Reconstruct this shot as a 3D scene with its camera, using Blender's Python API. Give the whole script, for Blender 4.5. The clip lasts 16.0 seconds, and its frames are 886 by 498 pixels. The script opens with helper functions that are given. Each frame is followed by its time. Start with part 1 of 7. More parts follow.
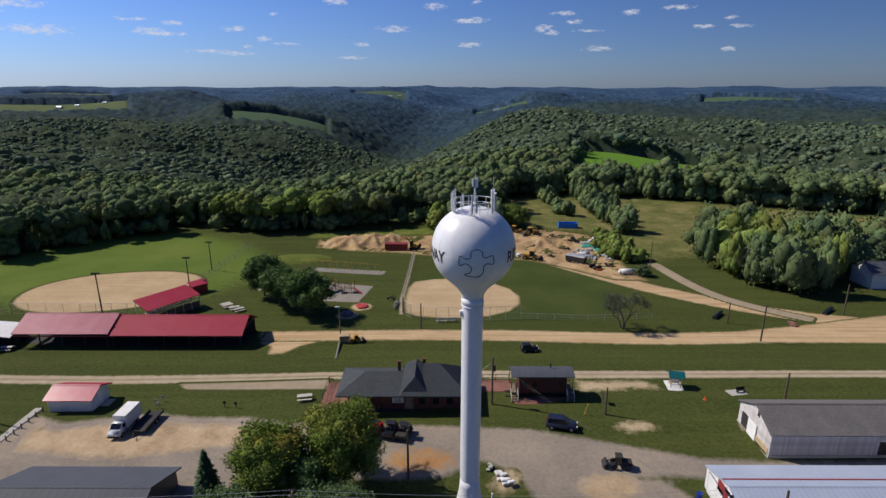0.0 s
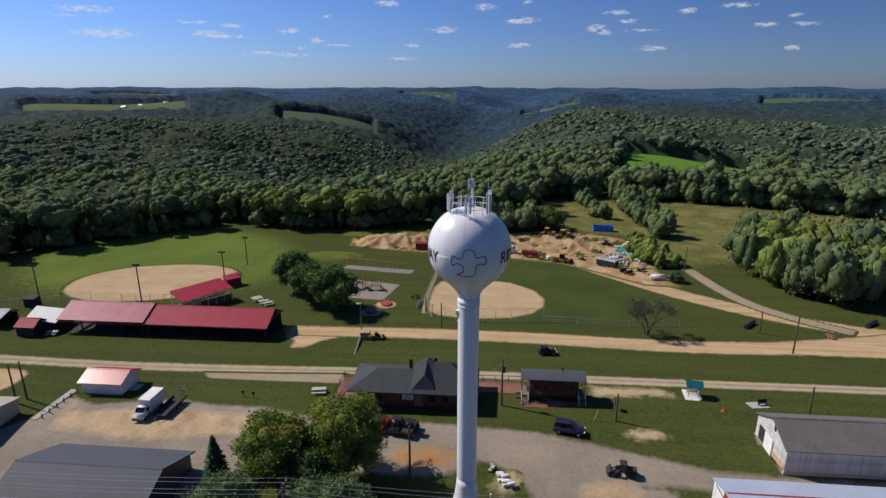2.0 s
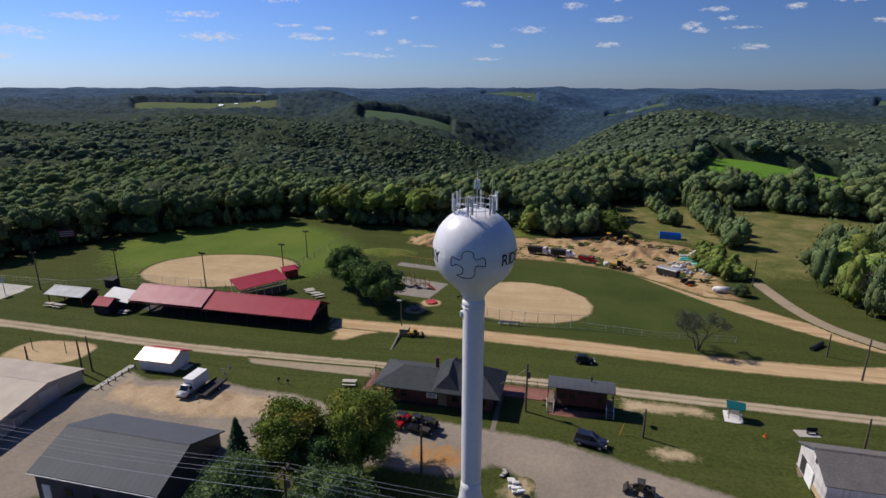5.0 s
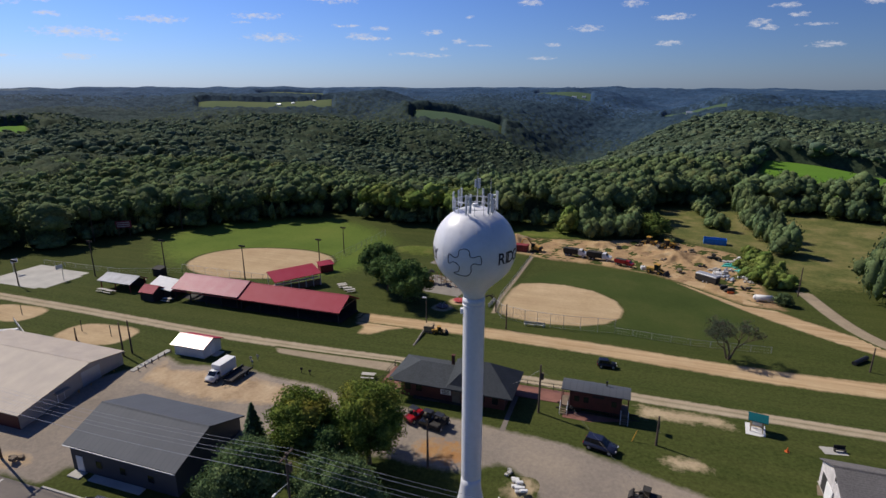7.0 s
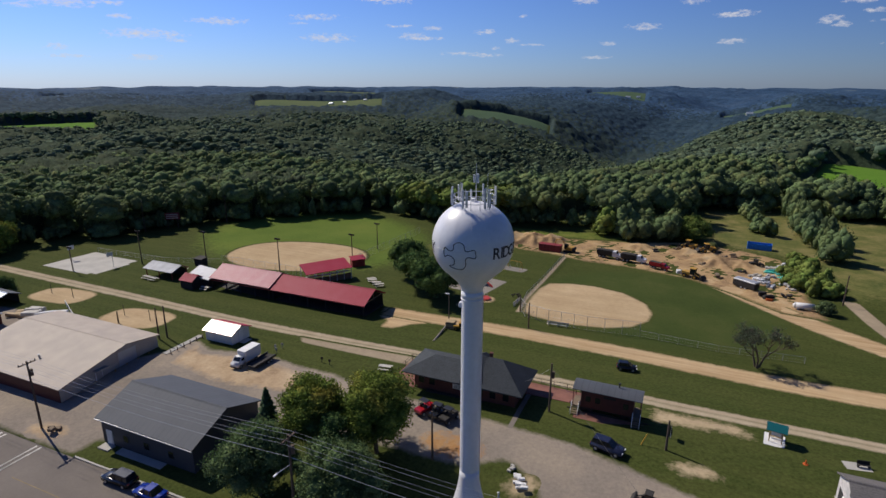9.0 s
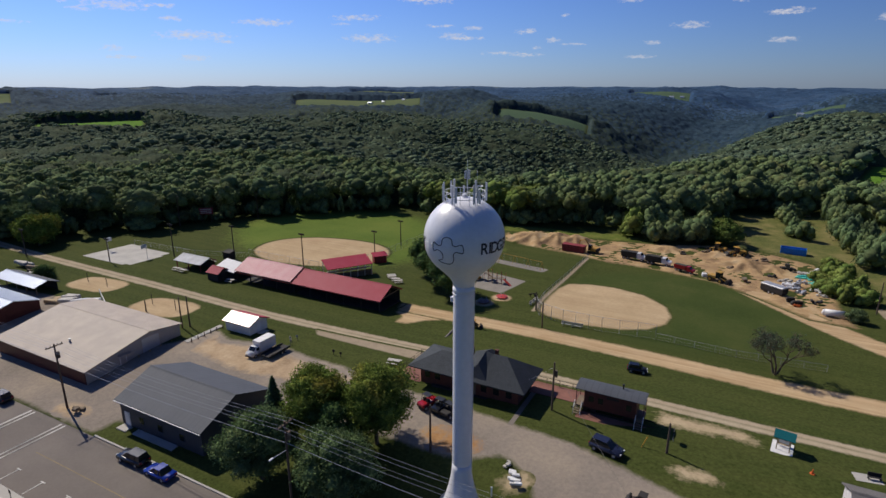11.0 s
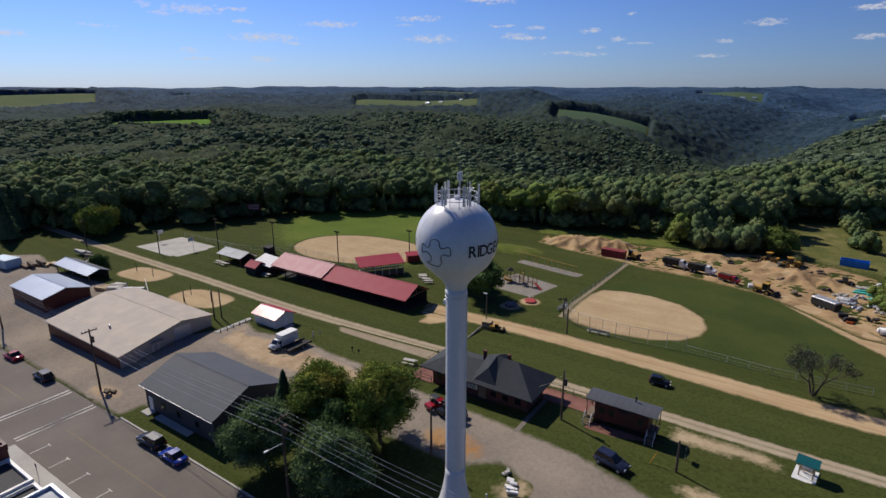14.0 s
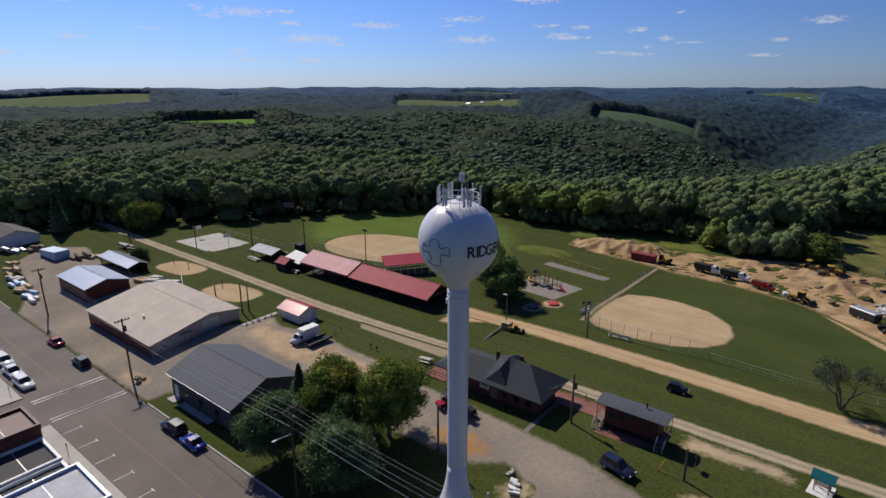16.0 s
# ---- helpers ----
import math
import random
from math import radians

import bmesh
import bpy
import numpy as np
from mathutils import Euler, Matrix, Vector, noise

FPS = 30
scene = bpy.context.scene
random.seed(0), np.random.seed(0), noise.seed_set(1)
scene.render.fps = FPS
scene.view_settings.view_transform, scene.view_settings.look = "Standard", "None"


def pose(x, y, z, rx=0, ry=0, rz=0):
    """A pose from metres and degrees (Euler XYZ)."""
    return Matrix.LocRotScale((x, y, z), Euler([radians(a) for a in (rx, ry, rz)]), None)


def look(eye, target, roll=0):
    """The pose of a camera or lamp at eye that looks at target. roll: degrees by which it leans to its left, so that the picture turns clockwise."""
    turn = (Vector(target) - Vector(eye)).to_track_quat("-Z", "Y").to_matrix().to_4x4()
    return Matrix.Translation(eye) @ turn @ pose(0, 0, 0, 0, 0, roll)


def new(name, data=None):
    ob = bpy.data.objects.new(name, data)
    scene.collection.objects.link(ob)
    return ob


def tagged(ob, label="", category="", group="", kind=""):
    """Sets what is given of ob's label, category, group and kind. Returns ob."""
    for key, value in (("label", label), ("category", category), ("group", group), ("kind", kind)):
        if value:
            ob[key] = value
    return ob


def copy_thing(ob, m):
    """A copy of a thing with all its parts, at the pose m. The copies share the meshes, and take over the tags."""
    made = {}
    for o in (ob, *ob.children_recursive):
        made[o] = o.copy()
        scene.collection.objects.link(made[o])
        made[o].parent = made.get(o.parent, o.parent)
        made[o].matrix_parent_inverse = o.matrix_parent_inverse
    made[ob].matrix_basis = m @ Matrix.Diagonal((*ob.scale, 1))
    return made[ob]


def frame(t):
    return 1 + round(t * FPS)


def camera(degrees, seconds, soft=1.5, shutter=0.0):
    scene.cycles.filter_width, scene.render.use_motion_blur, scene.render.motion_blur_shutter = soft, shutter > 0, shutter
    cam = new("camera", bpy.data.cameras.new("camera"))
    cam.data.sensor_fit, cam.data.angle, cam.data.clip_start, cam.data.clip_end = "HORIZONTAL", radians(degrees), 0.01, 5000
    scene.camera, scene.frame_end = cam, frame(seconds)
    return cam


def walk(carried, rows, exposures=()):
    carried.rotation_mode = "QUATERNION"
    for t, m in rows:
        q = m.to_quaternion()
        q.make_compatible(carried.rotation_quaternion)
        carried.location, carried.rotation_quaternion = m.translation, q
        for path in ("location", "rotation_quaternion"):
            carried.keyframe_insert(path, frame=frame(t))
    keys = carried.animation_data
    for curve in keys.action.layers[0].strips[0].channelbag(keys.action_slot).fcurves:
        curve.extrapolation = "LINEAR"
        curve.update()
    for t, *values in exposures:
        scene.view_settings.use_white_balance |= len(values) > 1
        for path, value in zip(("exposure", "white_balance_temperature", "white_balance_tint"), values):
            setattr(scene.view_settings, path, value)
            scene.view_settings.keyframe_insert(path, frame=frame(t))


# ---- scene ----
cam = camera(76.7, 16.0, soft=1.5)
METRES, EYE, TILT, LEAN, TURN = 36.35, 47.0, 0.0, 0.0, 0.3
ROWS = [
    (0.0, 0.0, 0.0, 0.0, -0.01, -16.51, 0.02),
    (0.5, 0.0318, -0.0023, 0.0011, 1.21, -16.49, 0.02),
    (1.0, 0.0653, -0.0045, 0.0013, 2.35, -16.46, 0.02),
    (1.5, 0.0981, -0.0082, 0.0015, 3.56, -16.45, 0.03),
    (2.0, 0.1308, -0.0112, 0.0016, 4.83, -16.44, 0.04),
    (2.5, 0.1649, -0.012, 0.0016, 6.03, -16.44, 0.04),
    (3.0, 0.198, -0.0102, 0.0016, 7.09, -16.44, 0.01),
    (3.5, 0.2278, -0.0052, 0.0021, 8.31, -16.43, -0.01),
    (4.0, 0.2569, 0.0037, 0.0016, 9.86, -16.42, 0.0),
    (4.5, 0.2881, 0.0123, 0.0013, 11.53, -16.41, -0.0),
    (7.0, 0.4535, 0.0327, 0.002, 18.44, -16.45, -0.02),
    (7.5, 0.4861, 0.0356, 0.0008, 19.71, -16.46, -0.04),
    (8.0, 0.5188, 0.0401, -0.0015, 20.98, -16.47, -0.04),
    (8.5, 0.5523, 0.0465, -0.0039, 22.25, -16.5, -0.02),
    (9.0, 0.5858, 0.0539, -0.0064, 23.52, -16.49, -0.05),
    (11.5, 0.736, 0.0966, -0.0139, 28.36, -16.52, -0.0),
    (12.0, 0.7615, 0.1135, -0.0144, 29.31, -16.53, 0.01),
    (12.5, 0.7861, 0.133, -0.0143, 30.31, -16.52, 0.03),
    (13.0, 0.8096, 0.1521, -0.0138, 31.31, -16.5, 0.05),
    (13.5, 0.831, 0.169, -0.0131, 32.37, -16.49, 0.03),
    (14.0, 0.852, 0.1844, -0.0123, 33.45, -16.48, -0.0),
    (14.5, 0.8758, 0.1961, -0.0111, 34.51, -16.48, 0.03),
    (15.0, 0.9004, 0.2052, -0.0097, 35.6, -16.47, 0.03),
    (15.5, 0.9241, 0.2132, -0.0084, 36.67, -16.47, 0.04),
    (16.0, 0.9484, 0.225, -0.0067, 37.65, -16.44, 0.04),
]
walk(cam, [(t, pose(0, 0, EYE, TILT, LEAN, TURN) @ pose(METRES * x, METRES * y, METRES * z, 90 + pitch, roll, yaw)) for t, x, y, z, yaw, pitch, roll in ROWS], exposures=[(0.0, 0.12), (4.5, 0.1), (9.0, 0.03), (12.0, 0.0), (16.0, -0.04)])

# ---------------------------------------------------------------- world and sun
SUN_DIR = Vector((-0.70, 0.23, 0.68)).normalized()
world = bpy.data.worlds.new("world")
scene.world = world
world.use_nodes = True
wn = world.node_tree.nodes
sky = wn.new("ShaderNodeTexSky")
sky.sky_type = "NISHITA"
sky.sun_disc = False
sky.sun_elevation = math.asin(SUN_DIR.z)
sky.sun_rotation = math.atan2(SUN_DIR.x, SUN_DIR.y)
sky.altitude, sky.air_density, sky.dust_density, sky.ozone_density = 300, 1.0, 0.25, 4.0
blue_air = wn.new("ShaderNodeMix")
blue_air.data_type, blue_air.blend_type = "RGBA", "MULTIPLY"
blue_air.inputs[0].default_value = 1.0
blue_air.inputs[7].default_value = (0.60, 0.79, 1.34, 1.0)
world.node_tree.links.new(sky.outputs[0], blue_air.inputs[6])
# the sky pales towards the sun's side
way = wn.new("ShaderNodeTexCoord")
toward = wn.new("ShaderNodeVectorMath")
toward.operation = "DOT_PRODUCT"
toward.inputs[1].default_value = Vector((SUN_DIR.x, SUN_DIR.y, 0)).normalized()
world.node_tree.links.new(way.outputs["Generated"], toward.inputs[0])
glow = wn.new("ShaderNodeMapRange")
glow.inputs["From Min"].default_value, glow.inputs["From Max"].default_value = -0.35, 1.0
glow.inputs["To Min"].default_value, glow.inputs["To Max"].default_value = 0.039, 0.085
world.node_tree.links.new(toward.outputs["Value"], glow.inputs["Value"])
world.node_tree.links.new(glow.outputs[0], wn["Background"].inputs[1])
world.node_tree.links.new(blue_air.outputs[2], wn["Background"].inputs[0])
sun_data = bpy.data.lights.new("sun", "SUN")
sun_data.energy, sun_data.angle, sun_data.color = 4.3, radians(0.53), (1.0, 0.915, 0.79)
sun_lamp = new("sun", sun_data)
sun_lamp.matrix_world = look(SUN_DIR * 200, (0, 0, 0))
scene.view_settings.exposure = 0.0


# ---------------------------------------------------------------- materials
def material(name):
    m = bpy.data.materials.new(name)
    m.use_nodes = True
    return m, m.node_tree.nodes, m.node_tree.links, m.node_tree.nodes["Principled BSDF"]


def rgb(c):
    return (c[0], c[1], c[2], 1.0)


def noise_node(n, l, coords, scale, detail=4.0, rough=0.55):
    t = n.new("ShaderNodeTexNoise")
    t.inputs["Scale"].default_value, t.inputs["Detail"].default_value, t.inputs["Roughness"].default_value = scale, detail, rough
    l.new(coords, t.inputs["Vector"])
    return t.outputs["Fac"]


def ramp(n, l, fac, stops):
    r = n.new("ShaderNodeValToRGB")
    while len(r.color_ramp.elements) < len(stops):
        r.color_ramp.elements.new(0.5)
    for e, (p, c) in zip(r.color_ramp.elements, stops):
        e.position, e.color = p, rgb(c)
    l.new(fac, r.inputs[0])
    return r.outputs[0]


def mixed(n, l, fac, a, b, mode="MIX"):
    m = n.new("ShaderNodeMix")
    m.data_type, m.blend_type = "RGBA", mode
    for sock, v in ((m.inputs[0], fac), (m.inputs[6], a), (m.inputs[7], b)):
        if isinstance(v, (int, float)):
            sock.default_value = v
        elif isinstance(v, tuple):
            sock.default_value = rgb(v)
        else:
            l.new(v, sock)
    return m.outputs[2]


def maths(n, l, op, a, b=0.0, clamp=False):
    m = n.new("ShaderNodeMath")
    m.operation, m.use_clamp = op, clamp
    for sock, v in ((m.inputs[0], a), (m.inputs[1], b)):
        if isinstance(v, (int, float)):
            sock.default_value = v
        else:
            l.new(v, sock)
    return m.outputs[0]


def bumped(n, l, b, height, strength, distance):
    k = n.new("ShaderNodeBump")
    k.inputs["Strength"].default_value, k.inputs["Distance"].default_value = strength, distance
    l.new(height, k.inputs["Height"])
    l.new(k.outputs[0], b.inputs["Normal"])


def world_place(n):
    return n.new("ShaderNodeNewGeometry").outputs["Position"]


def worn(name, colour, dark=0.75, light=1.15, scale=0.8, fine=9.0, rough=0.7, metal=0.0, bump=0.15, spread=0.08):
    """A painted, plastered or metal surface with stains, grain and a slight change from piece to piece."""
    m, n, l, b = material(name)
    p = n.new("ShaderNodeTexCoord").outputs["Object"]
    big, small = noise_node(n, l, p, scale), noise_node(n, l, p, fine, 3)
    c = ramp(n, l, big, [(0.3, tuple(v * dark for v in colour)), (0.7, tuple(min(1, v * light) for v in colour))])
    c = mixed(n, l, 0.25, c, ramp(n, l, small, [(0.25, tuple(v * dark * 0.8 for v in colour)), (0.75, tuple(min(1, v * light) for v in colour))]))
    if spread:
        rnd = n.new("ShaderNodeObjectInfo").outputs["Random"]
        hsv = n.new("ShaderNodeHueSaturation")
        l.new(maths(n, l, "ADD", maths(n, l, "MULTIPLY", rnd, 2 * spread), 1 - spread), hsv.inputs["Value"])
        l.new(c, hsv.inputs["Color"])
        c = hsv.outputs[0]
    l.new(c, b.inputs["Base Color"])
    b.inputs["Roughness"].default_value, b.inputs["Metallic"].default_value = rough, metal
    if bump:
        bumped(n, l, b, small, bump, 0.02)
    return m


def ribbed(name, colour, pitch=0.6, axis=0, rough=0.45, metal=0.0, fade=None, fade_amount=0.3, depth=0.03, dark=0.85):
    """Sheet metal or boarding: ribs across one axis, sun-bleached or sheen-paled in patches."""
    m, n, l, b = material(name)
    p = n.new("ShaderNodeTexCoord").outputs["Object"]
    sep = n.new("ShaderNodeSeparateXYZ")
    l.new(p, sep.inputs[0])
    wave = maths(n, l, "FRACT", maths(n, l, "DIVIDE", sep.outputs[axis], pitch))
    rib = maths(n, l, "LESS_THAN", wave, 0.14)
    big = noise_node(n, l, p, 0.35, 5)
    fade = fade or tuple(min(1, v * 1.5) for v in colour)
    pale = tuple(v * (1 - fade_amount) + f * fade_amount for v, f in zip(colour, fade))
    c = ramp(n, l, big, [(0.32, colour), (0.68, pale)])
    c = mixed(n, l, maths(n, l, "MULTIPLY", rib, 0.35), c, tuple(v * dark * 0.6 for v in colour))
    grain = noise_node(n, l, p, 6.0, 4)
    c = mixed(n, l, 0.2, c, ramp(n, l, grain, [(0.3, tuple(v * 0.6 for v in colour)), (0.7, pale)]))
    l.new(c, b.inputs["Base Color"])
    b.inputs["Roughness"].default_value, b.inputs["Metallic"].default_value = rough, metal
    b.inputs["Specular IOR Level"].default_value = 0.28
    bumped(n, l, b, rib, 0.4, depth)
    return m


def shingled(name, colour):
    m, n, l, b = material(name)
    p = n.new("ShaderNodeTexCoord").outputs["Object"]
    sep = n.new("ShaderNodeSeparateXYZ")
    l.new(p, sep.inputs[0])
    row = maths(n, l, "FRACT", maths(n, l, "DIVIDE", sep.outputs[2], 0.11))
    line = maths(n, l, "LESS_THAN", row, 0.2)
    patch_noise, grain = noise_node(n, l, p, 0.6, 5), noise_node(n, l, p, 5.0, 5, 0.7)
    c = ramp(n, l, patch_noise, [(0.3, tuple(v * 0.8 for v in colour)), (0.7, tuple(v * 1.2 for v in colour))])
    c = mixed(n, l, 0.45, c, ramp(n, l, grain, [(0.3, tuple(v * 0.5 for v in colour)), (0.7, tuple(v * 1.6 for v in colour))]))
    c = mixed(n, l, maths(n, l, "MULTIPLY", line, 0.3), c, tuple(v * 0.45 for v in colour))
    l.new(c, b.inputs["Base Color"])
    b.inputs["Roughness"].default_value = 0.95
    b.inputs["Specular IOR Level"].default_value = 0.1
    bumped(n, l, b, maths(n, l, "ADD", row, grain), 0.5, 0.03)
    return m


def grass_colour(n, l, p):
    """Mown grass: patches of lush and dry turf, mowing streaks and a fine grain."""
    broad, mid, fine = noise_node(n, l, p, 0.018, 4), noise_node(n, l, p, 0.16, 5, 0.6), noise_node(n, l, p, 2.2, 5, 0.7)
    stretch = n.new("ShaderNodeMapping")
    stretch.inputs["Scale"].default_value = (0.02, 0.42, 1)
    l.new(p, stretch.inputs["Vector"])
    streak = noise_node(n, l, stretch.outputs[0], 1.0, 4, 0.6)
    c = ramp(n, l, broad, [(0.35, (0.0392, 0.0502, 0.0112)), (0.5, (0.0506, 0.0616, 0.0136)), (0.68, (0.0858, 0.0861, 0.0223))])
    c = mixed(n, l, 0.5, c, ramp(n, l, mid, [(0.3, (0.0278, 0.0426, 0.0096)), (0.55, (0.0522, 0.0685, 0.0153)), (0.75, (0.0979, 0.0929, 0.0297))]))
    c = mixed(n, l, 0.5, c, ramp(n, l, streak, [(0.35, (0.0293, 0.0472, 0.0104)), (0.65, (0.0858, 0.0899, 0.0272))]))
    return mixed(n, l, 0.5, c, ramp(n, l, fine, [(0.28, (0.0110, 0.0200, 0.0055)), (0.72, (0.1040, 0.1200, 0.0340))])), fine


def dull(b):
    b.inputs["Roughness"].default_value = 1.0
    b.inputs["Specular IOR Level"].default_value = 0.06


def bare(name, stops, scale=0.25, fine=2.5, mask_noise=0.5, edge=0.9, tint=None, tracks=False, under=None, ruts=0.0):
    """Bare ground laid into the turf: 'edge' holds metres inside the outline, so that turf and soil meet raggedly."""
    m, n, l, b = material(name)
    p = world_place(n)
    turf = ramp(n, l, noise_node(n, l, p, 0.09, 6, 0.6), under) if under else grass_colour(n, l, p)[0]
    big, small = noise_node(n, l, p, scale, 6, 0.6), noise_node(n, l, p, fine, 5, 0.7)
    c = ramp(n, l, big, stops)
    c = mixed(n, l, 0.3, c, ramp(n, l, small, [(0.25, tuple(v * 0.55 for v in stops[0][1])), (0.75, tuple(min(1, v * 1.15) for v in stops[-1][1]))]))
    if ruts:
        lengthwise = n.new("ShaderNodeMapping")
        lengthwise.inputs["Scale"].default_value = (0.045, 0.9, 1)
        l.new(p, lengthwise.inputs["Vector"])
        c = mixed(n, l, ruts, c, ramp(n, l, noise_node(n, l, lengthwise.outputs[0], 1.0, 5, 0.65), [(0.3, tuple(v * 0.62 for v in stops[0][1])), (0.7, tuple(min(1, v * 1.15) for v in stops[-1][1]))]))
    if tint:
        c = mixed(n, l, ramp(n, l, noise_node(n, l, p, 0.12, 4), [(0.52, (0, 0, 0)), (0.68, (1, 1, 1))]), c, tint)
    inside = n.new("ShaderNodeAttribute")
    inside.attribute_name = "edge"
    d = maths(n, l, "DIVIDE", inside.outputs["Fac"], edge)
    wob = maths(n, l, "SUBTRACT", noise_node(n, l, p, 0.9, 5, 0.7), 0.5)
    d = maths(n, l, "ADD", d, maths(n, l, "MULTIPLY", wob, 4 * mask_noise))
    fac = maths(n, l, "ADD", d, 0.5, clamp=True)
    if tracks:
        mid = n.new("ShaderNodeAttribute")
        mid.attribute_name = "across"
        crown = maths(n, l, "SUBTRACT", 1.0, maths(n, l, "MULTIPLY", maths(n, l, "ABSOLUTE", mid.outputs["Fac"]), 2.2), clamp=True)
        crown = maths(n, l, "MULTIPLY", crown, maths(n, l, "MULTIPLY", noise_node(n, l, p, 0.12, 5), 0.8))
        fac = maths(n, l, "SUBTRACT", fac, crown, clamp=True)
    l.new(mixed(n, l, fac, turf, c), b.inputs["Base Color"])
    dull(b)
    bumped(n, l, b, small, 0.5, 0.06)
    return m


def leafy(name, stops, place_scale=0.11, bump_size=0.9, spread=0.7, thin_part=0.0, relief=0.4):
    """Foliage: tint from tree to tree, tuft to tuft, and light passing through."""
    m, n, l, b = material(name)
    p = world_place(n)
    c = ramp(n, l, noise_node(n, l, p, place_scale, 2), stops)
    isl = n.new("ShaderNodeNewGeometry").outputs["Random Per Island"]
    hsv = n.new("ShaderNodeHueSaturation")
    l.new(maths(n, l, "ADD", maths(n, l, "MULTIPLY", isl, spread), 1 - spread / 2), hsv.inputs["Value"])
    l.new(maths(n, l, "ADD", maths(n, l, "MULTIPLY", isl, 0.03), 0.485), hsv.inputs["Hue"])
    l.new(c, hsv.inputs["Color"])
    tuft = noise_node(n, l, p, bump_size, 4, 0.7)
    c = mixed(n, l, 1.0, hsv.outputs[0], ramp(n, l, tuft, [(0.3, (0.6, 0.6, 0.62)), (0.7, (1.3, 1.3, 1.25))]), "MULTIPLY")
    l.new(c, b.inputs["Base Color"])
    b.inputs["Roughness"].default_value = 0.92
    b.inputs["Specular IOR Level"].default_value = 0.04
    bumped(n, l, b, tuft, relief, 0.4)
    if thin_part:
        thin, both = n.new("ShaderNodeBsdfTranslucent"), n.new("ShaderNodeMixShader")
        both.inputs[0].default_value = thin_part
        l.new(c, thin.inputs["Color"])
        l.new(b.outputs[0], both.inputs[1])
        l.new(thin.outputs[0], both.inputs[2])
        l.new(both.outputs[0], n["Material Output"].inputs["Surface"])
    return m


M = {}
m, n, l, b = material("turf")
M["turf"] = m
p = world_place(n)
turf, blades = grass_colour(n, l, p)
l.new(turf, b.inputs["Base Color"])
dull(b)
bumped(n, l, b, blades, 0.6, 0.08)

M["sand"] = bare("ball_field_sand", [(0.28, (0.38, 0.265, 0.15)), (0.5, (0.45, 0.33, 0.19)), (0.7, (0.53, 0.40, 0.245))], 0.16, 1.5, 0.35, 0.8, ruts=0.2)
M["dirt"] = bare("dirt_road_soil", [(0.3, (0.40, 0.25, 0.125)), (0.5, (0.47, 0.32, 0.17)), (0.7, (0.54, 0.41, 0.25))], 0.2, 2.0, 0.45, 0.9, ruts=0.55)
M["spoil"] = bare("excavated_soil", [(0.30, (0.14, 0.085, 0.048)), (0.42, (0.29, 0.18, 0.095)), (0.55, (0.43, 0.28, 0.135)), (0.70, (0.53, 0.40, 0.24))], 0.16, 1.6, 0.4, 1.8)
M["gravel"] = bare("pale_gravel", [(0.3, (0.34, 0.27, 0.18)), (0.7, (0.46, 0.38, 0.27))], 0.5, 4.0, 0.5, 0.6, tracks=True)
M["ballast"] = bare("old_rail_bed_gravel", [(0.3, (0.27, 0.215, 0.15)), (0.7, (0.37, 0.30, 0.21))], 0.6, 4.0, 0.25, 0.4)
LOT = [(0.28, (0.175, 0.150, 0.128)), (0.48, (0.248, 0.212, 0.178)), (0.72, (0.365, 0.300, 0.226))]
M["lot"] = bare("dusty_worn_asphalt", LOT, 0.09, 2.0, 0.4, 0.9)
M["rust_soil"] = bare("rust_stained_gravel", [(0.3, (0.34, 0.15, 0.05)), (0.7, (0.40, 0.26, 0.13))], 0.3, 2.0, 0.9, 2.2, under=LOT)
M["drydirt"] = bare("dry_bare_lot", [(0.25, (0.30, 0.24, 0.16)), (0.5, (0.43, 0.33, 0.20)), (0.75, (0.50, 0.40, 0.26))], 0.22, 2.0, 0.6, 1.5)
M["lot_dirt"] = bare("dry_soil_in_lot", [(0.3, (0.26, 0.18, 0.11)), (0.48, (0.43, 0.31, 0.19)), (0.7, (0.53, 0.41, 0.27))], 0.3, 2.0, 0.6, 1.5, under=LOT)
M["mulch"] = bare("playground_gravel", [(0.3, (0.22, 0.20, 0.175)), (0.7, (0.29, 0.265, 0.235))], 0.5, 4.0, 0.15, 0.4)
M["meadow"] = bare("tall_dry_meadow", [(0.3, (0.050, 0.080, 0.020)), (0.46, (0.095, 0.112, 0.030)), (0.58, (0.165, 0.155, 0.055)), (0.72, (0.26, 0.215, 0.095))], 0.12, 1.1, 1.0, 6.0)
M["crop"] = bare("bright_crop_field", [(0.3, (0.085, 0.19, 0.02)), (0.7, (0.12, 0.23, 0.03))], 0.03, 0.5, 0.3, 3.0)
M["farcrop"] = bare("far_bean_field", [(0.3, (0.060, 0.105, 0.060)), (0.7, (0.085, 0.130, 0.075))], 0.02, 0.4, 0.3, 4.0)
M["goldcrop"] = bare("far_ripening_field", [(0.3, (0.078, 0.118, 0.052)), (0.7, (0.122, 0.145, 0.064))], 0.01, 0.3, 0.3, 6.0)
M["weeds"] = bare("weedy_rough_grass", [(0.25, (0.05, 0.08, 0.014)), (0.5, (0.10, 0.14, 0.025)), (0.75, (0.21, 0.19, 0.06))], 0.25, 1.5, 0.8, 2.0)
M["outfield"] = bare("bright_outfield_turf", [(0.3, (0.080, 0.128, 0.022)), (0.5, (0.105, 0.155, 0.028)), (0.7, (0.140, 0.178, 0.036))], 0.05, 1.6, 0.8, 8.0)
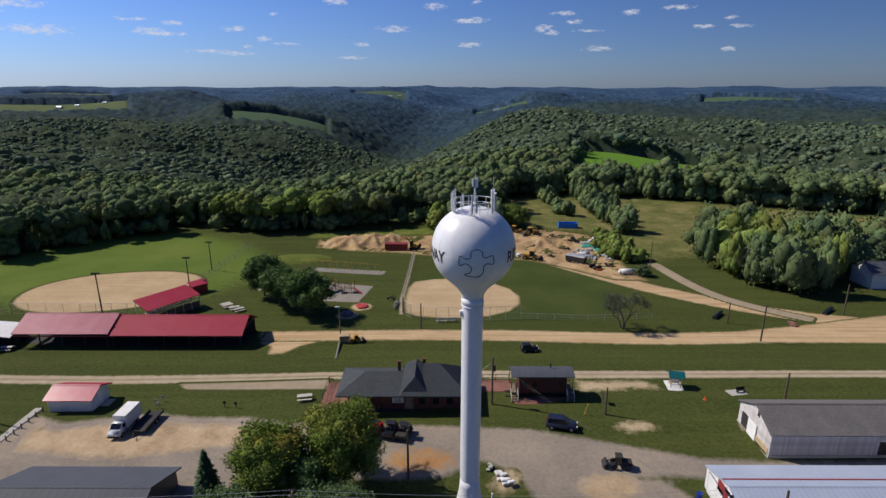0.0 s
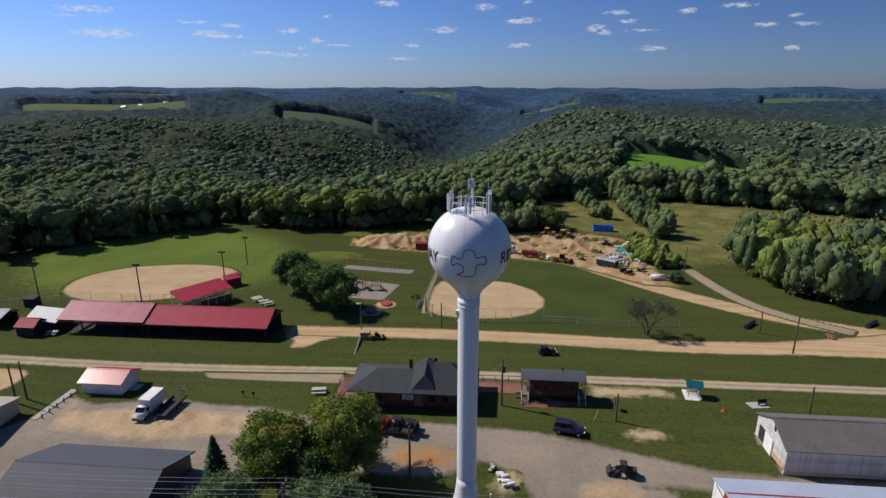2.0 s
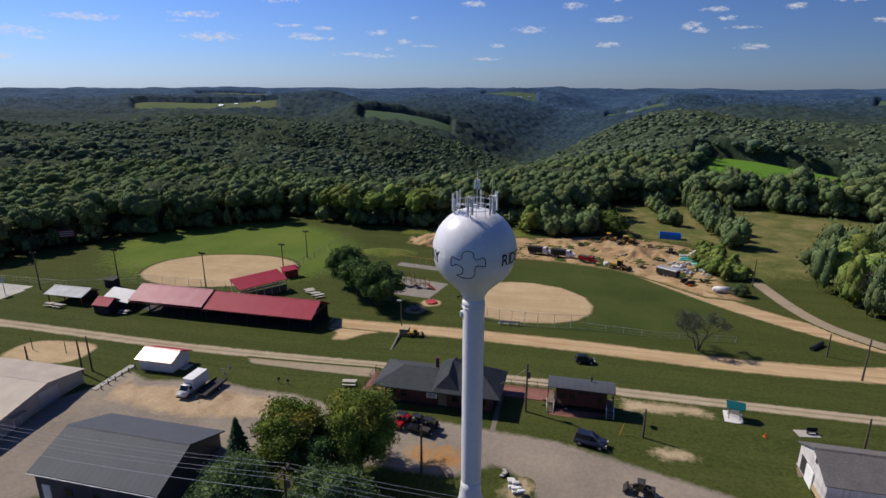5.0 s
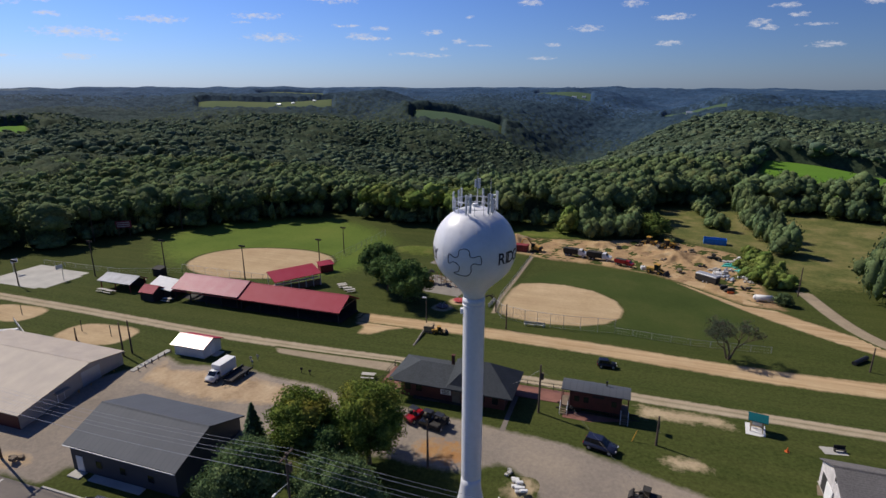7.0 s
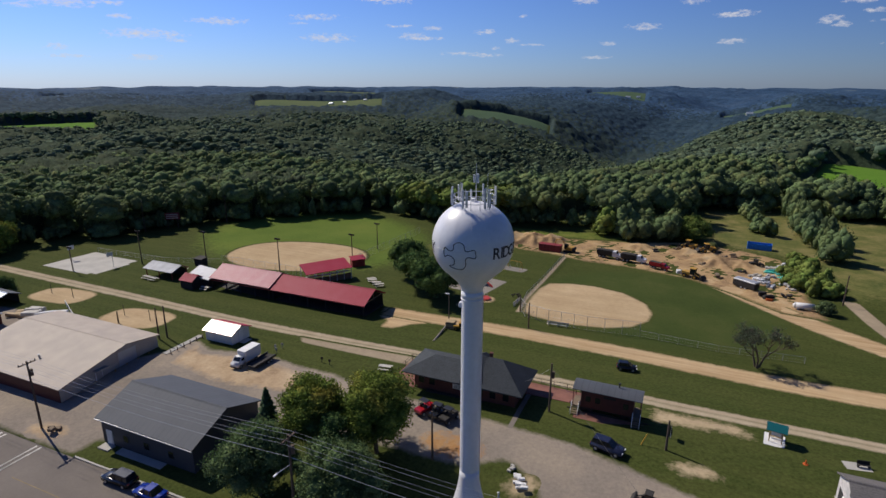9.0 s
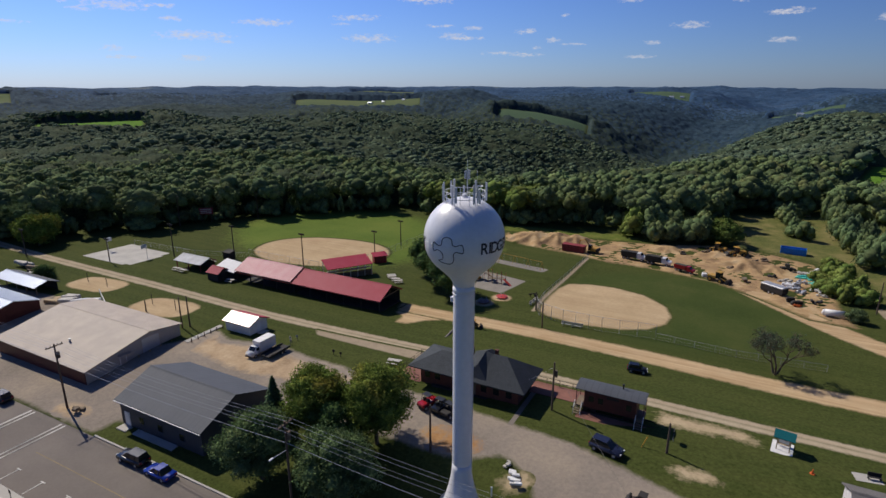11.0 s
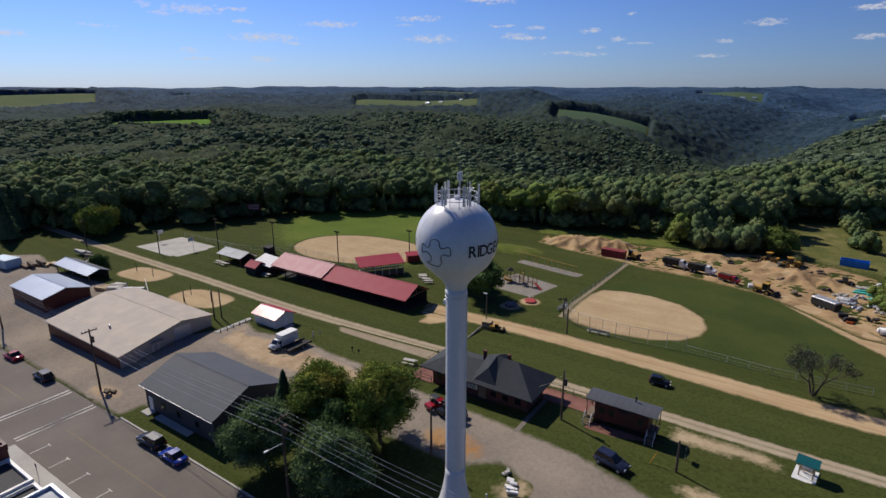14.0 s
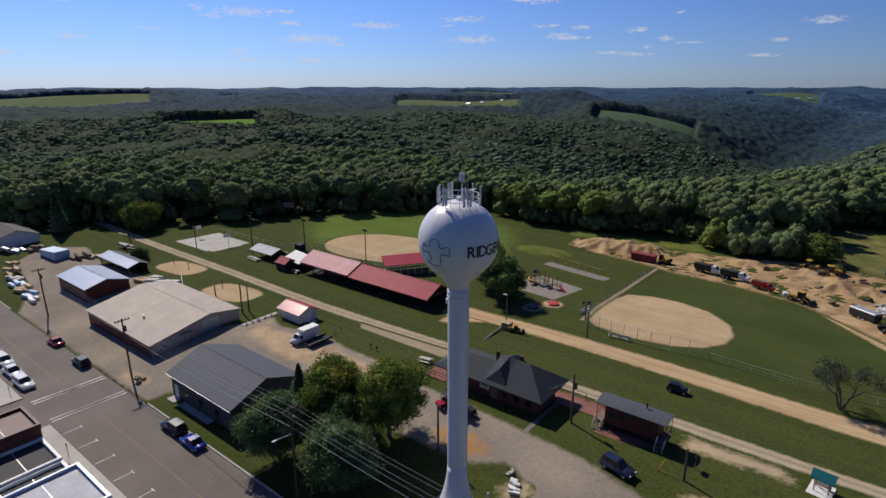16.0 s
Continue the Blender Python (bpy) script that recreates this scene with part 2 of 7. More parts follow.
M["lush"] = bare("lush_outfield_turf", [(0.3, (0.032, 0.054, 0.013)), (0.5, (0.050, 0.072, 0.018)), (0.7, (0.082, 0.092, 0.028))], 0.07, 2.0, 0.6, 5.0)
M["asphalt"] = worn("street_asphalt", (0.163, 0.139, 0.119), 0.8, 1.15, 0.12, 3.0, 0.95, bump=0.2, spread=0)
M["concrete"] = worn("pale_concrete", (0.42, 0.40, 0.36), 0.8, 1.12, 0.3, 5.0, 0.9, spread=0.05)
M["white_line"] = worn("worn_white_line", (0.62, 0.60, 0.55), 0.7, 1.1, 1.5, 9.0, 0.8)
M["yellow_line"] = worn("worn_yellow_line", (0.27, 0.20, 0.10), 0.7, 1.1, 0.8, 6.0, 0.85)

M["wood_leaf"] = leafy("woodland_leaves", [(0.28, (0.081, 0.117, 0.060)), (0.45, (0.110, 0.153, 0.069)), (0.58, (0.142, 0.186, 0.077)), (0.74, (0.207, 0.221, 0.088))], 0.11, 1.3, 0.5, 0.1)
# Horizon woods: distance haze is put into the leaf colour as blue.
M["horizon_haze_leaf"] = leafy("haze_blue_horizon_leaves", [(0.3, (0.030, 0.060, 0.120)), (0.5, (0.039, 0.074, 0.148)), (0.7, (0.057, 0.094, 0.165))], 0.012, 0.05, 0.3, relief=0.3)
M["bright_leaf"] = leafy("young_bright_leaves", [(0.3, (0.102, 0.153, 0.036)), (0.7, (0.166, 0.196, 0.050))])
# Far woods: some haze blue mixed into the base colour.
M["far_haze_leaf"] = leafy("haze_tinted_far_leaves", [(0.3, (0.024, 0.041, 0.043)), (0.5, (0.036, 0.057, 0.058)), (0.7, (0.052, 0.073, 0.070))], 0.05, 0.22, 0.3, relief=0.5)
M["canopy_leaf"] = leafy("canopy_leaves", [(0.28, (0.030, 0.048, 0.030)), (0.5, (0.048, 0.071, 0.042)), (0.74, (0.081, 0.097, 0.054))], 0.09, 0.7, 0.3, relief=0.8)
# Woods beyond those: a stronger haze blue in the leaf colour itself.
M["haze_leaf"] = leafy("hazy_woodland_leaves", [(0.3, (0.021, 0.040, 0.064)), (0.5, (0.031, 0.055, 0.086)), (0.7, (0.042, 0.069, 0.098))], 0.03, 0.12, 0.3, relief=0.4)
# Hillside woods: cooler greens carry a little haze in their colour.
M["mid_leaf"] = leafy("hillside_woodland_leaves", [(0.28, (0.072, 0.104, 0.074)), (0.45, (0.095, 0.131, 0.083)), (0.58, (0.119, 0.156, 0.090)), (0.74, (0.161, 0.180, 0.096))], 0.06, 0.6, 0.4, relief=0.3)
M["park_leaf"] = leafy("park_tree_leaves", [(0.35, (0.077, 0.135, 0.046)), (0.65, (0.123, 0.185, 0.060))], 0.3, 1.6, 0.45, 0.15)
M["maple_leaf"] = leafy("maple_leaves", [(0.3, (0.117, 0.182, 0.040)), (0.55, (0.174, 0.222, 0.047)), (0.7, (0.283, 0.252, 0.051))], 0.22, 1.6, 0.45, 0.15)
M["blue_leaf"] = leafy("dense_dark_leaves", [(0.3, (0.098, 0.155, 0.065)), (0.7, (0.155, 0.212, 0.093))], 0.5, 1.8, 0.45, 0.15)
M["needle"] = leafy("spruce_needles", [(0.3, (0.045, 0.077, 0.042)), (0.7, (0.077, 0.119, 0.059))], 0.8, 2.5)
M["bark"] = worn("bark", (0.115, 0.088, 0.062), 0.55, 1.3, 2.0, 12.0, 0.95, bump=0.6)
M["grey_bark"] = worn("bleached_bark", (0.22, 0.195, 0.165), 0.6, 1.3, 2.0, 12.0, 0.95, bump=0.6)
# Far land: base colour blued for haze, with paler fields.
M["far_haze_ground"] = leafy("haze_blue_wooded_land", [(0.35, (0.034, 0.067, 0.132)), (0.56, (0.044, 0.081, 0.157)), (0.66, (0.057, 0.097, 0.162)), (0.70, (0.138, 0.172, 0.203))], 0.0045, 0.03, 0.3, relief=0.1)

M["tank_white"] = worn("white_tank_paint", (0.80, 0.80, 0.82), 0.94, 1.03, 0.25, 2.0, 0.32, bump=0.02, spread=0)
M["navy"] = worn("navy_lettering_paint", (0.012, 0.015, 0.035), 0.9, 1.1, 1.0, 5.0, 0.4, bump=0)
M["galv"] = worn("galvanised_steel", (0.52, 0.53, 0.55), 0.7, 1.15, 1.5, 8.0, 0.5, metal=0.5, bump=0.03)
M["tower_steel"] = worn("pale_galvanised_steel", (0.66, 0.67, 0.70), 0.85, 1.08, 1.5, 8.0, 0.45, metal=0.1, bump=0.03)
M["white"] = worn("white_paint", (0.78, 0.77, 0.75), 0.86, 1.04, 0.7, 5.0, 0.55, bump=0.05)
M["black"] = worn("black_paint", (0.012, 0.012, 0.014), 0.8, 1.4, 1.0, 5.0, 0.45, bump=0.03)
# Near-black for dark fittings, and for shade painted into roofed interiors.
M["dark"] = worn("near_black_and_inside_shade", (0.03, 0.027, 0.025), 0.7, 1.3, 1.0, 5.0, 0.9)
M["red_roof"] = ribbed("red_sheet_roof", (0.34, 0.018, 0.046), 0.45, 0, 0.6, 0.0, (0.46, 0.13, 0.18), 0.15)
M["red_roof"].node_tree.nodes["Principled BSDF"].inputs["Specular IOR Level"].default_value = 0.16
# Same red sheet, paled pink: the sun's sheen is put into the colour.
M["red_roof_sheen"] = ribbed("sheen_paled_red_sheet_roof", (0.34, 0.050, 0.095), 0.45, 0, 0.5, 0.0, (0.48, 0.24, 0.32), 0.3)
M["red_roof_sheen"].node_tree.nodes["Principled BSDF"].inputs["Specular IOR Level"].default_value = 0.17
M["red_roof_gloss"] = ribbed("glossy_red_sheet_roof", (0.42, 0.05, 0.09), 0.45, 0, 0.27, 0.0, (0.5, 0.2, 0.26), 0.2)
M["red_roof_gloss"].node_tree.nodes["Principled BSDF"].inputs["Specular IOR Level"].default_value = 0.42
M["red_paint"] = worn("barn_red_paint", (0.26, 0.028, 0.03), 0.7, 1.15, 0.8, 6.0, 0.6)
M["caboose_red"] = worn("dark_red_caboose_paint", (0.085, 0.016, 0.016), 0.7, 1.2, 0.8, 6.0, 0.6)
M["maroon"] = ribbed("maroon_sheet_wall", (0.075, 0.018, 0.018), 0.3, 0, 0.5)
M["brick"] = worn("dark_red_brick", (0.12, 0.042, 0.03), 0.7, 1.3, 0.5, 14.0, 0.9, bump=0.4)
M["brick_pave"] = worn("red_brick_paving", (0.23, 0.10, 0.075), 0.7, 1.2, 0.5, 7.0, 0.95, bump=0.4)
M["depot_roof"] = shingled("dark_grey_shingles", (0.065, 0.072, 0.078))
M["barn_roof"] = shingled("weathered_grey_shingles", (0.155, 0.145, 0.14))
M["grey_roof"] = ribbed("blue_grey_sheet_roof", (0.07, 0.078, 0.094), 0.9, 0, 0.7, 0.0, (0.11, 0.12, 0.14), 0.4)
M["grey_wall"] = ribbed("dark_grey_sheet_wall", (0.062, 0.066, 0.078), 0.3, 0, 0.55)
M["tan_roof"] = ribbed("tan_sheet_roof", (0.37, 0.315, 0.265), 0.6, 0, 0.66, 0.0, (0.54, 0.45, 0.36), 0.6)
M["tan_wall"] = ribbed("grey_tan_sheet_wall", (0.40, 0.37, 0.33), 0.3, 1, 0.6)
M["silver_roof"] = ribbed("silver_sheet_roof", (0.42, 0.46, 0.52), 0.6, 0, 0.34, 0.45, (0.55, 0.6, 0.66), 0.4)
M["blue_roof"] = ribbed("blue_white_sheet_roof", (0.40, 0.46, 0.58), 0.6, 0, 0.4, 0.1, (0.52, 0.57, 0.68), 0.4)
M["old_boards"] = worn("peeling_white_boards", (0.66, 0.62, 0.60), 0.55, 1.15, 0.9, 7.0, 0.9, bump=0.2, spread=0.14)
M["wood"] = worn("weathered_timber", (0.20, 0.15, 0.10), 0.65, 1.25, 1.0, 12.0, 0.9, bump=0.3)
M["pole"] = worn("creosoted_pole_timber", (0.105, 0.075, 0.055), 0.7, 1.3, 0.8, 12.0, 0.95, bump=0.3)
M["pale_wood"] = worn("fresh_sawn_timber", (0.50, 0.37, 0.21), 0.8, 1.12, 1.0, 9.0, 0.85)
M["bench_wood"] = worn("bleached_bench_boards", (0.50, 0.47, 0.42), 0.8, 1.12, 1.0, 9.0, 0.85)
M["teal"] = ribbed("teal_sheet_roof", (0.008, 0.10, 0.115), 0.3, 0, 0.65)
M["teal"].node_tree.nodes["Principled BSDF"].inputs["Specular IOR Level"].default_value = 0.1
M["blue"] = worn("bright_blue_paint", (0.01, 0.20, 0.62), 0.85, 1.1, 0.8, 6.0, 0.45)
M["aqua"] = worn("aqua_pipe_plastic", (0.10, 0.58, 0.50), 0.8, 1.1, 0.8, 6.0, 0.5)
M["yellow"] = worn("machine_yellow_paint", (0.50, 0.27, 0.03), 0.7, 1.1, 0.8, 6.0, 0.5)
M["orange"] = worn("orange_plastic", (0.60, 0.12, 0.02), 0.8, 1.1, 0.8, 6.0, 0.5)
M["play_red"] = worn("red_play_plastic", (0.45, 0.05, 0.025), 0.8, 1.1, 0.8, 6.0, 0.45)
M["rubber"] = worn("tyre_rubber", (0.018, 0.018, 0.018), 0.7, 1.5, 2.0, 10.0, 0.85)
M["wire"] = worn("aluminium_wire", (0.42, 0.43, 0.45), 0.8, 1.1, 1.0, 5.0, 0.5, metal=0.3, bump=0)
M["dark_wire"] = worn("weathered_wire", (0.09, 0.09, 0.085), 0.8, 1.1, 1.0, 5.0, 0.7, bump=0)
M["mesh_wire"] = worn("fence_wire", (0.30, 0.30, 0.29), 0.8, 1.1, 1.0, 5.0, 0.55, metal=0.4, bump=0)
M["membrane"] = worn("black_roof_membrane", (0.03, 0.03, 0.034), 0.7, 1.4, 0.3, 4.0, 0.8)
M["membrane_white"] = worn("stained_white_roof_membrane", (0.416, 0.432, 0.464), 0.7, 1.1, 0.5, 4.0, 0.7)
M["slate_tarp"] = worn("pale_blue_tarp", (0.40, 0.56, 0.72), 0.8, 1.1, 0.6, 4.0, 0.6)
m, n, l, b = material("window_glass")
M["glass"] = m
b.inputs["Base Color"].default_value = rgb((0.012, 0.016, 0.02))
b.inputs["Roughness"].default_value = 0.06
for key, colour in (("car_black", (0.012, 0.013, 0.016)), ("car_blue", (0.01, 0.035, 0.28)), ("car_red", (0.33, 0.012, 0.02)), ("car_white", (0.72, 0.72, 0.72)), ("car_green", (0.022, 0.032, 0.028)), ("car_navy", (0.018, 0.022, 0.045))):
    M[key] = worn(key + "_paint", colour, 0.9, 1.1, 1.0, 4.0, 0.25, bump=0, spread=0)
    M[key].node_tree.nodes["Principled BSDF"].inputs["Coat Weight"].default_value = 0.15


# ---------------------------------------------------------------- building helpers
def finish(name, bm, mat, smooth=False):
    me = bpy.data.meshes.new(name)
    bmesh.ops.recalc_face_normals(bm, faces=bm.faces)
    bm.to_mesh(me)
    bm.free()
    me.materials.append(M[mat] if isinstance(mat, str) else mat)
    if smooth:
        me.polygons.foreach_set("use_smooth", [True] * len(me.polygons))
    return me


def part(name, bm, mat, parent, label="", smooth=False):
    ob = new(name, finish(name, bm, mat, smooth))
    ob.parent = parent
    return tagged(ob, label)


def alone(name, bm, mat, label, category, kind="", group="", smooth=False):
    return tagged(new(name, finish(name, bm, mat, smooth)), label, category, group, kind)


def thing(name, x, y, z, turn, label, category, group="", kind=""):
    ob = new(name)
    ob.matrix_basis = pose(x, y, z, 0, 0, turn)
    return tagged(ob, label, category, group, kind)


def box(bm, x0, x1, y0, y1, z0, z1, m=None):
    v = [bm.verts.new((x, y, z)) for z in (z0, z1) for x, y in ((x0, y0), (x1, y0), (x1, y1), (x0, y1))]
    for f in ((3, 2, 1, 0), (4, 5, 6, 7), (0, 1, 5, 4), (1, 2, 6, 5), (2, 3, 7, 6), (3, 0, 4, 7)):
        bm.faces.new([v[i] for i in f])
    if m is not None:
        bmesh.ops.transform(bm, matrix=m, verts=v)
    return v


def boxes(*dims):
    bm = bmesh.new()
    for d in dims:
        box(bm, *d)
    return bm


def rounded(x0, x1, y0, y1, z0, z1, r=0.03, seg=1):
    bm = boxes((x0, x1, y0, y1, z0, z1))
    bmesh.ops.bevel(bm, geom=bm.edges[:], offset=r, segments=seg, affect="EDGES")
    return bm


def rod(bm, a, b, r0, r1=None, n=8):
    """A tapered round bar from a to b."""
    a, b = Vector(a), Vector(b)
    r1 = r0 if r1 is None else r1
    q = (b - a).to_track_quat("Z", "Y")
    rings = []
    for c, r in ((a, r0), (b, r1)):
        rings.append([bm.verts.new(c + q @ Vector((r * math.cos(2 * math.pi * i / n), r * math.sin(2 * math.pi * i / n), 0))) for i in range(n)])
    for i in range(n):
        bm.faces.new((rings[0][i], rings[0][(i + 1) % n], rings[1][(i + 1) % n], rings[1][i]))
    bm.faces.new(rings[0][::-1])
    bm.faces.new(rings[1])


def rods(*bars, n=8):
    bm = bmesh.new()
    for bar in bars:
        rod(bm, *bar, n=n)
    return bm


def lathe(profile, n=48):
    """Turns (radius, height) pairs about z."""
    bm = bmesh.new()
    rings = [[bm.verts.new((r * math.cos(2 * math.pi * i / n), r * math.sin(2 * math.pi * i / n), z)) for i in range(n)] for r, z in profile]
    for a, b in zip(rings, rings[1:]):
        for i in range(n):
            bm.faces.new((a[i], a[(i + 1) % n], b[(i + 1) % n], b[i]))
    bm.faces.new(rings[0][::-1])
    bm.faces.new(rings[-1])
    return bm


def prism(outline, y0, y1):
    """An outline in x and z, drawn out along y."""
    bm = bmesh.new()
    a = [bm.verts.new((x, y0, z)) for x, z in outline]
    b = [bm.verts.new((x, y1, z)) for x, z in outline]
    k = len(a)
    bm.faces.new(a)
    bm.faces.new(b[::-1])
    for i in range(k):
        bm.faces.new((a[i], b[i], b[(i + 1) % k], a[(i + 1) % k]))
    return bm


def slab(corners, thick):
    """A flat panel with its upper face on four corners."""
    bm = bmesh.new()
    c = [Vector(v) for v in corners]
    nrm = (c[1] - c[0]).cross(c[2] - c[0]).normalized()
    if nrm.z < 0:
        nrm.negate()
    top = [bm.verts.new(v) for v in c]
    low = [bm.verts.new(v - nrm * thick) for v in c]
    k = len(c)
    bm.faces.new(top)
    bm.faces.new(low[::-1])
    for i in range(k):
        bm.faces.new((top[i], low[i], low[(i + 1) % k], top[(i + 1) % k]))
    return bm


# ---------------------------------------------------------------- lie of the land
def village(x, y):
    x, y = np.clip(x, -110.0, 60.0), np.clip(y, 20.0, 170.0)
    bank, rise = np.tanh((y - 87) / 9), np.tanh((y - 52) / 10)
    return -1.897 + 0.00304 * x - 0.78 * bank - 0.00852 * bank * x + 2.217 * rise + 0.479 * rise * np.tanh((x + 20) / 20) - 0.03201 * (y - 80)


def wave(x, y, k, seed):
    rng = np.random.RandomState(seed)
    s = 0.0
    for _ in range(7):
        a, ph, q = rng.uniform(0, 2 * math.pi), rng.uniform(0, 2 * math.pi), rng.uniform(0.6, 1.6)
        s = s + np.sin((x * math.cos(a) + y * math.sin(a)) * k * q + ph)
    return s / 7


def smooth(a, b, v):
    t = np.clip((v - a) / (b - a), 0, 1)
    return t * t * (3 - 2 * t)


# rising ground: from and to bearing, from and to distance, rise
SLOPES = [(-9, -3, 1850, 2100, 24), (3, 9, 1500, 1640, 18), (-36, -29, 1950, 2250, 26), (-58, -50, 1700, 1900, 22), (24, 32, 1500, 1650, 16), (-21, -10, 770, 900, 24), (12, 25, 285, 400, 6.5), (-40, -25, 1120, 1400, 22), (-62, -53, 630, 730, 11), (-78, -64, 1250, 1600, 22)]


def land(x, y):
    x, y = np.asarray(x, float), np.asarray(y, float)
    r, az = np.hypot(x, y), np.degrees(np.arctan2(x, y))
    z = village(x, y)
    out = smooth(190, 420, r) * smooth(60, 160, y + 0.25 * np.abs(x))
    z = z - 4 * out + out * wave(x, y, 2 * math.pi / 330, 3) * 12
    # the ravine that leads away to the north, side draws, and the slopes that carry fields
    mid = np.interp(r, [250, 330, 550, 850, 1300, 2000], [-19, -14, -8, -4, -1, 3])
    off = (az - mid) * r * 0.01745
    depth = np.interp(r, [230, 330, 550, 850, 1300, 2200, 3000], [0, 20, 52, 66, 62, 30, 0])
    z = z - depth * np.exp(-(off / np.interp(r, [250, 600, 1200], [55, 95, 170])) ** 2)
    z = z - 16 * np.exp(-((r - 560) / 70) ** 2) * smooth(-46, -34, az) * smooth(-9, -17, az)
    z = z - 30 * np.exp(-((r - 1010) / 90) ** 2) * smooth(-36, -24, az) * smooth(4, -6, az)
    z = z + 13 * np.exp(-((r - 640) / 130) ** 2) * np.exp(-((az - 9) / 7) ** 2)
    z = z - 18 * np.exp(-((r - 480) / 60) ** 2) * smooth(16, 24, az)
    for a0, a1, r0, r1, rise in SLOPES:
        up = smooth(r0 - 20, r1, r) * (1 - smooth(r1 + 20, r1 + 2.2 * (r1 - r0), r))
        z = z + rise * up * smooth(a0 - 5, a0, az) * smooth(a1 + 5, a1, az)
    far = smooth(900, 1900, r)
    z = z + far * wave(x, y, 2 * math.pi / 900, 8) * 20 + smooth(1500, 3500, r) * wave(x, y, 2 * math.pi / 1700, 12) * 14
    return z + smooth(2500, 4400, r) * 17


def lift(x, y):
    return float(land(x, y))


def axis_steps(fine0, fine1, step, low, high, grow=1.09):
    mid = list(np.arange(fine0, fine1 + 0.1, step))
    s, v, up = step, fine1, []
    while v < high:
        s = min(s * grow, 60)
        v += s
        up.append(v)
    s, v, down = step, fine0, []
    while v > low:
        s = min(s * grow, 60)
        v -= s
        down.append(v)
    return np.array(down[::-1] + mid + up)


gx, gy = axis_steps(-140, 110, 2.5, -4300, 4300), axis_steps(20, 200, 2.5, -900, 4700)
GX, GY = np.meshgrid(gx, gy)
verts = np.stack([GX, GY, land(GX, GY)], -1).reshape(-1, 3)
w = len(gx)
ids = (np.arange(len(gy) - 1)[:, None] * w + np.arange(w - 1)[None]).ravel()
quads = np.stack([ids, ids + 1, ids + 1 + w, ids + w], -1)


def raw_mesh(name, verts, faces, mats, smooth_faces=None, slots=None):
    """A mesh straight from arrays of triangles or quads."""
    me = bpy.data.meshes.new(name)
    k = faces.shape[1]
    me.vertices.add(len(verts))
    me.vertices.foreach_set("co", verts.astype(np.float32).ravel())
    me.loops.add(faces.size)
    me.loops.foreach_set("vertex_index", faces.astype(np.int32).ravel())
    me.polygons.add(len(faces))
    me.polygons.foreach_set("loop_start", np.arange(0, faces.size, k, dtype=np.int32))
    if smooth_faces is not None:
        me.polygons.foreach_set("use_smooth", np.broadcast_to(smooth_faces, len(faces)).copy())
    for mat in mats:
        me.materials.append(M[mat])
    if slots is not None:
        me.polygons.foreach_set("material_index", slots.astype(np.int32))
    me.update(calc_edges=True)
    return me


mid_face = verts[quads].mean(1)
# Land past 1250 m takes the colour with haze painted in.
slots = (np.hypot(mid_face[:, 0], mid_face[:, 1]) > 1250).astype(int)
tagged(new("ground", raw_mesh("ground", verts, quads, ["turf", "far_haze_ground"], True, slots)), "rolling green land with mown turf and distant wooded hills", "ground", "", "structure")


def inside_by(px, py, poly):
    """Metres inside (+) or outside (-) an outline."""
    poly = np.asarray(poly, float)
    d2, odd = np.full(px.shape, 1e18), np.zeros(px.shape, bool)
    for (ax, ay), (bx, by) in zip(poly, np.roll(poly, -1, 0)):
        ex, ey = bx - ax, by - ay
        t = np.clip(((px - ax) * ex + (py - ay) * ey) / (ex * ex + ey * ey + 1e-12), 0, 1)
        d2 = np.minimum(d2, (px - ax - t * ex) ** 2 + (py - ay - t * ey) ** 2)
        cross = ((ay > py) != (by > py)) & (px < (bx - ax) * (py - ay) / (by - ay + 1e-12) + ax)
        odd ^= cross
    return np.where(odd, 1, -1) * np.sqrt(d2)


def oval(cx, cy, rx, ry, turn=0.0, n=40, power=2.0):
    out = []
    for i in range(n):
        a = 2 * math.pi * i / n
        c, s = math.cos(a), math.sin(a)
        u, v = rx * math.copysign(abs(c) ** (2 / power), c), ry * math.copysign(abs(s) ** (2 / power), s)
        out.append((cx + u * math.cos(turn) - v * math.sin(turn), cy + u * math.sin(turn) + v * math.cos(turn)))
    return out


def patch(name, poly, mat, label, category, height=0.03, step=0.8, margin=1.5, across=None, relief=None, kind="structure"):
    """Ground of another kind inside an outline, draped over the land."""
    poly = np.asarray(poly, float)
    lo, hi = poly.min(0) - margin, poly.max(0) + margin
    xs, ys = np.arange(lo[0], hi[0] + step, step), np.arange(lo[1], hi[1] + step, step)
    X, Y = np.meshgrid(xs, ys)
    D = inside_by(X, Y, poly)
    keep = D > -margin
    cell = keep[:-1, :-1] | keep[1:, :-1] | keep[:-1, 1:] | keep[1:, 1:]
    k = len(xs)
    base = (np.arange(len(ys) - 1)[:, None] * k + np.arange(k - 1)[None])[cell]
    f = np.stack([base, base + 1, base + 1 + k, base + k], -1)
    used, inv = np.unique(f, return_inverse=True)
    x, y, d = X.ravel()[used], Y.ravel()[used], D.ravel()[used]
    z = land(x, y) + height * np.clip((d + margin) / margin, 0.15, 1)
    if relief is not None:
        z = z + relief(x, y, d)
    me = raw_mesh(name, np.stack([x, y, z], -1), inv.reshape(-1, 4), [mat], True)
    att = me.attributes.new("edge", "FLOAT", "POINT")
    att.data.foreach_set("value", d.astype(np.float32))
    if across is not None:
        att = me.attributes.new("across", "FLOAT", "POINT")
        att.data.foreach_set("value", across(x, y).astype(np.float32))
    return tagged(new(name, me), label, category, "", kind)


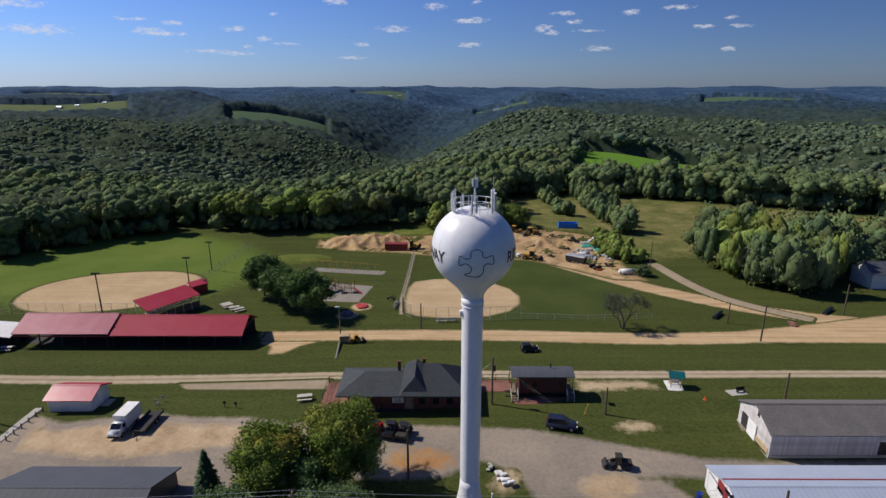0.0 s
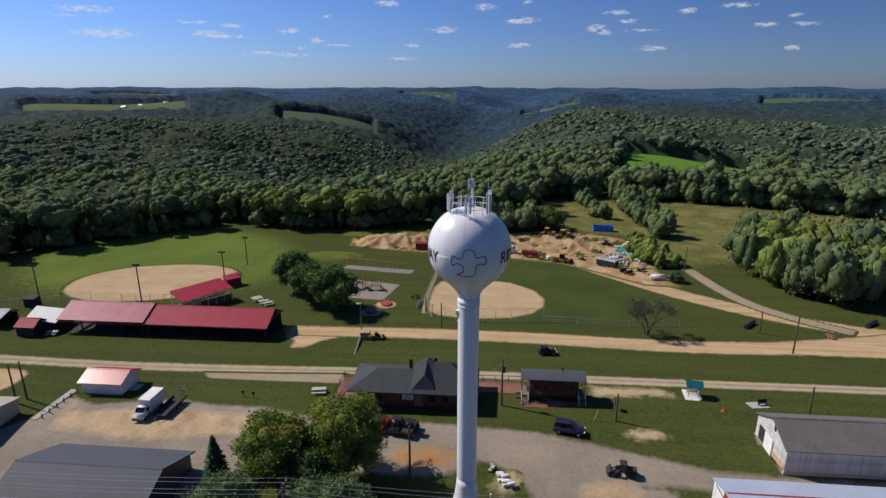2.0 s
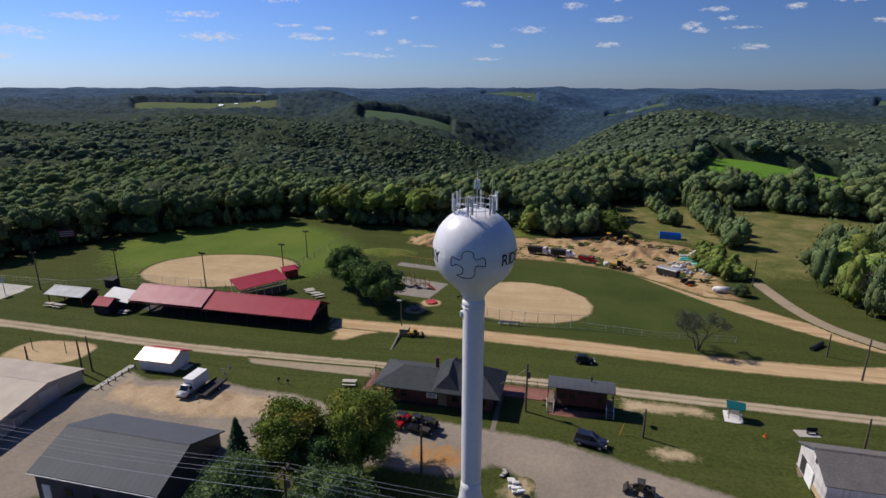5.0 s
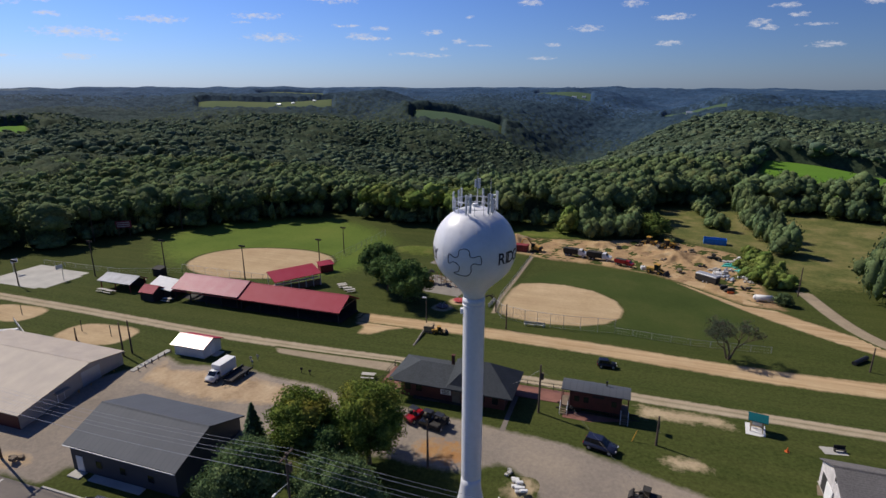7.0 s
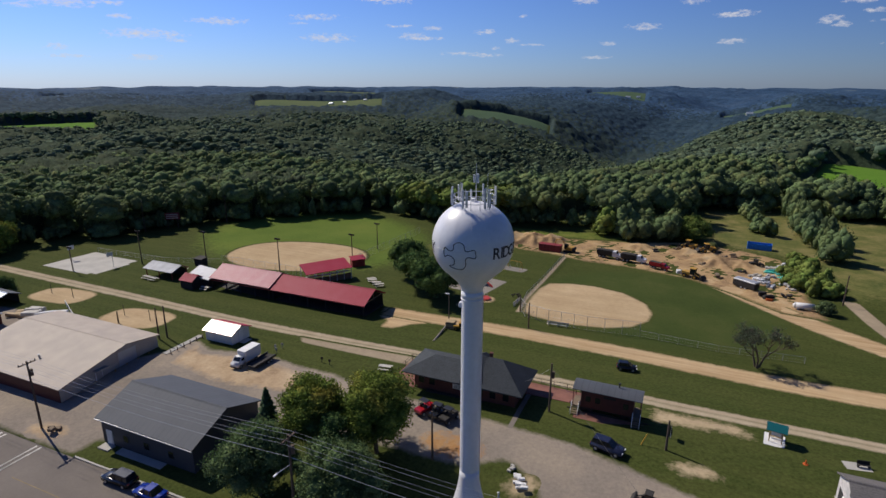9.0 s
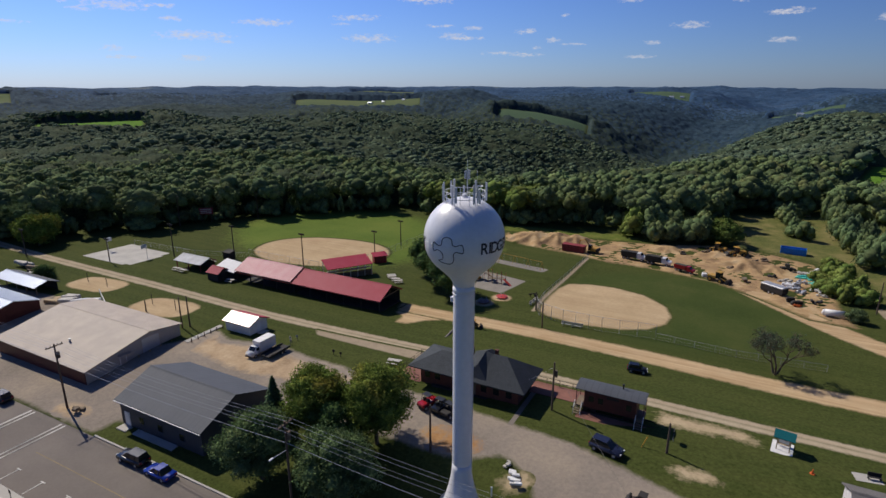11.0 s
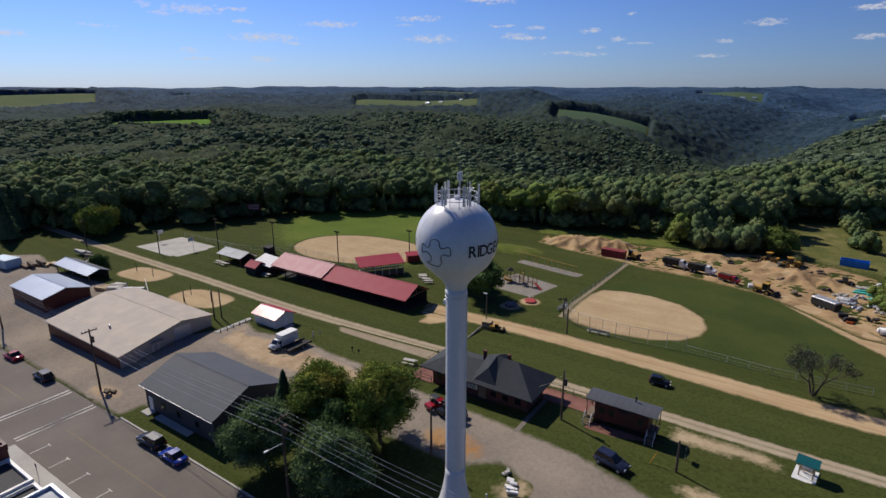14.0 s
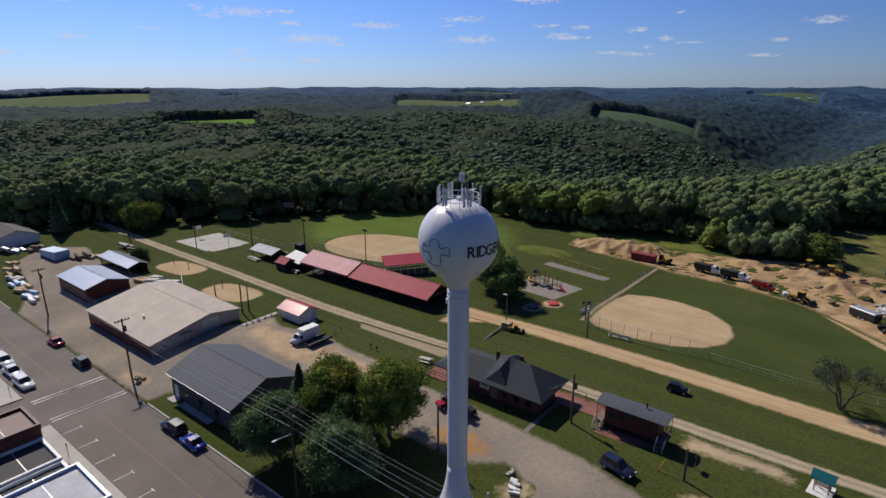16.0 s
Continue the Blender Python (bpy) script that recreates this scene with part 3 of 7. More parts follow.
def ribbon(points, widths):
    """The outline of a way along a centre line."""
    p = np.asarray(points, float)
    t = np.gradient(p, axis=0)
    t /= np.linalg.norm(t, axis=1)[:, None]
    nrm, w = np.stack([-t[:, 1], t[:, 0]], -1), np.asarray(widths, float)[:, None] / 2
    return np.concatenate([p + nrm * w, (p - nrm * w)[::-1]])


def along(points, step=3.0):
    """Extra points on a centre line, rounded at its bends."""
    p = np.asarray(points, float)
    s = np.r_[0, np.cumsum(np.linalg.norm(np.diff(p, axis=0), axis=1))]
    u = np.arange(0, s[-1] + step, step).clip(0, s[-1])
    q = np.stack([np.interp(u, s, p[:, 0]), np.interp(u, s, p[:, 1])], -1)
    for _ in range(3):
        q[1:-1] = 0.25 * q[:-2] + 0.5 * q[1:-1] + 0.25 * q[2:]
    return q

# ---------------------------------------------------------------- ways, yards and fields
trail_line = along([(-320, 100), (-200, 87), (-141, 84.5), (-98, 84), (-60, 82.6), (-20, 83), (30, 82), (71, 82), (140, 84), (260, 90)])
ty = lambda x: np.interp(x, trail_line[:, 0], trail_line[:, 1])
patch("gravel_trail", ribbon(trail_line, np.full(len(trail_line), 2.9)), "gravel", "pale two-track gravel trail across mown grass", "trail", across=lambda x, y: (y - ty(x)) / 1.3)
road_line = along([(-36, 101.5), (-10, 101.4), (17, 100.8), (30, 99.8), (45, 99.6), (58, 100.6), (75, 102.6), (95, 105), (120, 106), (180, 106)])
widths = np.interp(road_line[:, 0], [-36, 40, 60, 75, 95, 180], [4.6, 5.6, 5.8, 9, 15, 15])
patch("dirt_road", ribbon(road_line, widths), "dirt", "tan dirt road between strips of grass", "road")
patch("dirt_apron", [(-37.5, 103.6), (-26, 103.6), (-16, 101.5), (-20, 99.6), (-25, 98.6), (-28, 96.4), (-30, 93.4), (-32.5, 93.0), (-33, 96.5), (-36, 98.5)], "dirt", "bare tan dirt apron at the end of the pavilion", "ground", height=0.02, margin=1.2)
haul = along([(92, 105), (77.4, 111.8), (67.8, 117.0), (60.2, 122.5), (52.6, 128.7), (44.7, 137.1), (40, 143), (32, 153), (24, 162)])
patch("haul_road", ribbon(haul, np.interp(np.arange(len(haul)), [0, 5, len(haul)], [11, 6, 7])), "dirt", "tan dirt haul road to the digging site", "road", height=0.02)
lane = along([(78, 110), (71, 116), (64.5, 124), (61.5, 135), (60, 147), (58.5, 160), (58, 175), (56, 200), (53, 240), (50, 280)])
patch("gravel_lane", ribbon(lane, np.full(len(lane), 3.4)), "ballast", "grey gravel lane past the hedgerow", "road", height=0.06, margin=0.7)
site = [(-41, 172), (-30, 168), (-12, 164), (-4, 160.5), (8, 160), (24, 156), (33, 149), (44, 138), (52, 137), (50, 150), (52, 168), (48, 186), (38, 192), (24, 195), (6, 187), (-10, 184), (-28, 184), (-42, 182)]
def heaps(x, y, d):
    h = 0
    for cx, cy, r, k in ((-31, 177, 6, 2.6), (-24, 178.5, 5, 2.9), (-18, 179.5, 4, 2.3), (-36, 176, 3.5, 1.6), (31, 176, 5, 2.0), (24, 184, 3, 1.0), (10, 183, 3.5, 1.1), (38, 176, 3, 1.3)):
        rr = np.hypot(x - cx, y - cy)
        h = np.maximum(h, k * np.clip(1 - rr / r * (0.8 + 0.25 * np.sin(7 * np.arctan2(y - cy, x - cx) + cx)), 0, 1))
    return h + np.clip(d, 0, 1) * (0.22 * h * wave(x, y, 2.2, 9) + 0.22 * wave(x, y, 1.1, 4) + 0.18 * wave(x, y, 2.7, 5) + 0.25 * wave(x, y, 0.5, 6))
patch("digging_site", site, "spoil", "excavated tan soil with heaps on a building site", "digging site", height=0.06, step=0.6, relief=heaps)
patch("weed_strip", [(-46, 183), (-28, 185), (-8, 186), (14, 192), (22, 197), (20, 203), (-10, 194), (-48, 191)], "weeds", "weedy green rim above the digging site", "weeds", height=0.1, margin=3)
patch("brush_mound", oval(-43, 158, 9, 5), "weeds", "dry weedy mound of soil", "ground", height=0.2, relief=lambda x, y, d: np.clip(d, 0, 4) * 0.3)
patch("ball_field_infield", oval(-82, 129.6, 20.5, 15.2, 0.2, power=2.2), "sand", "tan sand infield of a ball field", "ball field", height=0.035)
patch("outfield_turf", oval(-92, 152, 42, 34, -0.5), "outfield", "bright green mown outfield of the ball field", "lawn", height=0.012, margin=8, step=2.5)
patch("softball_infield", [(-8.6, 113.5), (-6, 111.4), (2, 110.2), (9, 111.4), (14, 114.5), (16.8, 119), (17.3, 124), (15.5, 130), (10, 135.5), (3, 137.6), (-3, 137.3), (-8, 135.2), (-9.2, 130), (-9.3, 120)], "sand", "tan sand infield of a softball field", "ball field", height=0.035)
patch("softball_outfield", oval(17, 131, 26, 24), "lush", "dark green softball outfield turf", "lawn", height=0.015, margin=5, step=1.5)
patch("fence_strip", ribbon([(-9.7, 162), (-9.9, 140), (-10.3, 122), (-9.6, 112.5)], [0.9] * 4), "ballast", "worn gravel strip under the chain-link fence", "ground", height=0.05, margin=0.4, step=0.4)
patch("sand_court", oval(-80.5, 75, 7.8, 4.6, 0.1, power=3), "sand", "tan sand volleyball court", "sand court")
patch("sand_court", oval(-108.5, 77.6, 7.6, 4.2, 0.1, power=3.4), "sand", "tan sand volleyball court beside the trail", "sand court")
patch("playground_bed", [(-18.2, 132.2), (-31.5, 136), (-34, 126.5), (-29.6, 122), (-20.3, 120.5)], "mulch", "grey gravel bed under play equipment", "playground")
patch("swing_bed", [(-36.3, 149.5), (-16.3, 145), (-16.8, 141.6), (-36.6, 146)], "mulch", "grey gravel bed under swings", "playground")
patch("rail_bed", [(-43.5, 80.9), (-19, 81.4), (-18.5, 78.2), (-41.5, 79.0)], "ballast", "brown gravel strip of an old rail bed", "rail bed", height=0.06)
patch("rail_bed", [(20.5, 79.4), (31, 79.2), (33, 77.2), (21, 76.2)], "drydirt", "dry gravel strip beyond the railway caboose", "rail bed", height=0.06)
patch("asphalt_lot", [(-112, 41.5), (-51.5, 41.5), (-51, 45), (-33, 50.5), (-25, 57), (-14, 57.5), (-6, 57.3), (0, 57.6), (4, 60.2), (6.2, 59.6), (9.4, 56.6), (11.5, 52), (13, 46), (30, 44), (29, 54), (26, 57), (21, 57), (27, 57.5), (42, 56), (70, 57), (70, 59.5), (40, 59.6), (32, 60.2), (22, 63), (12, 66), (-6, 67.6), (-22, 68.6), (-29, 70.4), (-36, 70.6), (-43, 71.8), (-50, 70.6), (-55, 69.6), (-60.2, 71.8), (-61.4, 66), (-66, 60), (-95, 66), (-110, 68), (-128, 66), (-150, 70), (-160, 62), (-152, 52), (-128, 49)], "lot", "dusty worn asphalt yard", "yard", height=0.05, step=1.0)
patch("bare_lot", [(-58.5, 69.6), (-55, 67.4), (-50, 68.6), (-43, 69.8), (-36, 68.6), (-30, 68.6), (-24, 66.8), (-28, 64), (-44, 61.5), (-57, 63.5)], "lot_dirt", "bare dry soil patch in the parking lot", "lot", height=0.08)
patch("rust_stain", oval(-3.2, 60.4, 4.2, 1.9), "rust_soil", "rust-stained patch of gravel", "ground", height=0.085)
patch("worn_patch", oval(26, 66.6, 2.6, 0.9), "drydirt", "worn bare patch in the lawn", "ground")
patch("soil_corner", oval(19.5, 55.8, 3.5, 1.8), "lot_dirt", "bare soil at the corner of the lot", "ground", height=0.1)
patch("soil_corner", oval(-60.1, 43.6, 3.4, 1.3, 0.15), "lot_dirt", "dry planting bed beside the street", "ground", height=0.09)
patch("soil_corner", oval(7.4, 57.0, 1.9, 1.2, 0.7), "drydirt", "bare soil around dumped rubble", "ground", height=0.07)
patch("basketball_court", [(-135.5, 90.5), (-136.5, 104.8), (-117.7, 103.6), (-117.3, 91.6)], "concrete", "pale concrete ball court on the grass", "court", height=0.06, step=1.0, margin=0.05)
meadow_poly = [(25, 199), (29, 249), (60, 256), (80, 250), (140, 227), (230, 205), (300, 120), (150, 130), (112, 150), (100, 165), (70, 162), (60, 155), (52, 190)]
patch("meadow", meadow_poly, "meadow", "tall dry meadow grass", "meadow", height=0.08, step=2.5, margin=8)
def polar(a0, a1, r0, r1, k=6):
    """An outline between two bearings and two distances."""
    out = [(r0 * math.sin(radians(a0 + (a1 - a0) * i / k)), r0 * math.cos(radians(a0 + (a1 - a0) * i / k))) for i in range(k + 1)]
    return out + [(r1 * math.sin(radians(a1 + (a0 - a1) * i / k)), r1 * math.cos(radians(a1 + (a0 - a1) * i / k))) for i in range(k + 1)]


FIELDS = [polar(13.5, 24.5, 286, 398), polar(-20.5, -12, 805, 878), polar(-41, -29, 1150, 1310), polar(-62, -54, 645, 728), polar(-78, -64, 1280, 1600), polar(-9, -4, 1900, 2080), polar(3, 8, 1530, 1630), polar(-36, -30, 2000, 2230), polar(-58, -51, 1740, 1890), polar(24, 31, 1530, 1640)]
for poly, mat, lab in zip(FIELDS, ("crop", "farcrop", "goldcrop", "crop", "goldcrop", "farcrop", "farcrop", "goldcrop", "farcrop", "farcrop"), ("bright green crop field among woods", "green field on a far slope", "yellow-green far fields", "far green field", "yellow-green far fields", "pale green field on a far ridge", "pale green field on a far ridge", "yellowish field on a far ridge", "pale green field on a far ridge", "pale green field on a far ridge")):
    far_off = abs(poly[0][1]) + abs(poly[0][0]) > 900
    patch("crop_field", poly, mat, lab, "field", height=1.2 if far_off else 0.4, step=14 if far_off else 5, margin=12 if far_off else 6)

# the street along the shops, kerbs and pavement
def strip(name, x0, x1, y0, y1, h, mat, label, category, thick=0.25, step=3.0, kind="structure", group=""):
    bm = bmesh.new()
    k = max(2, int(abs(x1 - x0) / step))
    rows = []
    for i in range(k + 1):
        x = x0 + (x1 - x0) * i / k
        rows.append([bm.verts.new((x, y, lift(x, y) + z)) for y, z in ((y0, h - thick), (y0, h), ((y0 + y1) / 2, h), (y1, h), (y1, h - thick))])
    for a, c in zip(rows, rows[1:]):
        for j in range(4):
            bm.faces.new((a[j], c[j], c[j + 1], a[j + 1]))
    bm.faces.new(rows[0])
    bm.faces.new(rows[-1][::-1])
    return alone(name, bm, mat, label, category, kind, group)


strip("street", -260, 60, 29.6, 41.0, 0.06, "asphalt", "grey asphalt village street with worn lines", "street", thick=0.4)
strip("pavement", -56, -12, 25.8, 29.5, 0.2, "concrete", "pale concrete pavement before the shops", "pavement", thick=0.4)
strip("pavement", -160, -68, 25.8, 29.5, 0.2, "concrete", "pale concrete pavement before the shops", "pavement", thick=0.4)
strip("side_street", -68, -56, 0, 29.6, 0.05, "asphalt", "grey asphalt side street", "street", thick=0.4)
strip("kerb", -50.5, -8, 41.05, 41.3, 0.18, "concrete", "pale concrete kerb along the lawn", "kerb", thick=0.4)
strip("kerb", -160, -116, 41.05, 41.3, 0.18, "concrete", "pale concrete kerb along the lawn", "kerb", thick=0.4)
strip("footpath", -46, -37.5, 43.8, 44.9, 0.09, "concrete", "concrete path beside the grey hall", "path")
for i, (x0, x1) in enumerate(((-66.0, -65.6), (-65.0, -64.7), (-57.9, -57.6), (-57.0, -56.7))):
    strip("crosswalk_line", x0, x1, 30.0, 40.7, 0.075, "white_line", "worn white crosswalk line on the street", "road marking", thick=0.02, step=0.2, group="crosswalk lines", kind="structure")
strip("centre_line", -54, 20, 35.2, 35.32, 0.072, "yellow_line", "worn yellow centre line on the street", "road marking", thick=0.02)
strip("centre_line", -200, -68, 35.2, 35.32, 0.072, "yellow_line", "worn yellow centre line on the street", "road marking", thick=0.02)
def stall(x, y0, y1, end):
    bm = bmesh.new()
    z = lift(x, y0)
    box(bm, x - 0.07, x + 0.07, y0, y1, z + 0.02, z + 0.075)
    box(bm, x - 0.45, x + 0.45, end - 0.07, end + 0.07, z + 0.02, z + 0.078)
    alone("parking_line", bm, "white_line", "worn white parking bay mark on the street", "road marking", "structure", "parking marks")
for x in (-52, -46.5, -41, -35.5, -30, -24.5, -19):
    stall(x, 29.8, 32.2, 32.2)
for x in (-52.5, -45, -39, -33, -27, -21, -15):
    stall(x, 38.6, 40.8, 38.6)
for x in (-118, -123.5, -129, -134.5, -140, -145.5):
    stall(x, 38.6, 40.8, 38.6)

# ---------------------------------------------------------------- woods
def crown_shape(seed, levels, cards, card_size, lump=0.32, core=0.86, loose=0.16):
    """A lumpy crown about the origin, radius one, with loose leaf tufts; vertices, triangles and which are tufts."""
    rng = np.random.RandomState(seed)
    bm = bmesh.new()
    bmesh.ops.create_icosphere(bm, subdivisions=levels, radius=1.0)
    v = np.array([x.co[:] for x in bm.verts])
    f = np.array([[x.index for x in t.verts] for t in bm.faces])
    bm.free()
    shift = Vector(rng.uniform(-40, 40, 3))
    k = np.array([1 + lump * (noise.noise(Vector(p) * 1.7 + shift) + 0.7 * noise.noise(Vector(p) * 3.6 + shift)) for p in v])
    v = v * k[:, None]
    n0 = len(v)
    c = rng.normal(size=(cards, 3))
    c /= np.linalg.norm(c, axis=1)[:, None]
    far = np.array([1 + lump * (noise.noise(Vector(p) * 1.7 + shift) + 0.7 * noise.noise(Vector(p) * 3.6 + shift)) for p in c])
    c = c * (far * rng.uniform(0.88, 1 + loose, cards))[:, None]
    v = v * core
    a, b2 = rng.normal(size=(cards, 3)), rng.normal(size=(cards, 3))
    a /= np.linalg.norm(a, axis=1)[:, None]
    b2 -= a * (a * b2).sum(1)[:, None]
    b2 /= np.linalg.norm(b2, axis=1)[:, None]
    s = card_size * rng.uniform(0.6, 1.4, (cards, 1))
    tuft = np.stack([c - a * s, c + b2 * s * 0.8, c + a * s, c - b2 * s * 0.8], 1).reshape(-1, 3)
    t0 = n0 + np.arange(cards)[:, None] * 4
    return np.concatenate([v, tuft]), np.concatenate([f, t0 + [0, 1, 2], t0 + [0, 2, 3]]), np.r_[np.ones(len(f), bool), np.zeros(2 * cards, bool)]


def billow(seed, blobs, levels, cards, card_size, lump=0.35):
    """A crown made of several lumpy boughs about the origin, within radius one."""
    rng = np.random.RandomState(seed)
    vs, fs, sm, k = [], [], [], 0
    for i in range(blobs):
        u = 1 - 1.5 * (i + 0.3) / blobs
        a, q = i * 2.39996 + rng.uniform(-0.4, 0.4), math.sqrt(max(0.05, 1 - u * u))
        off = np.array([q * math.cos(a), q * math.sin(a), u]) * rng.uniform(0.42, 0.62)
        v, f, t = crown_shape(seed * 31 + i, levels, cards // blobs, card_size * 1.9, lump)
        vs.append(v * rng.uniform(0.42, 0.6) + off), fs.append(f + k), sm.append(t)
        k += len(v)
    return np.concatenate(vs), np.concatenate(fs), np.concatenate(sm)


NEAR = [billow(s + 1, 9, 1, 430, 0.062) for s in range(8)]
LEAN = [billow(s + 11, 6, 1, 150, 0.07, 0.4) for s in range(8)]
MID = [billow(s + 21, 3, 1, 48, 0.1, 0.4) for s in range(12)]


def grove(name, spots, shapes, mat, label, category, seed, kind="stuff"):
    """Many crowns as one object. Spots: x, y, radius, height of the crown's middle, half height."""
    rng = np.random.RandomState(seed)
    vs, fs, sm, k = [], [], [], 0
    which = rng.randint(0, len(shapes), len(spots))
    for (x, y, r, zc, rz), s in zip(spots, which):
        v, f, smo = shapes[s]
        a = rng.uniform(0, 2 * math.pi)
        c, q = math.cos(a), math.sin(a)
        w2 = np.stack([(v[:, 0] * c - v[:, 1] * q) * r + x, (v[:, 0] * q + v[:, 1] * c) * r + y, v[:, 2] * rz + zc], -1)
        vs.append(w2), fs.append(f + k), sm.append(smo)
        k += len(v)
    me = raw_mesh(name, np.concatenate(vs), np.concatenate(fs), [mat], np.concatenate(sm))
    return tagged(new(name, me), label, category, "", kind)


OPEN = [(-420, 10), (-196, 60), (-178, 84), (-155, 112), (-131, 153), (-116, 171), (-88, 196), (-70, 188), (-50, 186), (-40, 193), (-10, 198), (14, 204), (26, 215), (28, 250), (60, 257), (80, 252), (140, 229), (230, 207), (330, 120), (420, -50), (-420, -80)]
HOLES = FIELDS


def wood_spots(r0, r1, gap, size, tall, seed, az0=-82, az1=44, dome=0.8):
    rng = np.random.RandomState(seed)
    xs = np.arange(-r1, r1, gap)
    X, Y = np.meshgrid(xs, np.arange(0, r1, gap))
    X, Y = (X + rng.uniform(-0.42, 0.42, X.shape) * gap).ravel(), (Y + rng.uniform(-0.42, 0.42, Y.shape) * gap).ravel()
    R, A = np.hypot(X, Y), np.degrees(np.arctan2(X, Y))
    ok = (R >= r0) & (R < r1) & (A > az0) & (A < az1) & (inside_by(X, Y, OPEN) < -2)
    for h in HOLES:
        ok &= inside_by(X, Y, h) < -3
    X, Y = X[ok], Y[ok]
    r = size * rng.choice((0.55, 0.75, 0.95, 1.15, 1.45), len(X)) * rng.uniform(0.88, 1.14, len(X))
    h = tall * rng.uniform(0.84, 1.1, len(X)) * (1 + 0.16 * wave(X, Y, 0.05, 5)) + 0.35 * (r - size)
    half = np.minimum(h * 0.5, r * dome * rng.uniform(0.8, 1.25, len(X)))
    return np.stack([X, Y, r, land(X, Y) + h - half, half], -1)


near = wood_spots(100, 330, 6.2, 4.7, 14.0, 1)
rim = inside_by(near[:, 0], near[:, 1], OPEN) > -15
low = near[rim].copy()
foot = land(low[:, 0], low[:, 1])
crest = low[:, 3] + low[:, 4]
low[:, 4] = np.minimum((crest - foot) * 0.36, low[:, 2] * 1.15)
low[:, 3] = crest - low[:, 4]
# the understorey that closes the wood's edge down to the grass
rng = np.random.RandomState(77)
under = np.concatenate([low, low])
under[:, 0] += rng.uniform(-2.6, 2.6, len(under))
under[:, 1] += rng.uniform(-2.6, 2.6, len(under))
under = under[inside_by(under[:, 0], under[:, 1], OPEN) < -1]
under[:, 2] *= rng.uniform(0.5, 0.85, len(under))
under[:, 4] = rng.uniform(2.2, 4.6, len(under))
under[:, 3] = land(under[:, 0], under[:, 1]) + under[:, 4] * 0.7
lime = (np.abs(low[:, 0] + 63) < 24) & (low[:, 1] < 210) & (low[:, 1] > 170)
grove("woodland", near[~rim], LEAN, "wood_leaf", "dense green broadleaf woodland", "woodland", 1)
grove("woodland_edge", low[~lime], NEAR, "wood_leaf", "leafy edge of the broadleaf woodland beside the grass", "woodland", 2)
grove("undergrowth", under, LEAN, "wood_leaf", "leafy undergrowth along the foot of the wood", "undergrowth", 7)
grove("young_trees", low[lime], NEAR, "bright_leaf", "bright yellow-green young trees at the wood's edge", "trees", 3)
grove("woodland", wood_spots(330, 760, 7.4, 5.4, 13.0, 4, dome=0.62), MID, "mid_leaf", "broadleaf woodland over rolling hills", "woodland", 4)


def canopy_sheet():
    """The closed roof of leaves over the woods, rough at the size of single crowns, open over fields."""
    rng = np.random.RandomState(8)
    az = np.radians(np.arange(-84, 46, 0.2))
    rr = 200 * np.exp(np.arange(0, math.log(3300 / 200), 0.0055))
    A, R2 = np.meshgrid(az, rr)
    X, Y = R2 * np.sin(A), R2 * np.cos(A)
    gap = -inside_by(X.ravel(), Y.ravel(), OPEN) - 14
    for h in HOLES:
        near_hole = np.hypot(X.ravel() - np.mean([p[0] for p in h]), Y.ravel() - np.mean([p[1] for p in h])) < 420
        gap[near_hole] = np.minimum(gap[near_hole], -inside_by(X.ravel()[near_hole], Y.ravel()[near_hole], h) - 2)
    gap = gap.reshape(X.shape)
    rough = rng.uniform(-1, 1, X.shape)
    swell = 1.3 * wave(X, Y, 2 * math.pi / 17, 31) + 1.4 * wave(X, Y, 2 * math.pi / 38, 32) + 2.0 * wave(X, Y, 2 * math.pi / 110, 33)
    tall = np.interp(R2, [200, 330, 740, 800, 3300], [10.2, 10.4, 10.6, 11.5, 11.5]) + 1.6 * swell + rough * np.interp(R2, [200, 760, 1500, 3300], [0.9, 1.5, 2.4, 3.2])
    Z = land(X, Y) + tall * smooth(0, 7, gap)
    k = len(az)
    ids = (np.arange(len(rr) - 1)[:, None] * k + np.arange(k - 1)[None]).ravel()
    f = np.stack([ids, ids + 1, ids + 1 + k, ids + k], -1)
    f = f[(gap.ravel()[f] > 0).any(1)]
    used, inv = np.unique(f, return_inverse=True)
    f = inv.reshape(-1, 4)
    v = np.stack([X.ravel(), Y.ravel(), Z.ravel()], -1)[used]
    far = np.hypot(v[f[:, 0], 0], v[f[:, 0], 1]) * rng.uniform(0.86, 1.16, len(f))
    # Leaf colours go bluer with distance to stand in for haze.
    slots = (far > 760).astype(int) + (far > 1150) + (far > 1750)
    me = raw_mesh("woodland_canopy", v, f, ["canopy_leaf", "far_haze_leaf", "haze_leaf", "horizon_haze_leaf"], True, slots)
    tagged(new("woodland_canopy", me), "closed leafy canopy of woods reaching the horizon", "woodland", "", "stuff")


canopy_sheet()


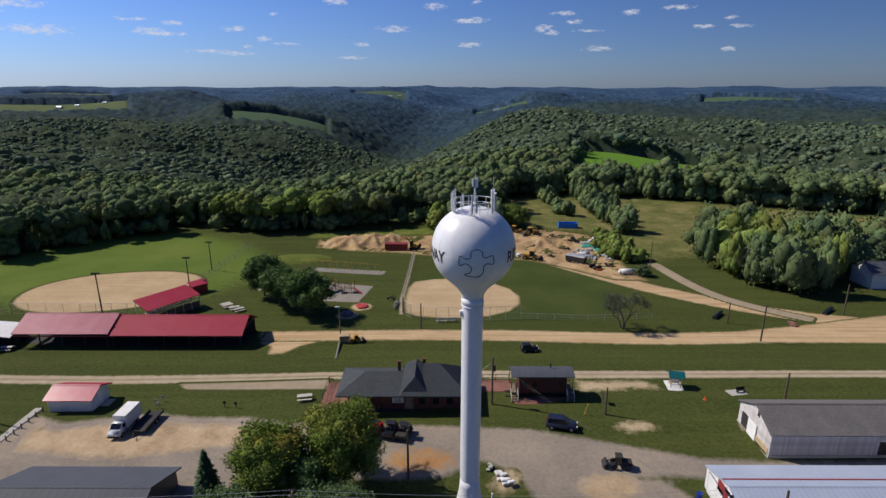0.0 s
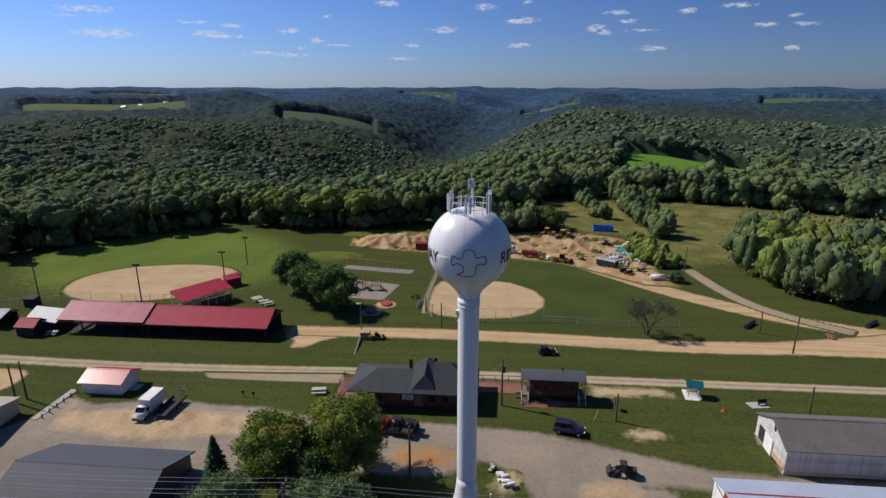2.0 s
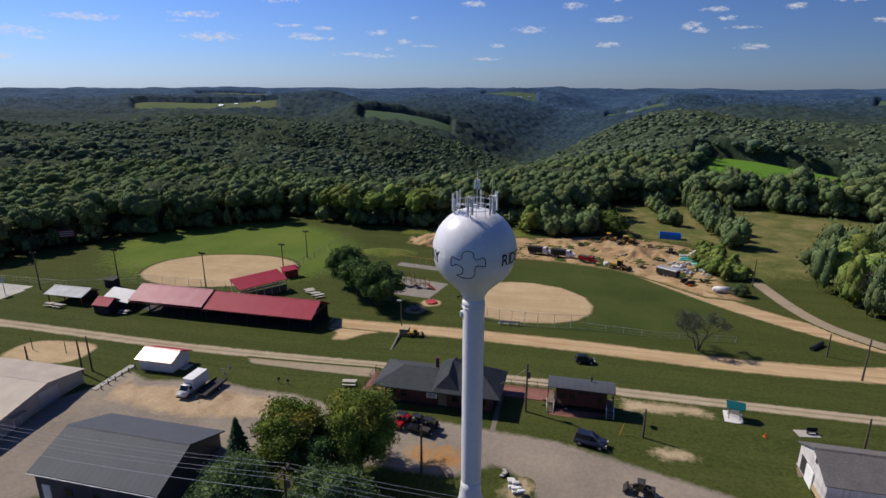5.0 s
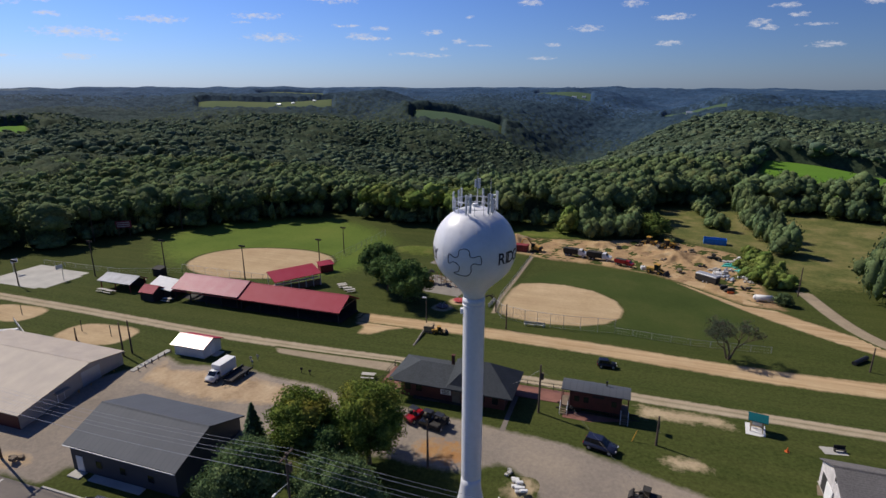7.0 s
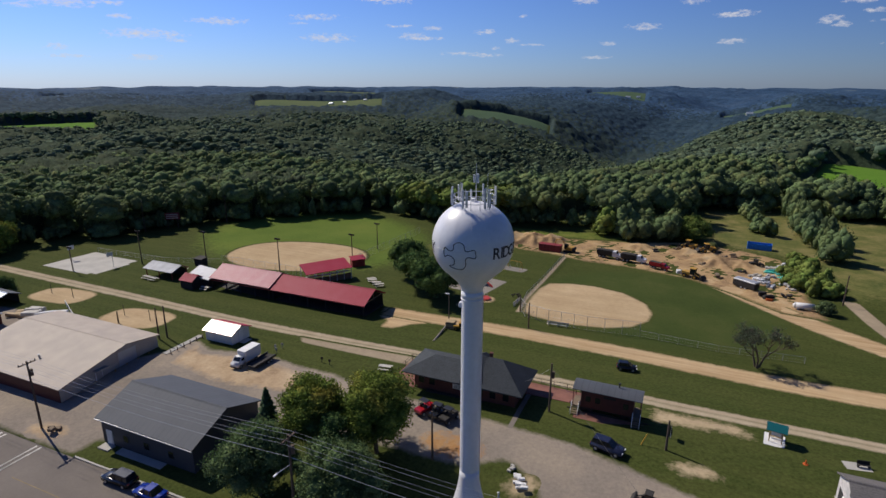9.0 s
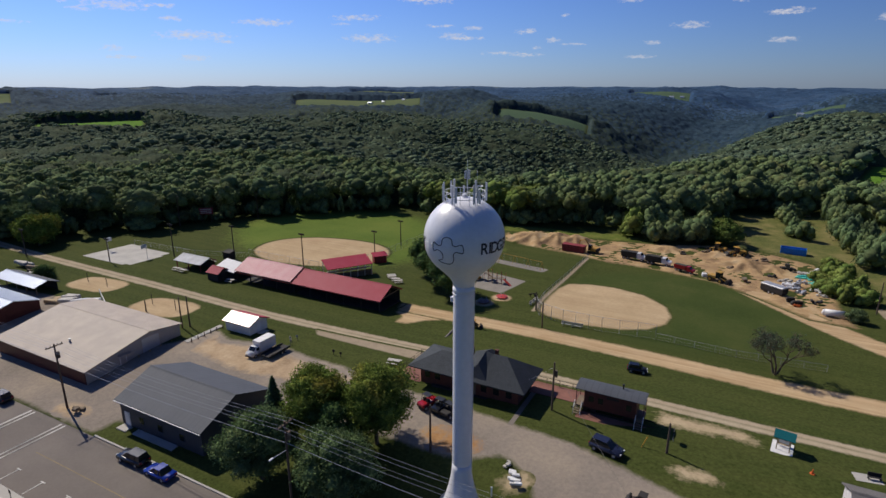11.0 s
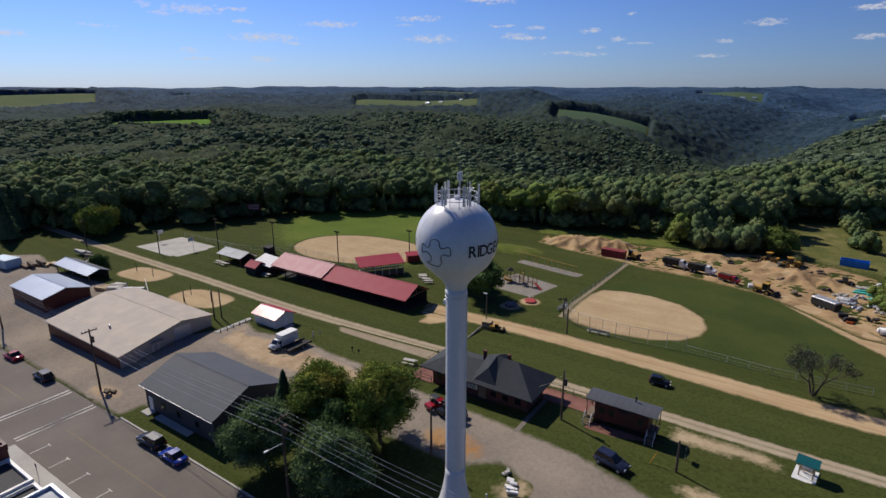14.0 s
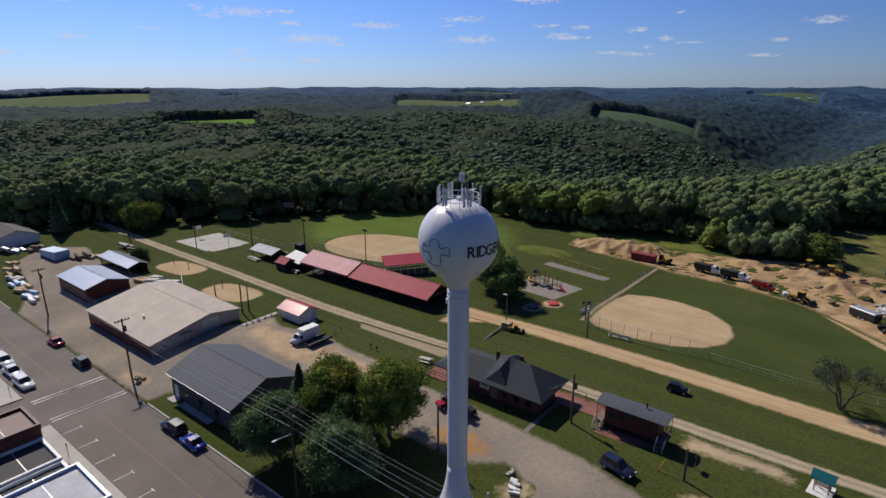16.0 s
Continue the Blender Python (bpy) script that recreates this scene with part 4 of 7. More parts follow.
def ring_spots(poly, gap, size, tall, seed, full=True):
    rng = np.random.RandomState(seed)
    p = np.asarray(poly, float)
    lo, hi = p.min(0), p.max(0)
    X, Y = np.meshgrid(np.arange(lo[0], hi[0], gap), np.arange(lo[1], hi[1], gap))
    X, Y = (X + rng.uniform(-0.4, 0.4, X.shape) * gap).ravel(), (Y + rng.uniform(-0.4, 0.4, Y.shape) * gap).ravel()
    ok = inside_by(X, Y, p) > 0
    X, Y = X[ok], Y[ok]
    r = size * rng.uniform(0.6, 1.35, len(X))
    h = tall * rng.uniform(0.5, 1.15, len(X))
    half = h * 0.5 if full else np.minimum(h * 0.5, r * 1.3)
    return np.stack([X, Y, r, land(X, Y) + half * 0.78, half * 1.12], -1)


copse_spots = ring_spots([(72, 148), (75, 134), (79, 126), (88, 124), (95, 130), (104, 140), (125, 148), (135, 160), (112, 174), (88, 176), (75, 162)], 5.0, 4.7, 15, 11)
bright_ones = np.random.RandomState(4).uniform(size=len(copse_spots)) < 0.3
grove("copse", copse_spots[~bright_ones], NEAR, "wood_leaf", "leafy green copse beside the lane", "trees", 11)
grove("copse", copse_spots[bright_ones], NEAR, "bright_leaf", "yellow-green trees within the copse", "trees", 17)
grove("hedgerow", ring_spots([(50, 152), (56, 152), (58, 170), (55, 190), (50, 186), (47, 168)], 3.6, 2.4, 5, 12), NEAR, "bright_leaf", "shrubby hedgerow beside the lane", "hedge", 12)
grove("hedgerow", ring_spots([(60, 186), (66, 188), (64, 215), (60, 250), (55.5, 250), (58.5, 215)], 4.4, 3.2, 12, 13), NEAR, "wood_leaf", "row of small trees along the lane", "hedge", 13)
grove("hedgerow", ring_spots([(46, 212), (51, 208), (49.5, 240), (46, 262), (42, 255)], 4.5, 2.8, 8, 14), NEAR, "wood_leaf", "row of small trees along the lane", "hedge", 14)
grove("copse", ring_spots([(64, 252), (84, 250), (140, 230), (170, 226), (172, 250), (148, 275), (112, 280), (84, 278), (62, 280)], 6.0, 4.2, 9, 15), NEAR, "wood_leaf", "band of trees behind the meadow", "trees", 15)
thicket = ring_spots(oval(7.3, 195.5, 13, 7), 4.2, 3.8, 11, 16)
grove("copse", thicket[thicket[:, 0] > 0], NEAR, "wood_leaf", "thicket above the digging site", "trees", 16)
grove("copse", thicket[thicket[:, 0] <= 0], NEAR, "bright_leaf", "yellowish bushy growth above the digging site", "trees", 18)

# ---------------------------------------------------------------- water tower
TX, TY = 2.65, 51.6
TZ = lift(TX, TY)
tower = thing("water_tower", TX, TY, 0, 0, "white spherical water tower on a slender stem, navy lettering", "water tower")
R, CZ = 4.02, 31.9
part("foundation", lathe([(2.7, TZ - 0.6), (2.7, TZ + 0.22), (2.62, TZ + 0.28)], 40), "concrete", tower, "round concrete footing")
flare = [(2.28, TZ + 0.2), (2.28, TZ + 0.42), (2.18, TZ + 0.5)] + [(1.06 + 1.1 * (1 - k) ** 1.7, TZ + 0.5 + (5.7 - TZ - 0.5) * k) for k in (0.1, 0.25, 0.4, 0.55, 0.7, 0.85, 1.0)]
part("base_bell", lathe(flare, 48), "tank_white", tower, smooth=True)
part("stem", lathe([(1.06, 5.6), (1.06, 26.7)], 64), "tank_white", tower)
part("collar", lathe([(1.06, 26.2), (1.13, 26.25), (1.13, 26.55), (1.08, 26.6), (1.08, 26.9)], 48), "tank_white", tower, smooth=True)
a0 = radians(-42)
prof = [(1.08, 26.85), (1.1, 27.05), (1.22, 27.35), (1.55, 27.85)] + [(R * math.cos(a0), CZ + R * math.sin(a0))]
prof += [(R * math.cos(radians(a)), CZ + R * math.sin(radians(a))) for a in range(-36, 87, 4)] + [(0.1, CZ + R)]
part("tank", lathe(prof, 72), "tank_white", tower, "white painted ball-shaped tank", smooth=True)

# ---------------------------------------------------------------- tower fittings
def ring_tube(radius, z, r, n=48, k=6):
    bm = bmesh.new()
    rows = []
    for i in range(n):
        a = 2 * math.pi * i / n
        rows.append([bm.verts.new(((radius + r * math.cos(2 * math.pi * j / k)) * math.cos(a), (radius + r * math.cos(2 * math.pi * j / k)) * math.sin(a), z + r * math.sin(2 * math.pi * j / k))) for j in range(k)])
    for i in range(n):
        for j in range(k):
            bm.faces.new((rows[i][j], rows[(i + 1) % n][j], rows[(i + 1) % n][(j + 1) % k], rows[i][(j + 1) % k]))
    return bm


part("top_platform", lathe([(1.95, CZ + R - 0.62), (1.95, CZ + R - 0.5), (0.2, CZ + R - 0.02)], 40), "tower_steel", tower, "grey steel rim plate")
rail_z = CZ + R - 0.5
for dz in (0.55, 1.1):
    part("guard_rail", ring_tube(1.95, rail_z + dz, 0.035), "tower_steel", tower, smooth=True)
for i in range(14):
    a = 2 * math.pi * i / 14
    part("rail_post", rods(((1.95 * math.cos(a), 1.95 * math.sin(a), rail_z - 0.1), (1.95 * math.cos(a), 1.95 * math.sin(a), rail_z + 1.1), 0.03), n=6), "tower_steel", tower)
part("hatch", lathe([(0.3, CZ + R - 0.05), (0.3, CZ + R + 0.22), (0.22, CZ + R + 0.3)], 20), "tank_white", tower, "white access hatch")
part("beacon_mast", rods(((0.1, 0.35, CZ + R), (0.1, 0.35, CZ + R + 2.7), 0.05), ((0.1, 0.35, CZ + R + 2.6), (0.1, 0.35, CZ + R + 3.6), 0.018)), "tower_steel", tower, "slim mast with whip antenna")
part("repeater_box", rods(((0.25, 0.35, CZ + R + 1.7), (0.25, 0.35, CZ + R + 2.6), 0.14), ((-0.1, 0.35, CZ + R + 1.75), (-0.1, 0.35, CZ + R + 2.5), 0.11)), "tower_steel", tower, "grey antenna boxes on the mast")
for a, h, panels in ((-165, 1.9, 2), (-150, 1.5, 1), (-92, 2.0, 2), (-35, 2.1, 2), (-22, 1.6, 1), (30, 2.0, 2), (85, 1.9, 1), (150, 2.0, 2), (118, 1.3, 1)):
    c, s = math.cos(radians(a)), math.sin(radians(a))
    mount = part("antenna_pipe", rods(((2.02 * c, 2.02 * s, rail_z - 0.1), (2.02 * c, 2.02 * s, rail_z + h), 0.035), n=6), "tower_steel", tower)
    for q in range(panels):
        off = 0.2 * (q - (panels - 1) / 2) * 2
        bm = rounded(-0.06, 0.06, -0.1, 0.1, rail_z + 0.15 + 0.1 * q, rail_z + h - 0.05 - 0.12 * q, 0.04)
        bmesh.ops.transform(bm, matrix=pose(2.12 * c - off * s, 2.12 * s + off * c, 0, 0, 0, a), verts=bm.verts[:])
        part("panel_antenna", bm, "tower_steel", mount, "tall grey panel antenna")
part("dish", lathe([(0.06, CZ + R + 1.15), (0.25, CZ + R + 1.25), (0.27, CZ + R + 1.3), (0.05, CZ + R + 1.2)], 16), "white", tower, "small white dish").matrix_basis = pose(1.8, -0.3, 0)
part("lightning_rod", rods(((1.7, -0.9, rail_z), (1.7, -0.9, rail_z + 3.4), 0.018), n=5), "tower_steel", tower)
part("stem_vent", rounded(-1.28, -0.95, -0.5, -0.1, 24.9, 25.5, 0.06), "tank_white", tower, "white box on the stem")
part("stem_ring", ring_tube(1.1, 26.0, 0.05), "tank_white", tower)
part("cable_run", rods(((1.0, 0.48, 1.5), (1.0, 0.48, 26.5), 0.05), ((0.92, 0.62, 1.5), (0.92, 0.62, 26.5), 0.04), n=5), "tank_white", tower, "white painted cable run")
part("stem_door", rounded(-0.5, 0.5, -2.35, -1.9, TZ + 0.3, TZ + 2.2, 0.05), "tank_white", tower, "white entrance door")

seam = [ring_tube(R + 0.004, CZ, 0.012, 72, 4)]
part("tank_seam", seam[0], "tank_white", tower)
for a in range(0, 360, 24):
    bm = bmesh.new()
    prev = None
    for el in range(-38, 62, 5):
        c = math.cos(radians(el)) * (R + 0.002)
        p = (c * math.cos(radians(a)), c * math.sin(radians(a)), CZ + (R + 0.002) * math.sin(radians(el)))
        if prev:
            rod(bm, prev, p, 0.008, n=4)
        prev = p
    part("tank_weld", bm, "tank_white", tower)


def on_tank(ang, z, lift_off):
    """A place on the tank: degrees round it, metres above its middle."""
    rr = math.sqrt(max(0.01, R * R - z * z)) + lift_off
    return Vector((rr * math.cos(radians(ang)), rr * math.sin(radians(ang)), CZ + z))


def letter_on_tank(ch, ang, z, size):
    cu = bpy.data.curves.new("letter", "FONT")
    cu.body, cu.size, cu.align_x, cu.offset = ch, size, "CENTER", 0.03
    tmp = bpy.data.objects.new("letter", cu)
    me = bpy.data.meshes.new_from_object(tmp)
    bpy.data.objects.remove(tmp)
    bm = bmesh.new()
    bm.from_mesh(me)
    bmesh.ops.triangulate(bm, faces=bm.faces[:])
    for _ in range(2):
        bmesh.ops.subdivide_edges(bm, edges=[e for e in bm.edges if e.calc_length() > 0.18], cuts=1)
        bmesh.ops.triangulate(bm, faces=bm.faces[:])
    top = {}
    for v in bm.verts:
        top[v] = on_tank(ang + math.degrees(v.co.x * 0.92 / R), z + v.co.y, 0.02)
    for v, c in top.items():
        v.co = c
    me2 = bpy.data.meshes.new("letter")
    bm.to_mesh(me2)
    bm.free()
    me2.materials.append(M["navy"])
    ob = new("letter", me2)
    ob.parent = tower
    return ob


WORD = "RIDGEWAY"
STEP = [0, 9.2, 17.5, 29.5, 42, 55.5, 70, 82]
for start in (-36.5, -221.5):
    for ch, a in zip(WORD, STEP):
        letter_on_tank(ch, start + a, -0.72, 1.55)
# plain outline emblem between the words
bm = bmesh.new()
loop = [(0.0, 0.75), (0.3, 0.62), (0.36, 0.3), (0.55, 0.2), (0.95, 0.3), (1.02, -0.25), (0.6, -0.2), (0.42, -0.4), (0.42, -0.8), (0.2, -1.12), (-0.3, -1.15), (-0.75, -1.0), (-0.4, -0.85), (-0.3, -0.5), (-0.45, -0.28), (-0.72, -0.2), (-1.02, -0.35), (-1.0, 0.28), (-0.6, 0.12), (-0.36, 0.25), (-0.32, 0.6)]
fine_loop = []
for i in range(len(loop)):
    a, b2, c2, d2 = (Vector(loop[(i + j) % len(loop)]) for j in (-1, 0, 1, 2))
    for q in range(4):
        t = q / 4
        fine_loop.append(0.5 * (2 * b2 + (c2 - a) * t + (2 * a - 5 * b2 + 4 * c2 - d2) * t * t + (3 * b2 - a - 3 * c2 + d2) * t ** 3))
for u, v in zip(fine_loop, fine_loop[1:] + fine_loop[:1]):
    rod(bm, on_tank(-88.3 + math.degrees(u[0] * 1.55 / R), u[1] * 1.4 - 0.15, 0.012), on_tank(-88.3 + math.degrees(v[0] * 1.55 / R), v[1] * 1.4 - 0.15, 0.012), 0.04, n=5)
part("emblem", bm, "navy", tower, "plain navy outline emblem")


# ---------------------------------------------------------------- buildings
def wpart(name, bm, mat, parent, label="", smooth=False):
    """A part given in world places, under an unturned thing."""
    p = parent
    while p.parent:
        p = p.parent
    bmesh.ops.translate(bm, verts=bm.verts[:], vec=-p.matrix_basis.translation)
    return part(name, bm, mat, parent, label, smooth)


def xprism(outline, x0, x1):
    """An outline in y and z, drawn out along x."""
    bm = bmesh.new()
    a = [bm.verts.new((x0, y, z)) for y, z in outline]
    b = [bm.verts.new((x1, y, z)) for y, z in outline]
    k = len(a)
    bm.faces.new(a)
    bm.faces.new(b[::-1])
    for i in range(k):
        bm.faces.new((a[i], b[i], b[(i + 1) % k], a[(i + 1) % k]))
    return bm


def gabled(th, x0, x1, y0, y1, zb, e0, e1, yr, zr, wall, roof0, roof1=None, over=0.4, thick=0.16, walls=True):
    """A gabled roof with its ridge along x, over closed walls."""
    roof1 = roof1 or roof0
    if walls:
        wpart("wall", xprism([(y0, zb), (y1, zb), (y1, e1 - 0.12), (yr, zr - 0.14), (y0, e0 - 0.12)], x0, x1), wall, th)
    s0, s1 = (zr - e0) / (yr - y0), (zr - e1) / (y1 - yr)
    for y, s, e, mat in ((y0 - over, s0, e0 - s0 * over, roof0), (y1 + over, s1, e1 - s1 * over, roof1)):
        wpart("roof_slope", slab([(x0 - over, y, e), (x1 + over, y, e), (x1 + over, yr, zr), (x0 - over, yr, zr)], thick), mat, th)
    wpart("ridge_cap", xprism([(yr - 0.18, zr - 0.03), (yr, zr + 0.06), (yr + 0.18, zr - 0.03)], x0 - over, x1 + over), roof0, th)


def opening(th, name, x, y, z, w, h, face, pane="glass", trim="white", t=0.06):
    """A door or window on a wall that faces -y ('s'), +x ('e') or -x ('w')."""
    if face == "s":
        f = (x - w / 2 - 0.09, x + w / 2 + 0.09, y - t, y + 0.02, z - 0.09, z + h + 0.09)
        g = (x - w / 2, x + w / 2, y - t - 0.02, y, z, z + h)
    else:
        s = 1 if face == "e" else -1
        xs = sorted((x - 0.02 * s, x + t * s))
        xg = sorted((x, x + (t + 0.02) * s))
        f = (*xs, y - w / 2 - 0.09, y + w / 2 + 0.09, z - 0.09, z + h + 0.09)
        g = (*xg, y - w / 2, y + w / 2, z, z + h)
    o = wpart(name, boxes(f), trim, th)
    wpart("pane" if pane == "glass" else "leaf", boxes(g), pane, o)


# the small white block house with a red roof
zb = 0.1
shed = thing("block_shed", -55.8, 75, zb, 0, "small white block shed with a bright red metal roof", "shed")
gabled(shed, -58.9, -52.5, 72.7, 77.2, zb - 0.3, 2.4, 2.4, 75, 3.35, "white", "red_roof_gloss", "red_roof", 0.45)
opening(shed, "side_door", -52.5, 75, zb + 0.1, 0.9, 2.0, "e", "white", "white")
wpart("doorstep", rounded(-52.4, -51.0, 74.2, 76.2, zb - 0.2, zb + 0.12, 0.03), "concrete", shed)
# low white wall with posts leading to it
wall = thing("low_wall", -60.3, 69, 0, 0, "low pale concrete ledge with posts beside the bare lot", "wall")
bm = boxes((-61.5, -60.4, 65.0, 73.4, -0.4, 0.34))
bmesh.ops.bevel(bm, geom=bm.edges[:], offset=0.04, segments=1, affect="EDGES")
wpart("ledge", bm, "concrete", wall)
for i in range(6):
    y = 65.5 + i * 1.45
    wpart("post", rods(((-59.9, y, -0.3), (-59.9, y, 1.0), 0.09), n=8), "pole", wall)

# the long picnic pavilions
def pavilion(x0, x1, roof, label, up=0.0):
    y0, y1, yr, zg = 95.9, 104.6, 100.5, -1.15
    th = thing("picnic_pavilion", (x0 + x1) / 2, yr, zg, 0, label, "pavilion", "picnic pavilions")
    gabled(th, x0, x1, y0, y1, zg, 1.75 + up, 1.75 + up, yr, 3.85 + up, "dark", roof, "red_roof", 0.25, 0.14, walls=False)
    # Floor, posts and infill are near-black: the roof's shade is in their colour.
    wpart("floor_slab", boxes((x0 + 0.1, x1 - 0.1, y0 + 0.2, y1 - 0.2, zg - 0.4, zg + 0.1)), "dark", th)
    k = int((x1 - x0) / 4.2)
    for i in range(k + 1):
        x = x0 + 0.35 + (x1 - x0 - 0.7) * i / k
        for y in (y0 + 0.3, y1 - 0.3):
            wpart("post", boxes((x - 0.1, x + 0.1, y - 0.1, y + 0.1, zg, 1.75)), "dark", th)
        wpart("truss", boxes((x - 0.06, x + 0.06, y0 + 0.2, y1 - 0.2, 1.52, 1.7), (x - 0.05, x + 0.05, yr - 0.06, yr + 0.06, 1.6, 3.6)), "wood", th)
    for y in (y0 + 0.06, y1 - 0.06):
        wpart("fascia", boxes((x0 - 0.2, x1 + 0.2, y - 0.05 - (0.28 if y < yr else -0.28), y + 0.05 - (0.28 if y < yr else -0.28), 1.38, 1.6)), "red_paint", th)
    # Back wall raised to block light from behind, near-black for inside shade.
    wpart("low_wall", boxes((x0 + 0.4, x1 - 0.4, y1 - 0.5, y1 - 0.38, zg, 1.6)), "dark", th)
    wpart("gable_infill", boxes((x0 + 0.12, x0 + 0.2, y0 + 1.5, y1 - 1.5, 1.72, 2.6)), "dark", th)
    return th


pavilion(-81.3, -63.6, "red_roof_sheen", "long open picnic pavilion with a paler, pinkish red metal roof", 0.3)
pavilion(-63.1, -38.4, "red_roof", "long open picnic pavilion with a deep red metal roof")
stand2 = thing("snack_stand", -86, 97, -1.0, 0, "small dark snack stand with red and white roof", "stand")
gabled(stand2, -88.4, -84.6, 93.2, 97.0, -1.1, 1.3, 1.3, 95.1, 2.4, "dark", "red_roof", "red_roof", 0.25)
wpart("lean_roof", slab([(-88.2, 95.6, 1.9), (-81.8, 95.6, 1.2), (-83.5, 101.5, 1.7), (-90.5, 101.5, 2.2)], 0.12), "white", stand2, "white sheet lean-to roof")
wpart("lean_wall", boxes((-88, -82.4, 96.2, 101, -1.2, 1.0)), "dark", stand2)
stand3 = thing("small_shelter", -99, 98.5, -1.0, 0, "small shelter with a white and red metal roof", "shelter")
gabled(stand3, -104.4, -94.6, 96.2, 101.2, -1.1, 1.25, 1.25, 99.2, 2.3, "dark", "membrane_white", "red_roof_sheen", 0.25, walls=False)
for x in (-104, -99.5, -95):
    for y in (96.5, 100.9):
        wpart("post", boxes((x - 0.09, x + 0.09, y - 0.09, y + 0.09, -1.3, 1.3)), "red_paint", stand3)
# Near-black back wall: shade under the shelter roof set as colour.
wpart("back_wall", boxes((-104.2, -94.8, 100.9, 101.0, -1.2, 1.0)), "dark", stand3)

# the grandstand beside the diamond
def turned(bm, x, y, z, deg):
    bmesh.ops.transform(bm, matrix=pose(x, y, z, 0, 0, deg), verts=bm.verts[:])
    return bm
gs = thing("grandstand", -60.6, 115.6, -1.75, 55, "covered grandstand with a red roof and bench rows", "grandstand")
part("roof", slab([(-7.2, -3.0, 3.1), (4.9, -3.0, 3.1), (4.9, 2.6, 4.3), (-7.2, 2.6, 4.3)], 0.14), "red_roof", gs)
for i in range(5):
    part("bench_row", boxes((-6.8, 4.6, 2.0 - i * 0.85, 2.5 - i * 0.85, 0.35 + i * 0.36, 0.45 + i * 0.36)), "bench_wood", gs)
for i in range(7):
    x = -6.9 + i * 1.93
    part("back_post", boxes((x - 0.08, x + 0.08, -2.7, -2.54, -0.3, 3.15)), "white", gs)
    part("front_post", boxes((x - 0.07, x + 0.07, 2.4, 2.54, -0.3, 4.2)), "white", gs)
part("back_wall", boxes((-6.9, 4.6, -2.52, -2.46, -0.2, 1.6)), "wood", gs)
part("rail", rods(((-7, -2.8, 2.2), (4.7, -2.8, 2.2), 0.05)), "white", gs)
dug = thing("dugout", -60.6, 128.6, -2.1, 50, "small dark red dugout shed", "shed")
part("body", boxes((-1.8, 1.8, -1.1, 1.1, -0.2, 2.1)), "red_paint", dug)
part("roof", slab([(-2.1, -1.4, 2.1), (2.1, -1.4, 2.1), (2.1, 1.4, 2.6), (-2.1, 1.4, 2.6)], 0.1), "red_roof", dug)
dug = thing("dugout", -98.6, 109.2, -1.4, 0, "small dark shed by the ball field fence", "shed")
part("body", boxes((-1.3, 1.3, -1, 1, -0.2, 2.2)), "dark", dug)
part("roof", slab([(-1.5, -1.2, 2.2), (1.5, -1.2, 2.2), (1.5, 1.2, 2.5), (-1.5, 1.2, 2.5)], 0.1), "dark", dug)

# the old depot
zb = 1.45
dp = thing("railway_depot", -6, 74.4, zb, 0, "old dark brick railway depot with grey hipped shingle roof", "depot")
wpart("wall", boxes((-14.2, 2.0, 71.6, 77.2, zb - 0.6, 4.4)), "brick", dp)
def hip(th, x0, x1, y0, y1, e, xr0, xr1, yr, zr, name="roof"):
    bm = bmesh.new()
    c = [bm.verts.new(v) for v in ((x0, y0, e), (x1, y0, e), (x1, y1, e), (x0, y1, e))]
    r = [bm.verts.new((xr0, yr, zr)), bm.verts.new((xr1, yr, zr))]
    d = [bm.verts.new((v.co.x, v.co.y, e - 0.18)) for v in c]
    for f in ((c[0], c[1], r[1], r[0]), (c[1], c[2], r[1]), (c[2], c[3], r[0], r[1]), (c[3], c[0], r[0])):
        bm.faces.new(f)
    for i in range(4):
        bm.faces.new((c[i], d[i], d[(i + 1) % 4], c[(i + 1) % 4]))
    bm.faces.new(d)
    return wpart(name, bm, "depot_roof", th)
hip(dp, -15.7, 0.5, 70.2, 78.6, 4.35, -11.9, -2.4, 74.4, 6.0, "low_roof")
hip(dp, -6.6, 3.4, 70.1, 78.7, 4.45, -2.9, -0.9, 74.4, 7.4, "high_roof")
for y0, y1, yw in ((70.0, 73.6, 70.4), (75.2, 78.8, 78.4)):
    bm = bmesh.new()
    base = [bm.verts.new(v) for v in ((-6.6, yw, 4.4), (-2.2, yw, 4.4), (-2.6, 74.4, 7.2), (-6.0, 74.4, 7.2))]
    apex, back = bm.verts.new((-4.4, yw + (1.3 if yw < 74 else -1.3), 6.7)), bm.verts.new((-4.3, 74.4, 7.65))
    for f in ((base[0], base[1], apex), (base[1], base[2], back, apex), (base[3], base[0], apex, back)):
        bm.faces.new(f)
    wpart("bay_roof", bm, "depot_roof", dp)
for x, y in ((-6.9, 75.2), (-3.2, 76.0)):
    ch = wpart("chimney", boxes((x - 0.22, x + 0.22, y - 0.22, y + 0.22, 5.2, 7.2)), "brick", dp, "brick chimney")
    wpart("cap", boxes((x - 0.27, x + 0.27, y - 0.27, y + 0.27, 7.2, 7.34)), "brick", ch)
for x in (-13, -11.2, -3.4, -1.4, 0.6):
    opening(dp, "window", x, 71.6, zb + 0.9, 0.9, 1.5, "s", "glass", "brick")
for y in (73.2, 75.6):
    opening(dp, "window", 2.0, y, zb + 0.9, 0.9, 1.5, "e", "glass", "brick")
opening(dp, "door", -5.3, 71.6, zb, 1.1, 2.2, "s", "wood", "wood")
